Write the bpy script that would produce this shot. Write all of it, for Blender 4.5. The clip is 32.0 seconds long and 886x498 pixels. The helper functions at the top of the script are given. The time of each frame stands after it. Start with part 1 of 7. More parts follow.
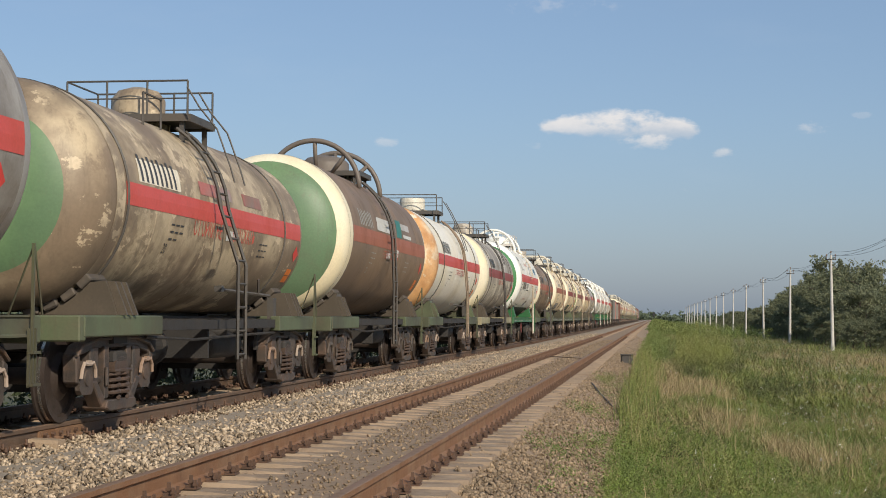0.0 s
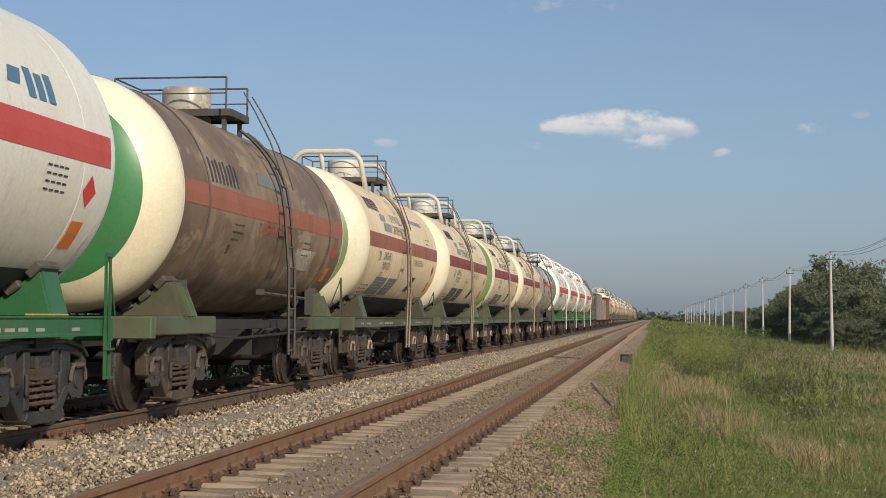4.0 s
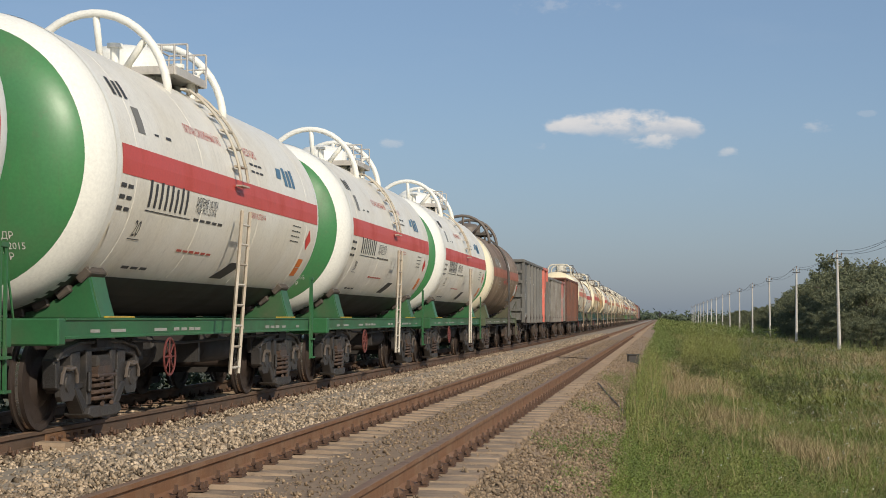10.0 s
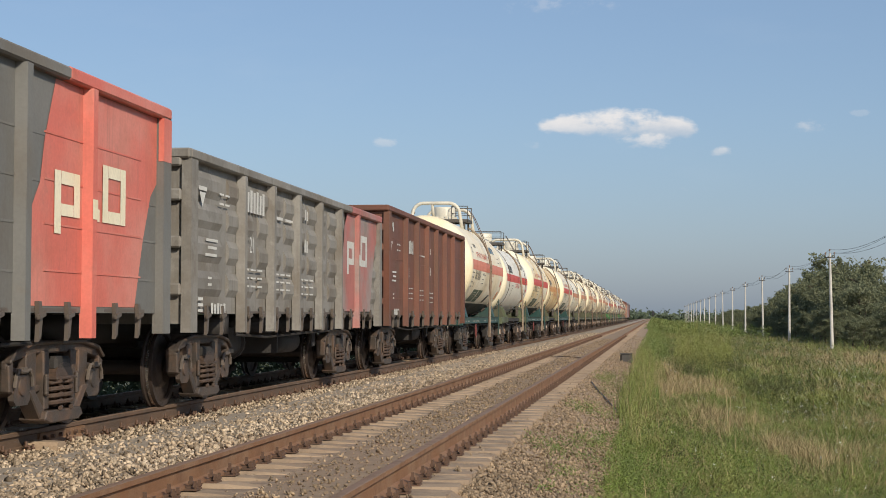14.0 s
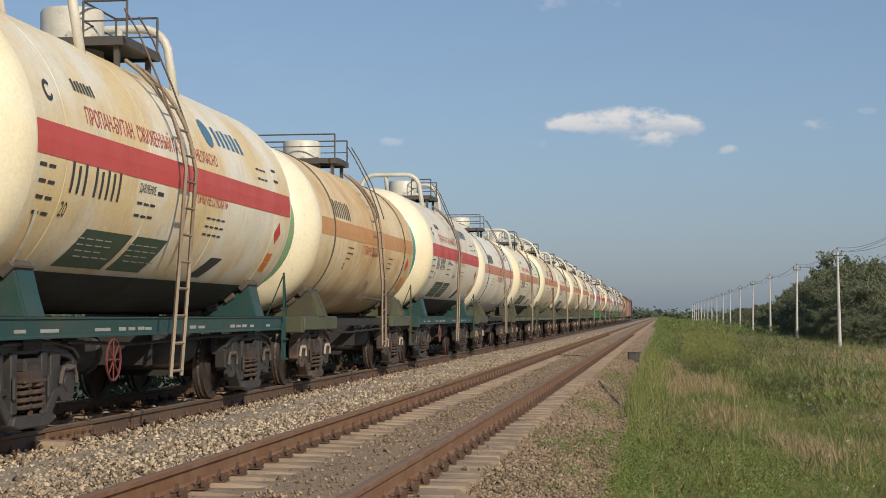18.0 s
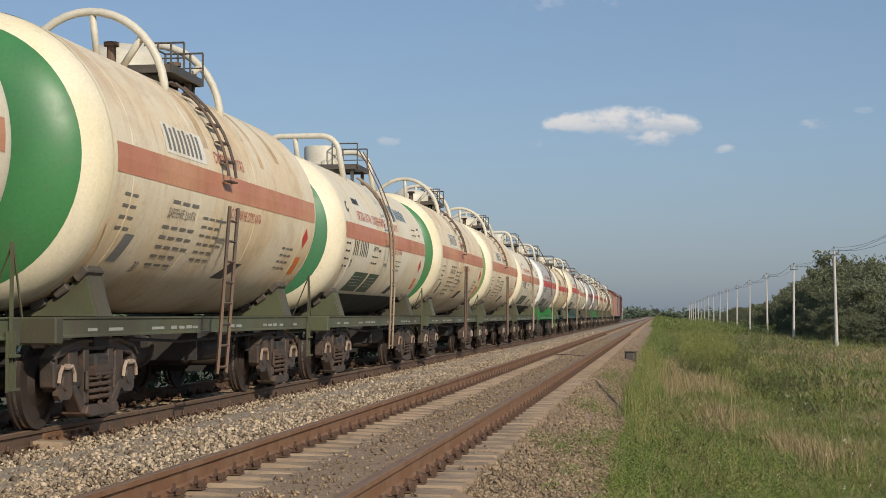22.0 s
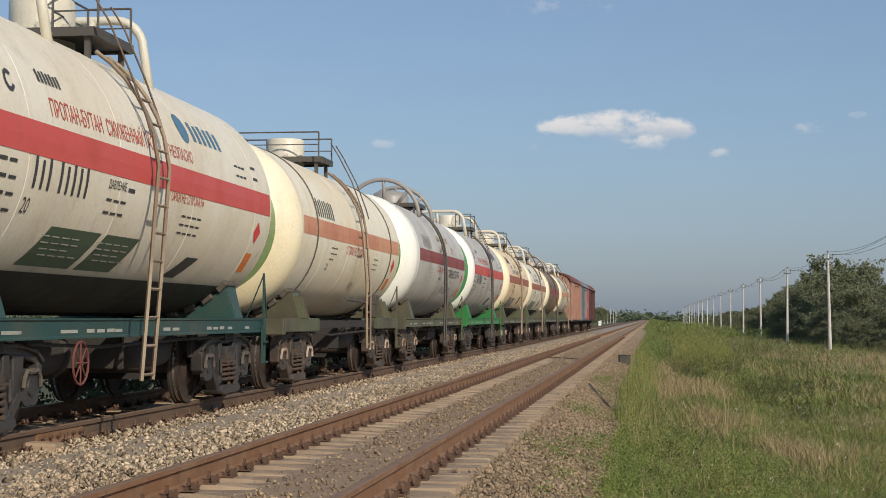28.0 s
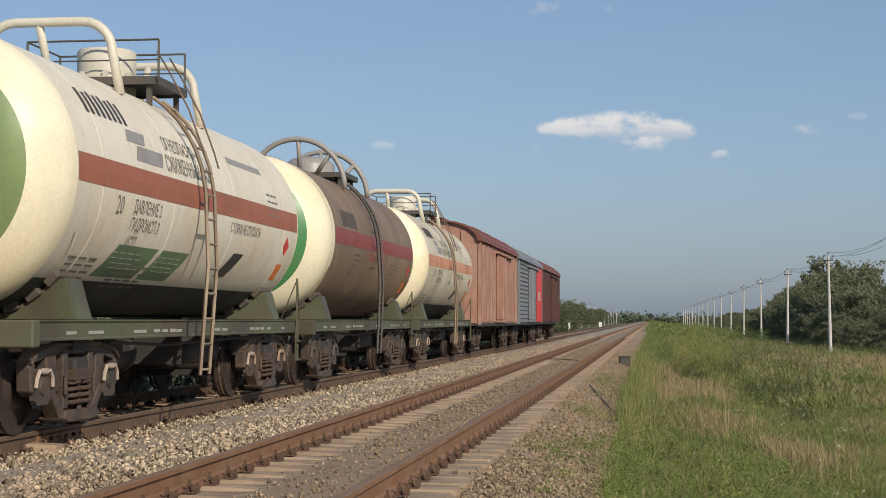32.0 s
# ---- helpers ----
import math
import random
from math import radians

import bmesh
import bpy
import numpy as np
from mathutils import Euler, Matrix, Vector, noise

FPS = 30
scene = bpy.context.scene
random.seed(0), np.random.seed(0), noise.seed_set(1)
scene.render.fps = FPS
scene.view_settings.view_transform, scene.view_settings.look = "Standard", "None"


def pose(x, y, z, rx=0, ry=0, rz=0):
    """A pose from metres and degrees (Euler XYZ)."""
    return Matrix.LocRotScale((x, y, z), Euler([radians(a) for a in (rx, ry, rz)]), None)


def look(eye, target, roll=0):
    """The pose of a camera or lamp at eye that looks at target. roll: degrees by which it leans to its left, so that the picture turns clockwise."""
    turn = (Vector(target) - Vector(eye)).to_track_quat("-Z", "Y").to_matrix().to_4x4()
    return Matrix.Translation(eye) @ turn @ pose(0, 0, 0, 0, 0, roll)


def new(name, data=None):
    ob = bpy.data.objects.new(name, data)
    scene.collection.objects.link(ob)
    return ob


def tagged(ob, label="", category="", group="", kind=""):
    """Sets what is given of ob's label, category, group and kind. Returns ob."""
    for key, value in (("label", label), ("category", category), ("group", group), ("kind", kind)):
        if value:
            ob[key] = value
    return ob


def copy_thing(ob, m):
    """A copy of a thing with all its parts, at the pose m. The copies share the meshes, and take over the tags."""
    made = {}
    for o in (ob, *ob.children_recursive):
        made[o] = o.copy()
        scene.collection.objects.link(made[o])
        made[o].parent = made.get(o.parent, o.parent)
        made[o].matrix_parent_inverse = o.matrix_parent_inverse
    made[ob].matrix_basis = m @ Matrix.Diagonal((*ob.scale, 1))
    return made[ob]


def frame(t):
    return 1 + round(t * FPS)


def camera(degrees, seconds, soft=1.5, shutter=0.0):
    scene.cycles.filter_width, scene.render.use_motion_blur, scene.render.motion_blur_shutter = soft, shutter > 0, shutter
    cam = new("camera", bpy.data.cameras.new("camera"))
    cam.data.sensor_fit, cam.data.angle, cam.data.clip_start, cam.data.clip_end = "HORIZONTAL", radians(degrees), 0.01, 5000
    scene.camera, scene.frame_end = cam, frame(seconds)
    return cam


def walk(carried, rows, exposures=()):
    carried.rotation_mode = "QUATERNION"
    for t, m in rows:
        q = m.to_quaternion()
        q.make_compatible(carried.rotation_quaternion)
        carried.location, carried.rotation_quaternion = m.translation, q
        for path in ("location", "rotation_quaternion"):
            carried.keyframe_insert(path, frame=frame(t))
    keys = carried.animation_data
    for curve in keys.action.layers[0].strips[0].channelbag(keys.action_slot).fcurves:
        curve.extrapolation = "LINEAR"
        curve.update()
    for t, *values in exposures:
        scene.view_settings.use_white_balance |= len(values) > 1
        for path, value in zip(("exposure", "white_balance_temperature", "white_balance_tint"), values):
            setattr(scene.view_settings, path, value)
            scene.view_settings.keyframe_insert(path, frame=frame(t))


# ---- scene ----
# The camera: hand-held on the shoulder of a double track, nearly still, swaying a little.
EYE = Vector((0.0, 0.0, 1.11))
PAN = [(0, 7.634, 2.445, 0.380), (0.5, 7.631, 2.454, 0.356), (1, 7.626, 2.460, 0.350), (1.5, 7.629, 2.450, 0.398), (2, 7.633, 2.448, 0.400), (2.5, 
7.626, 2.459, 0.365), (3, 7.616, 2.465, 0.322), (3.5, 7.613, 2.462, 0.330), (5.5, 7.610, 2.432, 0.156), (6, 7.604, 2.432, 0.169), (6.5, 7.612, 2.441, 
0.230), (7, 7.667, 2.439, 0.129), (7.5, 7.740, 2.441, 0.048), (8, 7.784, 2.459, 0.024), (8.5, 7.814, 2.465, 0.058), (9, 7.835, 2.484, 0.031), (9.5, 
7.843, 2.481, 0.060), (10, 7.841, 2.476, 0.060), (10.5, 7.829, 2.469, 0.017), (11, 7.821, 2.463, 0.026), (11.5, 7.805, 2.447, 0.079), (12, 7.758, 
2.449, 0.109), (12.5, 7.702, 2.438, 0.109), (13, 7.666, 2.428, 0.144), (13.5, 7.631, 2.435, 0.105), (14, 7.596, 2.443, 0.081), (14.5, 7.592, 2.458, 
0.023), (16.5, 7.749, 2.438, -0.076), (17, 7.793, 2.424, -0.091), (17.5, 7.836, 2.417, -0.083), (18, 7.854, 2.408, -0.046), (18.5, 7.875, 2.406, 
-0.058), (19, 7.878, 2.389, -0.057), (19.5, 7.872, 2.379, -0.107), (20, 7.863, 2.375, -0.142), (20.5, 7.835, 2.377, -0.139), (21, 7.802, 2.376, 
-0.164), (21.5, 7.778, 2.389, -0.168), (22, 7.744, 2.393, -0.091), (22.5, 7.692, 2.403, 0.019), (23, 7.637, 2.411, 0.092), (23.5, 7.585, 2.423, 
0.125), (24, 7.528, 2.431, 0.171), (24.5, 7.500, 2.449, 0.150), (25, 7.496, 2.453, 0.145), (25.5, 7.506, 2.457, 0.138), (27.5, 7.521, 2.491, 0.085), 
(28, 7.528, 2.492, 0.104), (28.5, 7.532, 2.480, 0.184), (29, 7.531, 2.481, 0.165), (29.5, 7.526, 2.474, 0.218), (30, 7.522, 2.494, 0.220), (30.5, 
7.516, 2.505, 0.226), (31, 7.522, 2.513, 0.183), (31.5, 7.537, 2.539, 0.114), (32, 7.542, 2.540, 0.104)]


def gaze(yaw, tilt, lean):
    a, e = radians(yaw), radians(tilt)
    way = Vector((-math.sin(a) * math.cos(e), math.cos(a) * math.cos(e), math.sin(e)))
    return look(EYE, EYE + way * 10, lean)


cam = camera(31.27, 32.0, soft=0.9)
walk(cam, [(t, gaze(a, e, r)) for t, a, e, r in PAN], exposures=[(0, 0.17), (1, 0.15), (2, 0.05), (3, 0.05), (6, 0.0), (11, 0.0), (12, 0.05), (13, 0.2), (14, 0.2), (17, 0.0), (25, 0.0), (28, 0.06), (32, 0.09)])

# Late afternoon sun behind the camera's right shoulder, hazy blue sky with one cloud.
SUN = Vector((0.54, -0.65, 0.50)).normalized()
lamp = bpy.data.lights.new("sun", "SUN")
lamp.energy, lamp.angle, lamp.color = 3.7, radians(0.6), (1.0, 0.90, 0.74)
new("sun", lamp).matrix_basis = look((30, -30, 60), Vector((30, -30, 60)) - SUN)


class Nodes:
    """Short hand for a node tree."""

    def __init__(self, tree):
        self.tree = tree
        tree.nodes.clear()

    def add(self, kind, operation="", data_type="", blend_type="", interpolation_type="", sky_type=""):
        node = self.tree.nodes.new(kind)
        if operation:
            node.operation = operation
        if data_type:
            node.data_type, node.blend_type = data_type, blend_type
        if interpolation_type:
            node.interpolation_type = interpolation_type
        if sky_type:
            node.sky_type, node.sun_disc = sky_type, False
        return node

    def link(self, a, b):
        self.tree.links.new(a, b)

    def put(self, value, socket):
        if isinstance(value, bpy.types.NodeSocket):
            self.link(value, socket)
        else:
            socket.default_value = value

    def math(self, op, a, b=0.0, c=0.0):
        node = self.add("ShaderNodeMath", operation=op)
        for value, socket in zip((a, b, c), node.inputs):
            self.put(value, socket)
        return node.outputs[0]

    def mix(self, fac, a, b, blend="MIX"):
        node = self.add("ShaderNodeMix", data_type="RGBA", blend_type=blend)
        self.put(fac, node.inputs["Factor"])
        for value, socket in ((a, node.inputs[6]), (b, node.inputs[7])):
            self.put((*value, 1.0) if isinstance(value, tuple) and len(value) == 3 else value, socket)
        return node.outputs[2]

    def ramp(self, value, lo, hi):
        node = self.add("ShaderNodeMapRange", interpolation_type="SMOOTHSTEP")
        self.put(value, node.inputs[0])
        node.inputs[1].default_value, node.inputs[2].default_value = lo, hi
        return node.outputs[0]

    def noise(self, vector, scale, detail=4.0, rough=0.55):
        node = self.add("ShaderNodeTexNoise")
        node.inputs["Scale"].default_value, node.inputs["Detail"].default_value = scale, detail
        node.inputs["Roughness"].default_value = rough
        if vector is not None:
            self.link(vector, node.inputs["Vector"])
        return node.outputs["Fac"]

    def stretch(self, vector, x, y, z):
        node = self.add("ShaderNodeMapping")
        self.link(vector, node.inputs["Vector"])
        node.inputs["Scale"].default_value = (x, y, z)
        return node.outputs[0]


def make_world():
    world = bpy.data.worlds.new("world")
    world.use_nodes = True
    n = Nodes(world.node_tree)
    sky = n.add("ShaderNodeTexSky", sky_type="NISHITA")
    sky.sun_elevation = math.asin(SUN.z)
    sky.sun_rotation = math.atan2(SUN.x, SUN.y)
    sky.air_density, sky.dust_density, sky.ozone_density = 1.0, 1.2, 3.0
    geo = n.add("ShaderNodeTexCoord")
    sep = n.add("ShaderNodeSeparateXYZ")
    n.link(geo.outputs["Generated"], sep.inputs[0])
    dist = n.math("MAXIMUM", sep.outputs[1], 0.05)
    u, v = n.math("DIVIDE", sep.outputs[0], dist), n.math("DIVIDE", sep.outputs[2], dist)
    front = n.ramp(sep.outputs[1], 0.3, 0.6)
    comb = n.add("ShaderNodeCombineXYZ")
    n.link(u, comb.inputs[0]), n.link(v, comb.inputs[1])
    rough = n.noise(n.stretch(comb.outputs[0], 52, 95, 1), 1.0, 8.0, 0.62)
    fine = n.noise(n.stretch(comb.outputs[0], 90, 130, 1), 1.0, 5.0, 0.6)
    color = n.mix(1.0, sky.outputs[0], (0.98, 0.98, 1.04), "MULTIPLY")
    color = n.mix(0.40, color, (2.3, 3.3, 4.55))
    # hazier and a little duller towards the horizon
    color = n.mix(n.math("SUBTRACT", 1.0, n.ramp(v, 0.0, 0.13)), color, n.mix(1.0, color, (0.92, 0.90, 0.94), "MULTIPLY"))
    veil = n.ramp(n.noise(n.stretch(comb.outputs[0], 5, 16, 1), 1.0, 5.0, 0.6), 0.50, 0.85)
    color = n.mix(n.math("MULTIPLY", veil, 0.10), color, (5.4, 5.9, 6.5))
    lump = n.math("MULTIPLY_ADD", rough, 0.85, n.math("MULTIPLY_ADD", fine, 0.30, -0.58))
    for lobes, strength, edge in CLOUDS:
        body, level = None, None
        for cu, cv, w, h in lobes:
            du = n.math("DIVIDE", n.math("SUBTRACT", u, cu), w)
            dv = n.math("DIVIDE", n.math("SUBTRACT", v, cv), h)
            d = n.math("ADD", n.math("MULTIPLY", du, du), n.math("MULTIPLY", dv, dv))
            puff = n.math("EXPONENT", n.math("MULTIPLY", d, -1.5))
            body = puff if body is None else n.math("ADD", body, puff)
        level = n.math("DIVIDE", n.math("SUBTRACT", v, lobes[0][1] - 0.001), 0.010)
        mask = n.ramp(n.math("ADD", body, n.math("MULTIPLY", lump, n.math("MULTIPLY", n.ramp(body, 0.08, 0.75), 5.0))), 0.50, 0.50 + edge)
        mask = n.math("MULTIPLY", n.math("MULTIPLY", mask, front), n.math("MULTIPLY_ADD", n.ramp(level, -1.1, 0.2), 0.5 * strength, 0.5 * strength))
        shade = n.math("MULTIPLY_ADD", rough, 1.6, n.math("SUBTRACT", level, 0.75))
        tone = n.mix(n.ramp(shade, -0.9, 0.75), (4.7, 5.1, 5.7), (8.1, 7.6, 7.2))
        color = n.mix(mask, color, tone)
    back = n.add("ShaderNodeBackground")
    n.link(color, back.inputs[0])
    back.inputs[1].default_value = 0.10
    n.link(back.outputs[0], n.add("ShaderNodeOutputWorld").inputs[0])
    scene.world = world


# lobes of u, v of the centre, half width and half height; strength; softness of the edge
CLOUDS = [([(-0.064, 0.1215, 0.010, 0.0062), (-0.055, 0.1225, 0.011, 0.0075), (-0.046, 0.1243, 0.011, 0.0080), (-0.037, 0.1250, 0.011, 0.0080), (-0.026, 0.1258, 0.012, 0.0082), (-0.016, 0.1258, 0.012, 0.0082), (-0.006, 0.1240, 0.011, 0.0084),
            (0.003, 0.1222, 0.011, 0.0084), (0.011, 0.1200, 0.010, 0.0080), (0.019, 0.1172, 0.009, 0.0066), (-0.042, 0.1180, 0.016, 0.0060), (-0.024, 0.1165, 0.018, 0.0070), (-0.008, 0.1150, 0.018, 0.0075), (0.007, 0.1145, 0.014, 0.0068), (-0.068, 0.1215, 0.009, 0.0060), (0.021, 0.1165, 0.009, 0.0068), (-0.054, 0.1235, 0.009, 0.0070), (0.013, 0.1205, 0.009, 0.0070)], 0.82, 1.7),
          ([(-0.0085, 0.1105, 0.020, 0.0065), (-0.0005, 0.1110, 0.018, 0.0065)], 0.60, 1.4), ([(0.0390, 0.1035, 0.009, 0.0040), (0.0430, 0.1030, 0.009, 0.0040)], 0.42, 1.2), ([(0.0920, 0.1195, 0.011, 0.0058), (0.0985, 0.1185, 0.011, 0.0052)], 0.42, 1.2),
          ([(0.1260, 0.1258, 0.010, 0.0035)], 0.13, 0.7), ([(-0.0770, 0.1088, 0.009, 0.0040)], 0.12, 0.7), ([(0.0185, 0.0805, 0.008, 0.0045)], 0.10, 0.7),
          ([(-0.1735, 0.1122, 0.009, 0.0042), (-0.1695, 0.1118, 0.009, 0.0042)], 0.30, 1.2), ([(-0.0610, 0.1970, 0.055, 0.0080)], 0.16, 0.9)]
make_world()


# ---- materials ----
def material(name, color, rough=0.6, metal=0.0, dirt=(0.10, 0.085, 0.065), amount=0.3, scale=2.0, streak=0.0, bump=0.15, grain=40.0,
             vary=0.06, second=None, gloss=0.5, island=False, thin=0.0):
    """A worn surface: base colour, broad stains, streaks that run down, fine grain and relief."""
    m = bpy.data.materials.new(name)
    m.use_nodes = True
    n = Nodes(m.node_tree)
    co = n.add("ShaderNodeTexCoord").outputs["Object"]
    info = n.add("ShaderNodeObjectInfo")
    shift = n.add("ShaderNodeVectorMath", operation="ADD")
    times = n.math("MULTIPLY", info.outputs["Random"], 37.0)
    n.link(co, shift.inputs[0]), n.link(times, shift.inputs[1])
    at = shift.outputs[0]
    base = (*color, 1.0)
    if second:
        base = n.mix(n.ramp(n.noise(at, scale * 0.7, 5.0), 0.42, 0.62), color, second)
    if second and amount >= 0.6 and streak:
        worn = n.ramp(n.noise(n.stretch(at, 1.0, 0.6, 0.8), 1.7, 7.0, 0.68), 0.49, 0.56)
        base = n.mix(n.math("MULTIPLY", worn, 0.75), base, second)
        bare = n.ramp(n.noise(n.stretch(at, 0.7, 0.5, 0.9), 2.3, 7.0, 0.66), 0.585, 0.61)
        base = n.mix(n.math("MULTIPLY", bare, 0.7), base, tuple(min(0.8, c * 1.25 + 0.03) for c in color))
    stain = n.ramp(n.noise(at, scale, 6.0, 0.62), 0.44, 0.74)
    base = n.mix(n.math("MULTIPLY", stain, amount), base, dirt)
    if streak:
        run = n.ramp(n.noise(n.stretch(at, 5.0, 5.0, 0.35), 1.6, 5.0, 0.7), 0.50, 0.78)
        base = n.mix(n.math("MULTIPLY", run, streak), base, tuple(c * 0.8 for c in dirt))
    if streak:
        fleck = n.ramp(n.noise(at, 7.0, 6.0, 0.7), 0.56, 0.70)
        base = n.mix(n.math("MULTIPLY", fleck, 0.35 * amount + 0.06), base, tuple(c * 1.2 for c in dirt))
    fine = n.noise(at, grain, 3.0)
    rand = n.add("ShaderNodeNewGeometry").outputs["Random Per Island"] if island else info.outputs["Random"]
    tone = n.math("ADD", n.math("MULTIPLY_ADD", fine, 0.30, 0.85 - vary), n.math("MULTIPLY", rand, 2 * vary))
    hsv = n.add("ShaderNodeHueSaturation")
    n.put(base, hsv.inputs["Color"]), n.link(tone, hsv.inputs["Value"])
    s = n.add("ShaderNodeBsdfPrincipled")
    n.link(hsv.outputs[0], s.inputs["Base Color"])
    n.link(n.math("MULTIPLY_ADD", stain, 0.2, rough - 0.08), s.inputs["Roughness"])
    s.inputs["Metallic"].default_value = metal
    s.inputs["Specular IOR Level"].default_value = gloss
    if bump:
        b = n.add("ShaderNodeBump")
        b.inputs["Strength"].default_value, b.inputs["Distance"].default_value = bump, 0.02
        n.link(fine, b.inputs["Height"]), n.link(b.outputs[0], s.inputs["Normal"])
    out = n.add("ShaderNodeOutputMaterial")
    n.link(s.outputs[0], out.inputs[0])
    if thin:
        # leaves let some of the light through
        through_leaf, both = n.add("ShaderNodeBsdfTranslucent"), n.add("ShaderNodeMixShader")
        n.link(hsv.outputs[0], through_leaf.inputs["Color"])
        both.inputs[0].default_value = thin
        n.link(s.outputs[0], both.inputs[1]), n.link(through_leaf.outputs[0], both.inputs[2]), n.link(both.outputs[0], out.inputs[0])
    return m


PAINTS = {}


def paint(key):
    """Car paints, made when first asked for: colour, dirt amount, streak."""
    if key not in PAINTS:
        c, amount, streak, rough, second = COLOURS[key]
        dirt = (0.30, 0.13, 0.05) if key.endswith("rusty") else (0.13, 0.10, 0.07)
        PAINTS[key] = material(key + "_paint", c, rough, 0.0, dirt, amount, 0.9, streak, 0.04, 30.0, 0.02, second, 0.4)
    return PAINTS[key]


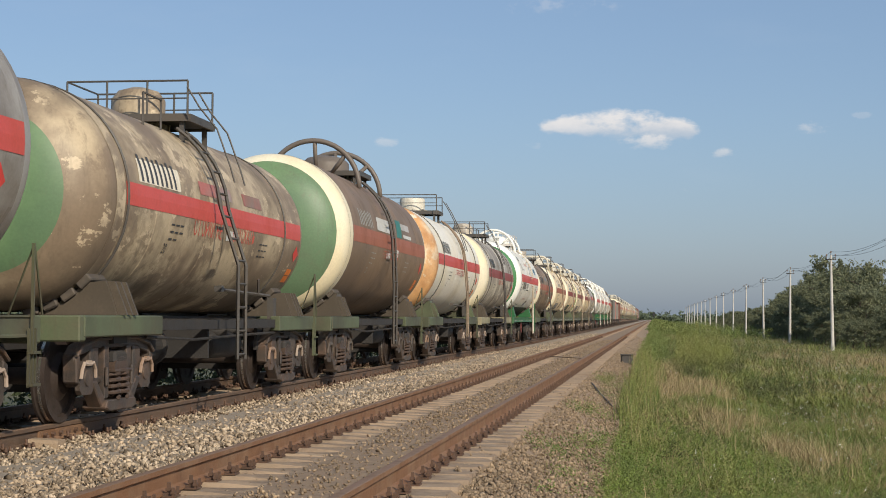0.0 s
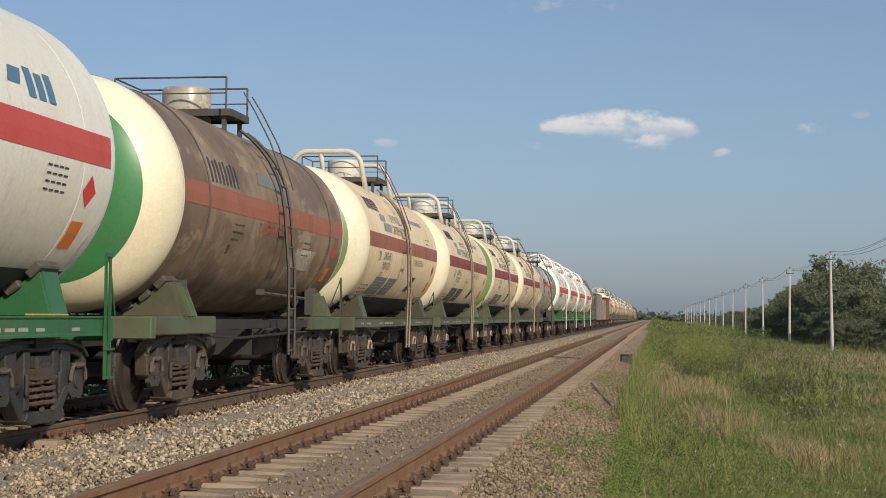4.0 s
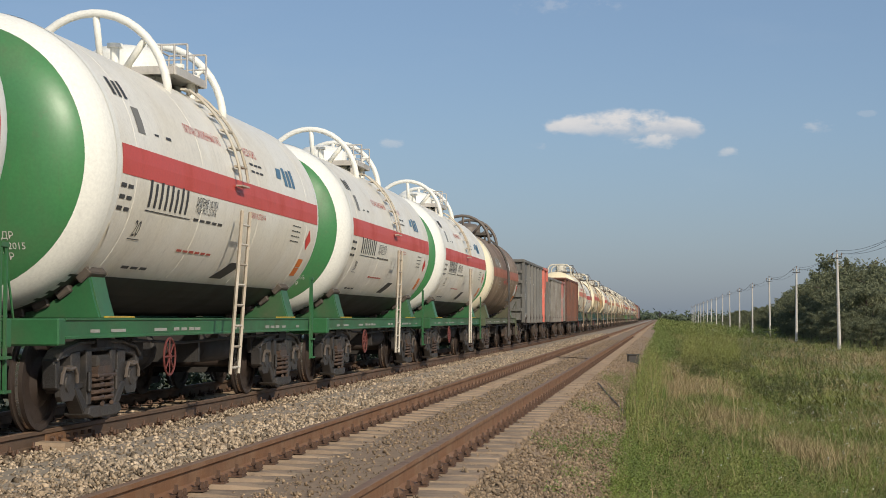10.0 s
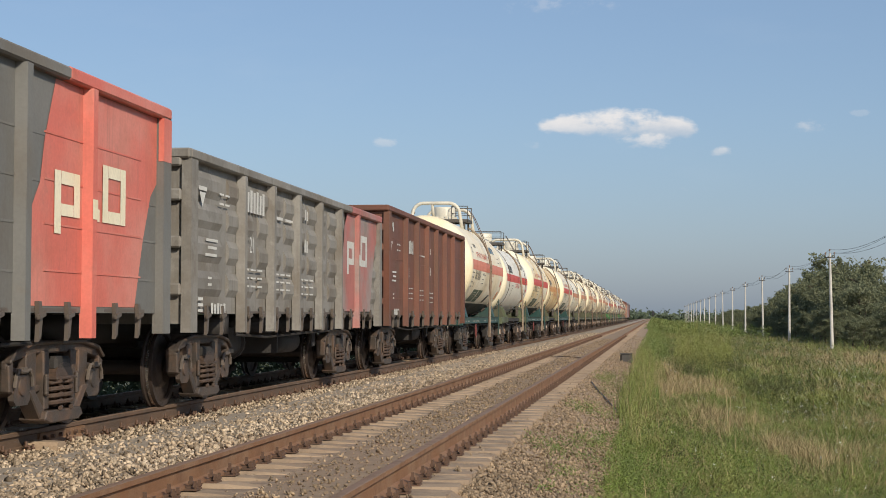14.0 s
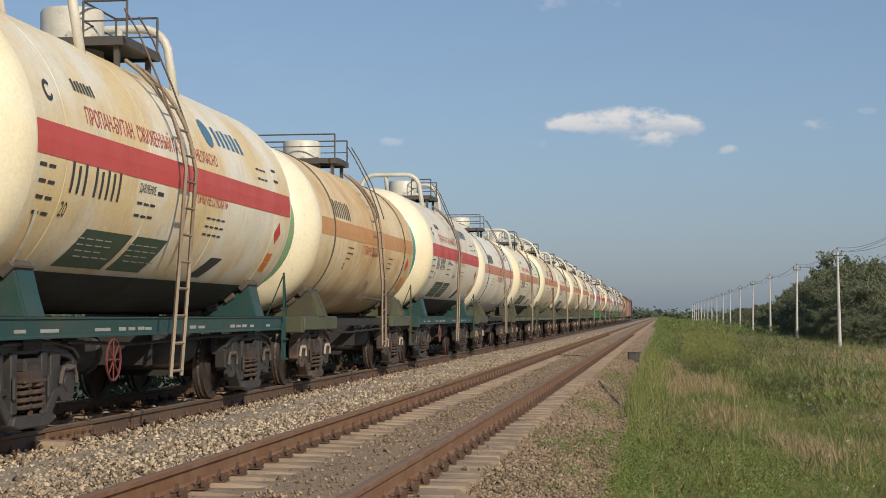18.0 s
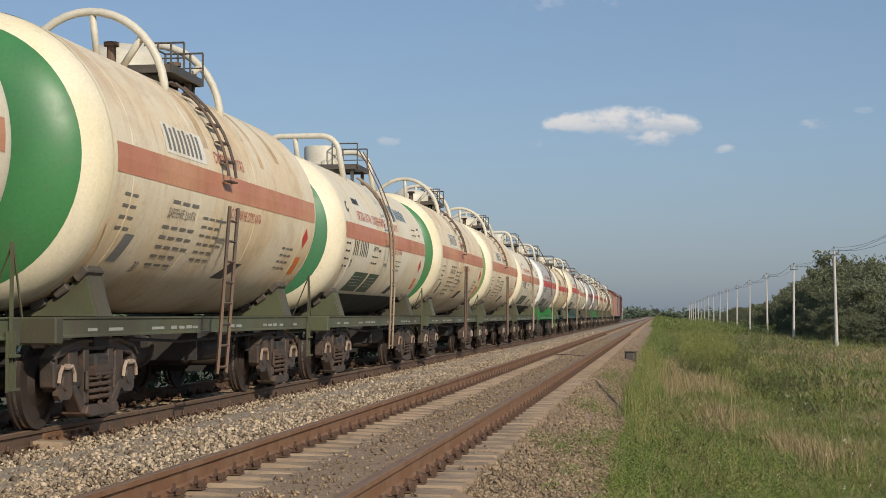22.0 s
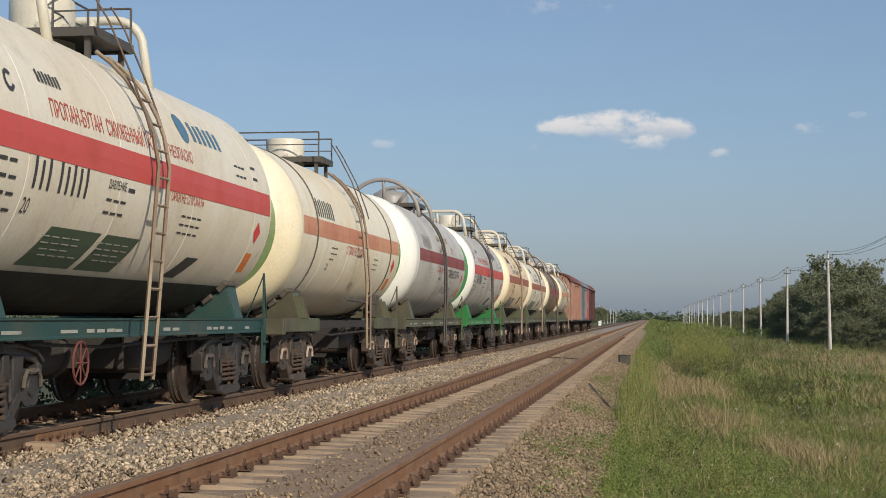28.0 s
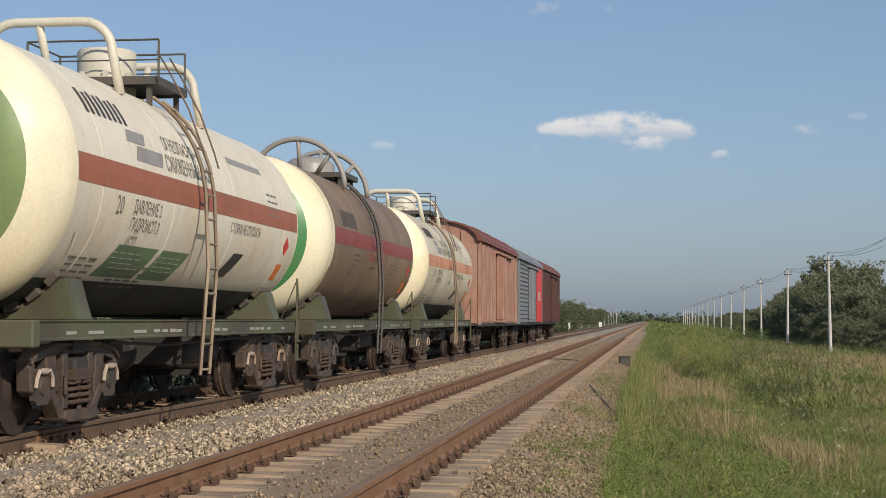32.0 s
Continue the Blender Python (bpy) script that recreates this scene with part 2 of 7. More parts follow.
COLOURS = {
    "cream": ((0.80, 0.645, 0.425), 0.20, 0.26, 0.5, (0.77, 0.58, 0.345)),
    "cream_rusty": ((0.80, 0.69, 0.50), 0.38, 0.30, 0.55, (0.76, 0.60, 0.38)),
    "pale_cream": ((0.80, 0.73, 0.58), 0.16, 0.22, 0.5, (0.77, 0.66, 0.47)),
    "grey_white": ((0.60, 0.60, 0.57), 0.15, 0.15, 0.45, None),
    "white": ((0.80, 0.765, 0.675), 0.12, 0.20, 0.42, (0.76, 0.71, 0.60)),
    "warm_white": ((0.82, 0.77, 0.66), 0.16, 0.18, 0.45, (0.80, 0.72, 0.56)),
    "white_rusty": ((0.76, 0.68, 0.50), 0.85, 0.15, 0.5, (0.66, 0.36, 0.15)),
    "ring_cream": ((0.82, 0.74, 0.55), 0.14, 0.10, 0.5, (0.80, 0.69, 0.46)),
    "ring_white": ((0.82, 0.81, 0.74), 0.06, 0.05, 0.45, None),
    "brown": ((0.18, 0.125, 0.085), 0.40, 0.35, 0.6, (0.24, 0.16, 0.10)),
    "tan": ((0.50, 0.40, 0.265), 0.75, 0.5, 0.6, (0.21, 0.155, 0.105)),
    "tan_brown": ((0.29, 0.205, 0.13), 0.70, 0.5, 0.6, (0.17, 0.11, 0.07)),
    "oil_grey": ((0.33, 0.31, 0.28), 0.5, 0.5, 0.5, (0.20, 0.175, 0.15)),
    "silver": ((0.60, 0.54, 0.44), 0.60, 0.35, 0.34, (0.42, 0.365, 0.29)),
    "steel_grey": ((0.54, 0.515, 0.475), 0.3, 0.3, 0.5, (0.48, 0.45, 0.41)),
    "blue_grey": ((0.27, 0.28, 0.31), 0.3, 0.25, 0.5, None),
    "red": ((0.55, 0.075, 0.055), 0.15, 0.12, 0.5, None),
    "dark_red": ((0.25, 0.055, 0.045), 0.2, 0.15, 0.55, None),
    "brick_red": ((0.53, 0.21, 0.12), 0.2, 0.18, 0.55, (0.58, 0.28, 0.15)),
    "orange": ((0.58, 0.28, 0.10), 0.2, 0.15, 0.55, None),
    "rust_red": ((0.34, 0.115, 0.065), 0.35, 0.25, 0.6, None),
    "pink_red": ((0.62, 0.21, 0.14), 0.2, 0.25, 0.55, None),
    "green": ((0.058, 0.215, 0.075), 0.28, 0.18, 0.45, (0.05, 0.185, 0.07)),
    "leaf_green": ((0.19, 0.265, 0.10), 0.25, 0.22, 0.5, (0.15, 0.22, 0.085)),
    "dull_green": ((0.15, 0.25, 0.12), 0.4, 0.35, 0.55, (0.11, 0.185, 0.10)),
    "teal": ((0.03, 0.19, 0.16), 0.15, 0.15, 0.5, None),
    "frame_green": ((0.105, 0.130, 0.070), 0.55, 0.4, 0.6, (0.075, 0.08, 0.048)),
    "frame_olive": ((0.095, 0.105, 0.058), 0.5, 0.35, 0.6, (0.07, 0.065, 0.042)),
    "frame_brown": ((0.080, 0.064, 0.047), 0.5, 0.3, 0.65, None),
    "frame_teal": ((0.022, 0.064, 0.058), 0.35, 0.25, 0.55, None),
    "bright_green": ((0.03, 0.19, 0.05), 0.3, 0.2, 0.5, None),
    "mint": ((0.66, 0.78, 0.62), 0.1, 0.1, 0.5, None),
    "black_paint": ((0.035, 0.035, 0.035), 0.3, 0.0, 0.6, None),
    "board_green": ((0.06, 0.10, 0.06), 0.3, 0.3, 0.6, None),
    "board_grey": ((0.20, 0.20, 0.19), 0.3, 0.3, 0.6, None),
    "wagon_grey": ((0.150, 0.148, 0.138), 0.4, 0.3, 0.65, (0.175, 0.170, 0.157)),
    "dusty_grey": ((0.185, 0.172, 0.152), 0.62, 0.5, 0.7, (0.245, 0.232, 0.21)),
    "wagon_red": ((0.60, 0.15, 0.11), 0.25, 0.25, 0.6, (0.60, 0.22, 0.17)),
    "faded_red": ((0.40, 0.14, 0.12), 0.5, 0.35, 0.65, (0.30, 0.24, 0.22)),
    "wagon_brown": ((0.17, 0.065, 0.04), 0.4, 0.35, 0.65, (0.13, 0.055, 0.037)),
    "pink_brown": ((0.40, 0.235, 0.175), 0.35, 0.45, 0.7, (0.33, 0.165, 0.12)),
    "maroon": ((0.085, 0.034, 0.030), 0.3, 0.3, 0.65, None),
    "roof_brown": ((0.17, 0.055, 0.04), 0.3, 0.2, 0.65, None),
    "van_grey": ((0.19, 0.205, 0.225), 0.25, 0.2, 0.6, None),
    "text_dark": ((0.05, 0.05, 0.052), 0.25, 0.1, 0.6, None),
    "text_red": ((0.48, 0.10, 0.07), 0.1, 0.0, 0.6, None),
    "text_white": ((0.58, 0.57, 0.53), 0.3, 0.1, 0.6, None),
    "text_blue": ((0.08, 0.19, 0.30), 0.2, 0.1, 0.6, None),
    "hazard_red": ((0.62, 0.06, 0.05), 0.1, 0.0, 0.5, None),
    "hazard_orange": ((0.75, 0.20, 0.03), 0.1, 0.0, 0.5, None),
    "dark_coat_shade": ((0.045, 0.048, 0.038), 0.3, 0.2, 0.6, None),
    "pipe_cream": ((0.62, 0.58, 0.48), 0.25, 0.2, 0.5, None),
    "pipe_grey": ((0.30, 0.28, 0.26), 0.3, 0.2, 0.5, None),
    "pipe_brown": ((0.15, 0.125, 0.105), 0.4, 0.2, 0.55, None),
    "dark_metal": ((0.075, 0.068, 0.06), 0.4, 0.1, 0.6, None),
    "rusty_metal": ((0.14, 0.085, 0.055), 0.5, 0.2, 0.7, (0.08, 0.06, 0.05)),
    "stained_cream": ((0.80, 0.73, 0.58), 0.18, 0.25, 0.5, (0.75, 0.57, 0.30)),
    "yellow_rusty": ((0.76, 0.60, 0.36), 0.40, 0.32, 0.55, (0.68, 0.46, 0.22)),
    "end_green": ((0.055, 0.185, 0.085), 0.15, 0.15, 0.5, None),
    "ladder_tan": ((0.30, 0.235, 0.165), 0.5, 0.2, 0.65, (0.20, 0.14, 0.095)),
    "sill_white": ((0.36, 0.36, 0.32), 0.4, 0.2, 0.6, None),
    "text_faded": ((0.20, 0.185, 0.16), 0.3, 0.1, 0.6, None),
    "mottled_grey": ((0.56, 0.50, 0.40), 0.62, 0.40, 0.5, (0.29, 0.25, 0.20)),
    "frame_cream": ((0.34, 0.30, 0.19), 0.5, 0.35, 0.6, (0.24, 0.22, 0.13)),
    "frame_leaf": ((0.035, 0.145, 0.055), 0.35, 0.25, 0.5, (0.03, 0.115, 0.045)),
    "ladder_white": ((0.56, 0.51, 0.42), 0.4, 0.25, 0.55, (0.40, 0.33, 0.24)),
    "bottom_brown": ((0.12, 0.088, 0.062), 0.4, 0.4, 0.65, (0.20, 0.15, 0.10)),
    "clamp_pale": ((0.46, 0.37, 0.30), 0.5, 0.3, 0.6, (0.30, 0.20, 0.14)),
    "clamp_grey": ((0.11, 0.09, 0.075), 0.4, 0.2, 0.6, None),
    "edge_yellow": ((0.52, 0.36, 0.05), 0.3, 0.2, 0.6, None),
    "stone_cream": ((0.74, 0.68, 0.56), 0.18, 0.22, 0.5, (0.71, 0.63, 0.49)),
    "signal_red": ((0.66, 0.05, 0.04), 0.15, 0.15, 0.5, None),
    "dirty_cream": ((0.62, 0.565, 0.445), 0.35, 0.35, 0.55, (0.54, 0.47, 0.34)),
    "rust_stain": ((0.62, 0.42, 0.22), 0.6, 0.5, 0.6, (0.75, 0.62, 0.42)),
    "brake_red": ((0.15, 0.04, 0.034), 0.3, 0.0, 0.6, None),
}
SPRING = material("spring_steel", (0.080, 0.055, 0.042), 0.5, 0.2, (0.14, 0.08, 0.05), 0.5, 5.0, 0.0, 0.2)
BOGIE = material("grimy_cast_steel", (0.078, 0.060, 0.048), 0.6, 0.15, (0.17, 0.10, 0.064), 0.7, 4.0, 0.0, 0.3, 50.0, 0.03, (0.056, 0.046, 0.040))
BOGIE_DARK = material("oily_cast_steel", (0.050, 0.046, 0.043), 0.5, 0.15, (0.085, 0.068, 0.054), 0.6, 4.0, 0.0, 0.3, 50.0, 0.03, (0.036, 0.034, 0.033))
WHEEL = material("wheel_steel", (0.055, 0.040, 0.033), 0.6, 0.3, (0.04, 0.033, 0.03), 0.5, 6.0, 0.0, 0.15, 40.0)
TREAD = material("polished_tread", (0.55, 0.51, 0.47), 0.30, 0.9, (0.2, 0.16, 0.13), 0.25, 9.0, 0.0, 0.03)
UNDER = material("underframe_grime", (0.030, 0.027, 0.025), 0.8, 0.0, (0.052, 0.042, 0.034), 0.5, 3.0, 0.0, 0.2)
WOOD = material("weathered_block", (0.075, 0.062, 0.05), 0.8, 0.0, (0.15, 0.12, 0.09), 0.5, 8.0, 0.0, 0.2)
RAIL = material("rusted_rail", (0.21, 0.104, 0.050), 0.75, 0.1, (0.12, 0.068, 0.042), 0.5, 3.0, 0.0, 0.2, 60.0, 0.02, (0.235, 0.135, 0.075))
RAIL_DARK = material("grimy_rail", (0.10, 0.066, 0.044), 0.75, 0.1, (0.17, 0.085, 0.05), 0.5, 1.5, 0.0, 0.2, 60.0, 0.02, (0.13, 0.082, 0.052))
RAIL_TOP = material("rail_head", (0.20, 0.125, 0.08), 0.8, 0.1, (0.10, 0.07, 0.05), 0.4, 5.0, 0.0, 0.05)
FILL = material("beige_dust", (0.31, 0.228, 0.152), 0.95, 0.0, (0.15, 0.11, 0.08), 0.8, 6.0, 0.0, 0.6, 45.0, 0.0, (0.23, 0.168, 0.115))
CLIP = material("rail_clip", (0.11, 0.062, 0.04), 0.8, 0.1, (0.07, 0.05, 0.035), 0.4, 6.0)
CONCRETE = material("sleeper_concrete", (0.32, 0.232, 0.152), 0.9, 0.0, (0.18, 0.13, 0.092), 0.9, 3.0, 0.0, 0.35, 50.0, 0.12)
GRAVEL = material("crushed_stone_pale", (0.29, 0.24, 0.185), 0.9, 0.0, (0.20, 0.17, 0.14), 0.5, 9.0, 0.0, 0.3, 30.0, 0.0)
STONE = material("pale_stone", (0.335, 0.258, 0.178), 0.85, 0.0, (0.20, 0.145, 0.098), 0.5, 1.3, 0.0, 0.2, 40.0, 0.62, (0.42, 0.335, 0.24), 0.3, True)
STONE_BROWN = material("dusty_stone", (0.305, 0.225, 0.145), 0.9, 0.0, (0.17, 0.118, 0.078), 0.4, 1.3, 0.0, 0.2, 40.0, 0.45, (0.25, 0.186, 0.122), 0.3, True)
DUST = material("ballast_dust", (0.262, 0.187, 0.122), 0.95, 0.0, (0.17, 0.12, 0.082), 0.6, 5.0, 0.0, 0.3, 35.0, 0.0)
EARTH = material("field_earth", (0.078, 0.080, 0.038), 0.95, 0.0, (0.15, 0.12, 0.065), 0.6, 0.25, 0.0, 0.5, 12.0, 0.0, (0.055, 0.062, 0.028))
GRASS = material("grass_green", (0.185, 0.205, 0.058), 0.75, 0.0, (0.25, 0.205, 0.088), 0.6, 0.5, 0.0, 0.0, 20.0, 0.25, (0.115, 0.145, 0.042), 0.25, True)
GRASS_DRY = material("grass_dry", (0.33, 0.255, 0.135), 0.8, 0.0, (0.22, 0.19, 0.09), 0.5, 0.8, 0.0, 0.0, 20.0, 0.25, None, 0.3, True)
WEED = material("weed_leaf", (0.135, 0.180, 0.052), 0.7, 0.0, (0.095, 0.125, 0.040), 0.5, 0.7, 0.0, 0.0, 20.0, 0.28, (0.190, 0.210, 0.068), 0.25, True)
TALL_WEED = material("tall_weed_leaf", (0.225, 0.255, 0.070), 0.7, 0.0, (0.14, 0.16, 0.05), 0.5, 1.0, 0.0, 0.0, 20.0, 0.45, (0.265, 0.255, 0.088), 0.25, True, 0.15)
LUSH = material("lush_leaf", (0.185, 0.245, 0.058), 0.7, 0.0, (0.12, 0.155, 0.042), 0.5, 0.6, 0.0, 0.0, 20.0, 0.30, (0.115, 0.165, 0.044), 0.25, True, 0.12)
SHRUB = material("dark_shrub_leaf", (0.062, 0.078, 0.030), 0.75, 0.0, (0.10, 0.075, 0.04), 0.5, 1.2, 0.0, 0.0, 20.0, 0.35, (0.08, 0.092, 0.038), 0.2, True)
STRAW = material("straw_stalk", (0.42, 0.325, 0.185), 0.8, 0.0, (0.30, 0.23, 0.13), 0.5, 0.8, 0.0, 0.0, 20.0, 0.25, None, 0.3, True)
FLOWER = material("white_umbel", (0.72, 0.72, 0.66), 0.8)
LEAF = material("tree_leaf", (0.225, 0.235, 0.140), 0.85, 0.0, (0.085, 0.10, 0.052), 0.5, 0.6, 0.0, 0.0, 20.0, 0.20, (0.195, 0.210, 0.125), 0.1, True, 0.40)
SHADED_BRUSH = material("shaded_brush_leaf", (0.045, 0.055, 0.028), 0.8, 0.0, (0.03, 0.038, 0.02), 0.5, 0.6, 0.0, 0.0, 20.0, 0.25, (0.055, 0.068, 0.034), 0.1, True)
BARK = material("bark", (0.09, 0.07, 0.05), 0.9, 0.0, (0.05, 0.04, 0.03), 0.5, 5.0, 0.0, 0.4)
POLE = material("pole_concrete", (0.56, 0.53, 0.48), 0.85, 0.0, (0.35, 0.31, 0.27), 0.4, 1.5, 0.2, 0.2)
WIRE = material("wire", (0.10, 0.10, 0.10), 0.5, 0.6, bump=0.0)
CABLE_BOX = material("dark_box", (0.05, 0.045, 0.04), 0.7)
FAR_WOOD = material("far_wood", (0.10, 0.125, 0.080), 0.9, 0.0, (0.08, 0.10, 0.06), 0.5, 0.05, 0.0, 0.3, 1.0, 0.0, (0.115, 0.135, 0.09), 0.1)


# ---- mesh helpers ----
def part(name, bm, mat, parent=None, label="", smooth=False):
    """Links a bmesh as one mesh object under a thing or a part."""
    me = bpy.data.meshes.new(name)
    if smooth:
        for f in bm.faces:
            f.smooth = True
    bm.to_mesh(me)
    bm.free()
    for m in (mat if isinstance(mat, (list, tuple)) else [mat]):
        me.materials.append(m)
    return place(name, me, parent, label)


def place(name, me, parent=None, label="", m=None):
    ob = new(name, me)
    if m is not None:
        ob.matrix_basis = m
    if parent is not None:
        ob.parent = parent
    if label:
        ob["label"] = label
    return ob


def raw(name, verts, faces, mat, parent=None, label="", kind="", index=None):
    """A mesh straight from arrays of vertices and equal-sided faces."""
    me = bpy.data.meshes.new(name)
    verts, faces = np.asarray(verts, np.float32), np.asarray(faces, np.int32)
    me.vertices.add(len(verts))
    me.vertices.foreach_set("co", verts.ravel())
    k = faces.shape[1]
    me.loops.add(faces.size)
    me.loops.foreach_set("vertex_index", faces.ravel())
    me.polygons.add(len(faces))
    me.polygons.foreach_set("loop_start", np.arange(0, faces.size, k, dtype=np.int32))
    for m in (mat if isinstance(mat, (list, tuple)) else [mat]):
        me.materials.append(m)
    if index is not None:
        me.polygons.foreach_set("material_index", np.asarray(index, np.int32))
    me.update(calc_edges=True)
    return tagged(place(name, me, parent), label, "", "", kind)


def box(bm, x0, x1, y0, y1, z0, z1, bevel=0.0):
    r = bmesh.ops.create_cube(bm, size=1.0, matrix=Matrix.Translation(((x0 + x1) / 2, (y0 + y1) / 2, (z0 + z1) / 2))
                              @ Matrix.Diagonal((x1 - x0, y1 - y0, z1 - z0, 1)))
    if bevel:
        edges = list({e for v in r["verts"] for e in v.link_edges})
        bmesh.ops.bevel(bm, geom=edges, offset=bevel, segments=1, affect="EDGES")


def tube(bm, points, r, sides=8, closed=False):
    """A round bar along points."""
    pts = [Vector(p) for p in points]
    rings, n = [], len(pts)
    up = None
    for i, p in enumerate(pts):
        a = pts[(i - 1) % n] if (closed or i) else p
        b = pts[(i + 1) % n] if (closed or i < n - 1) else p
        d = (b - a).normalized()
        if up is None:
            up = Vector((0, 0, 1)) if abs(d.z) < 0.9 else Vector((0, 1, 0))
        side = d.cross(up).normalized()
        up = side.cross(d).normalized()
        rings.append([bm.verts.new(p + (side * math.cos(k * math.tau / sides) + up * math.sin(k * math.tau / sides)) * r) for k in range(sides)])
    for i in range(n if closed else n - 1):
        a, b = rings[i], rings[(i + 1) % n]
        for k in range(sides):
            bm.faces.new((a[k], a[(k + 1) % sides], b[(k + 1) % sides], b[k]))
    if not closed:
        bm.faces.new(rings[0][::-1]), bm.faces.new(rings[-1])


def lathe(bm, profile, axis="y", sides=32, at=(0, 0, 0), marks=None):
    """Turns (along, radius) pairs round an axis through at."""
    def point(s, r, a):
        c, d = r * math.cos(a), r * math.sin(a)
        q = {"y": (c, s, d), "x": (s, c, d), "z": (c, d, s)}[axis]
        return (q[0] + at[0], q[1] + at[1], q[2] + at[2])
    rows = [[bm.verts.new(point(s, r, k * math.tau / sides)) for k in range(sides)] if r > 1e-5 else [bm.verts.new(point(s, 0, 0))] for s, r in profile]
    for i in range(len(rows) - 1):
        a, b = rows[i], rows[i + 1]
        for k in range(sides):
            k2 = (k + 1) % sides
            f = [a[k % len(a)], a[k2 % len(a)], b[k2 % len(b)], b[k % len(b)]]
            f = list(dict.fromkeys(f))
            if len(f) > 2:
                face = bm.faces.new(f)
                if marks:
                    face.material_index = marks[i]
    bmesh.ops.recalc_face_normals(bm, faces=bm.faces)


def prism(bm, outline, lo, hi, axis="x"):
    """A plate from an outline of (a, b) pairs, from lo to hi along the axis."""
    def at(a, b, s):
        return {"x": (s, a, b), "y": (a, s, b), "z": (a, b, s)}[axis]
    A = [bm.verts.new(at(a, b, lo)) for a, b in outline]
    B = [bm.verts.new(at(a, b, hi)) for a, b in outline]
    n = len(A)
    faces = [bm.faces.new(A), bm.faces.new(B[::-1])]
    for i in range(n):
        faces.append(bm.faces.new((A[i], B[i], B[(i + 1) % n], A[(i + 1) % n])))
    bmesh.ops.recalc_face_normals(bm, faces=faces)
# ---- the place: two tracks on a low bank, a field with a pole line and a belt of trees ----
TRACK, NEAR = -6.86, -2.75          # centre lines of the train's track and of the empty track
PITCH = 0.545                       # between sleepers
RNG = np.random.default_rng(7)


def ground_height(x):
    """The lie of the land across the line."""
    xs = [-3000, -40, -14, -10.2, -9.0, -0.9, -0.2, 1.2, 3.5, 8.0, 16.0, 40.0, 3000]
    zs = [-1.5, -1.5, -1.3, -0.9, -0.50, -0.45, -0.62, -0.85, -1.25, -1.40, -1.42, -1.5, -1.5]
    return np.interp(x, xs, zs)


def make_ground():
    xs = np.concatenate([[-3000, -900, -300, -100, -40], np.arange(-20, 26, 0.5), [30, 45, 80, 200, 600, 3000]])
    ys = np.concatenate([[-200, -60, -20], np.arange(0, 90, 0.8), np.arange(90, 300, 6), [340, 420, 600, 900, 1500, 3000, 4500]])
    X, Y = np.meshgrid(xs, ys, indexing="ij")
    Z = ground_height(X)
    rough = np.array([[noise.noise((x * 0.35, y * 0.35, 3.0)) + 0.5 * noise.noise((x * 1.1, y * 1.1, 9.0)) for y in ys] for x in xs])
    Z = Z + 0.07 * rough * ((X > -0.6) | (X < -11)) * (np.abs(X) < 60) * (Y < 300)
    n = len(ys)
    i, j = np.meshgrid(np.arange(len(xs) - 1), np.arange(n - 1), indexing="ij")
    a = (i * n + j).ravel()
    raw("ground", np.stack([X, Y, Z], -1).reshape(-1, 3), np.stack([a, a + n, a + n + 1, a + 1], 1), EARTH, None,
        "rough grassy field beside the railway bank", "structure")


def make_bed():
    """The ballast bed: a long body with sloping shoulders, dusty under the near track, paler between and under the far one."""
    prof = [(-9.6, -0.62), (-8.75, -0.27), (-8.3, -0.235), (-5.95, -0.200), (-5.45, -0.190), (-5.15, -0.20), (-4.4, -0.225), (-4.15, -0.25), (-3.6, -0.222), (-3.10, -0.222), (-2.96, -0.205), (-2.55, -0.190), (-2.30, -0.188), (-2.1, -0.192), (-1.9, -0.200),
            (-1.53, -0.207), (-1.47, -0.245), (-1.05, -0.37), (-0.75, -0.45), (-0.42, -0.54), (-0.30, -0.75)]
    ys = np.concatenate([np.arange(-60, 6, 6), np.arange(6, 70, 0.5), np.arange(70, 300, 5), [320, 420, 600, 900, 1400, 2200]])
    verts, faces, index = [], [], []
    m = len(prof)
    for y in ys:
        for k, (x, z) in enumerate(prof):
            lift = 0.028 * min(1.0, max(0.0, (y - 50.5) / 0.6)) if -3.3 < x < -1.95 else 0.0
            rough = 0.018 if not -2.0 < x < -1.4 else 0.004
            verts.append((x, y, z + lift + (rough * noise.noise((x * 2, y * 2, 0)) if y < 80 else 0.0)))
    for r in range(len(ys) - 1):
        for k in range(m - 1):
            a = r * m + k
            faces.append((a, a + 1, a + 1 + m, a + m))
            index.append(0 if k < 6 else 2 if 8 <= k < 10 or 13 <= k < 15 else 1)
    raw("ballast_bed", verts, faces, [GRAVEL, DUST, FILL], None, "crushed stone ballast bed, pale between the tracks and dusty brown beside", "structure", index)


def rock_shapes(count):
    """A few angular stones of 12 to 16 faces."""
    shapes = []
    for k in range(count):
        bm = bmesh.new()
        for _ in range(9):
            v = RNG.normal(size=3)
            v = v / np.linalg.norm(v) * RNG.uniform(0.75, 1.0) * np.array((1.0, 0.8, 0.6))
            bm.verts.new(v)
        bmesh.ops.convex_hull(bm, input=bm.verts)
        bmesh.ops.delete(bm, geom=[v for v in bm.verts if not v.link_faces], context="VERTS")
        bmesh.ops.triangulate(bm, faces=bm.faces)
        bm.verts.index_update()
        shapes.append((np.array([v.co for v in bm.verts]), np.array([[v.index for v in f.verts] for f in bm.faces])))
        bm.free()
    return shapes


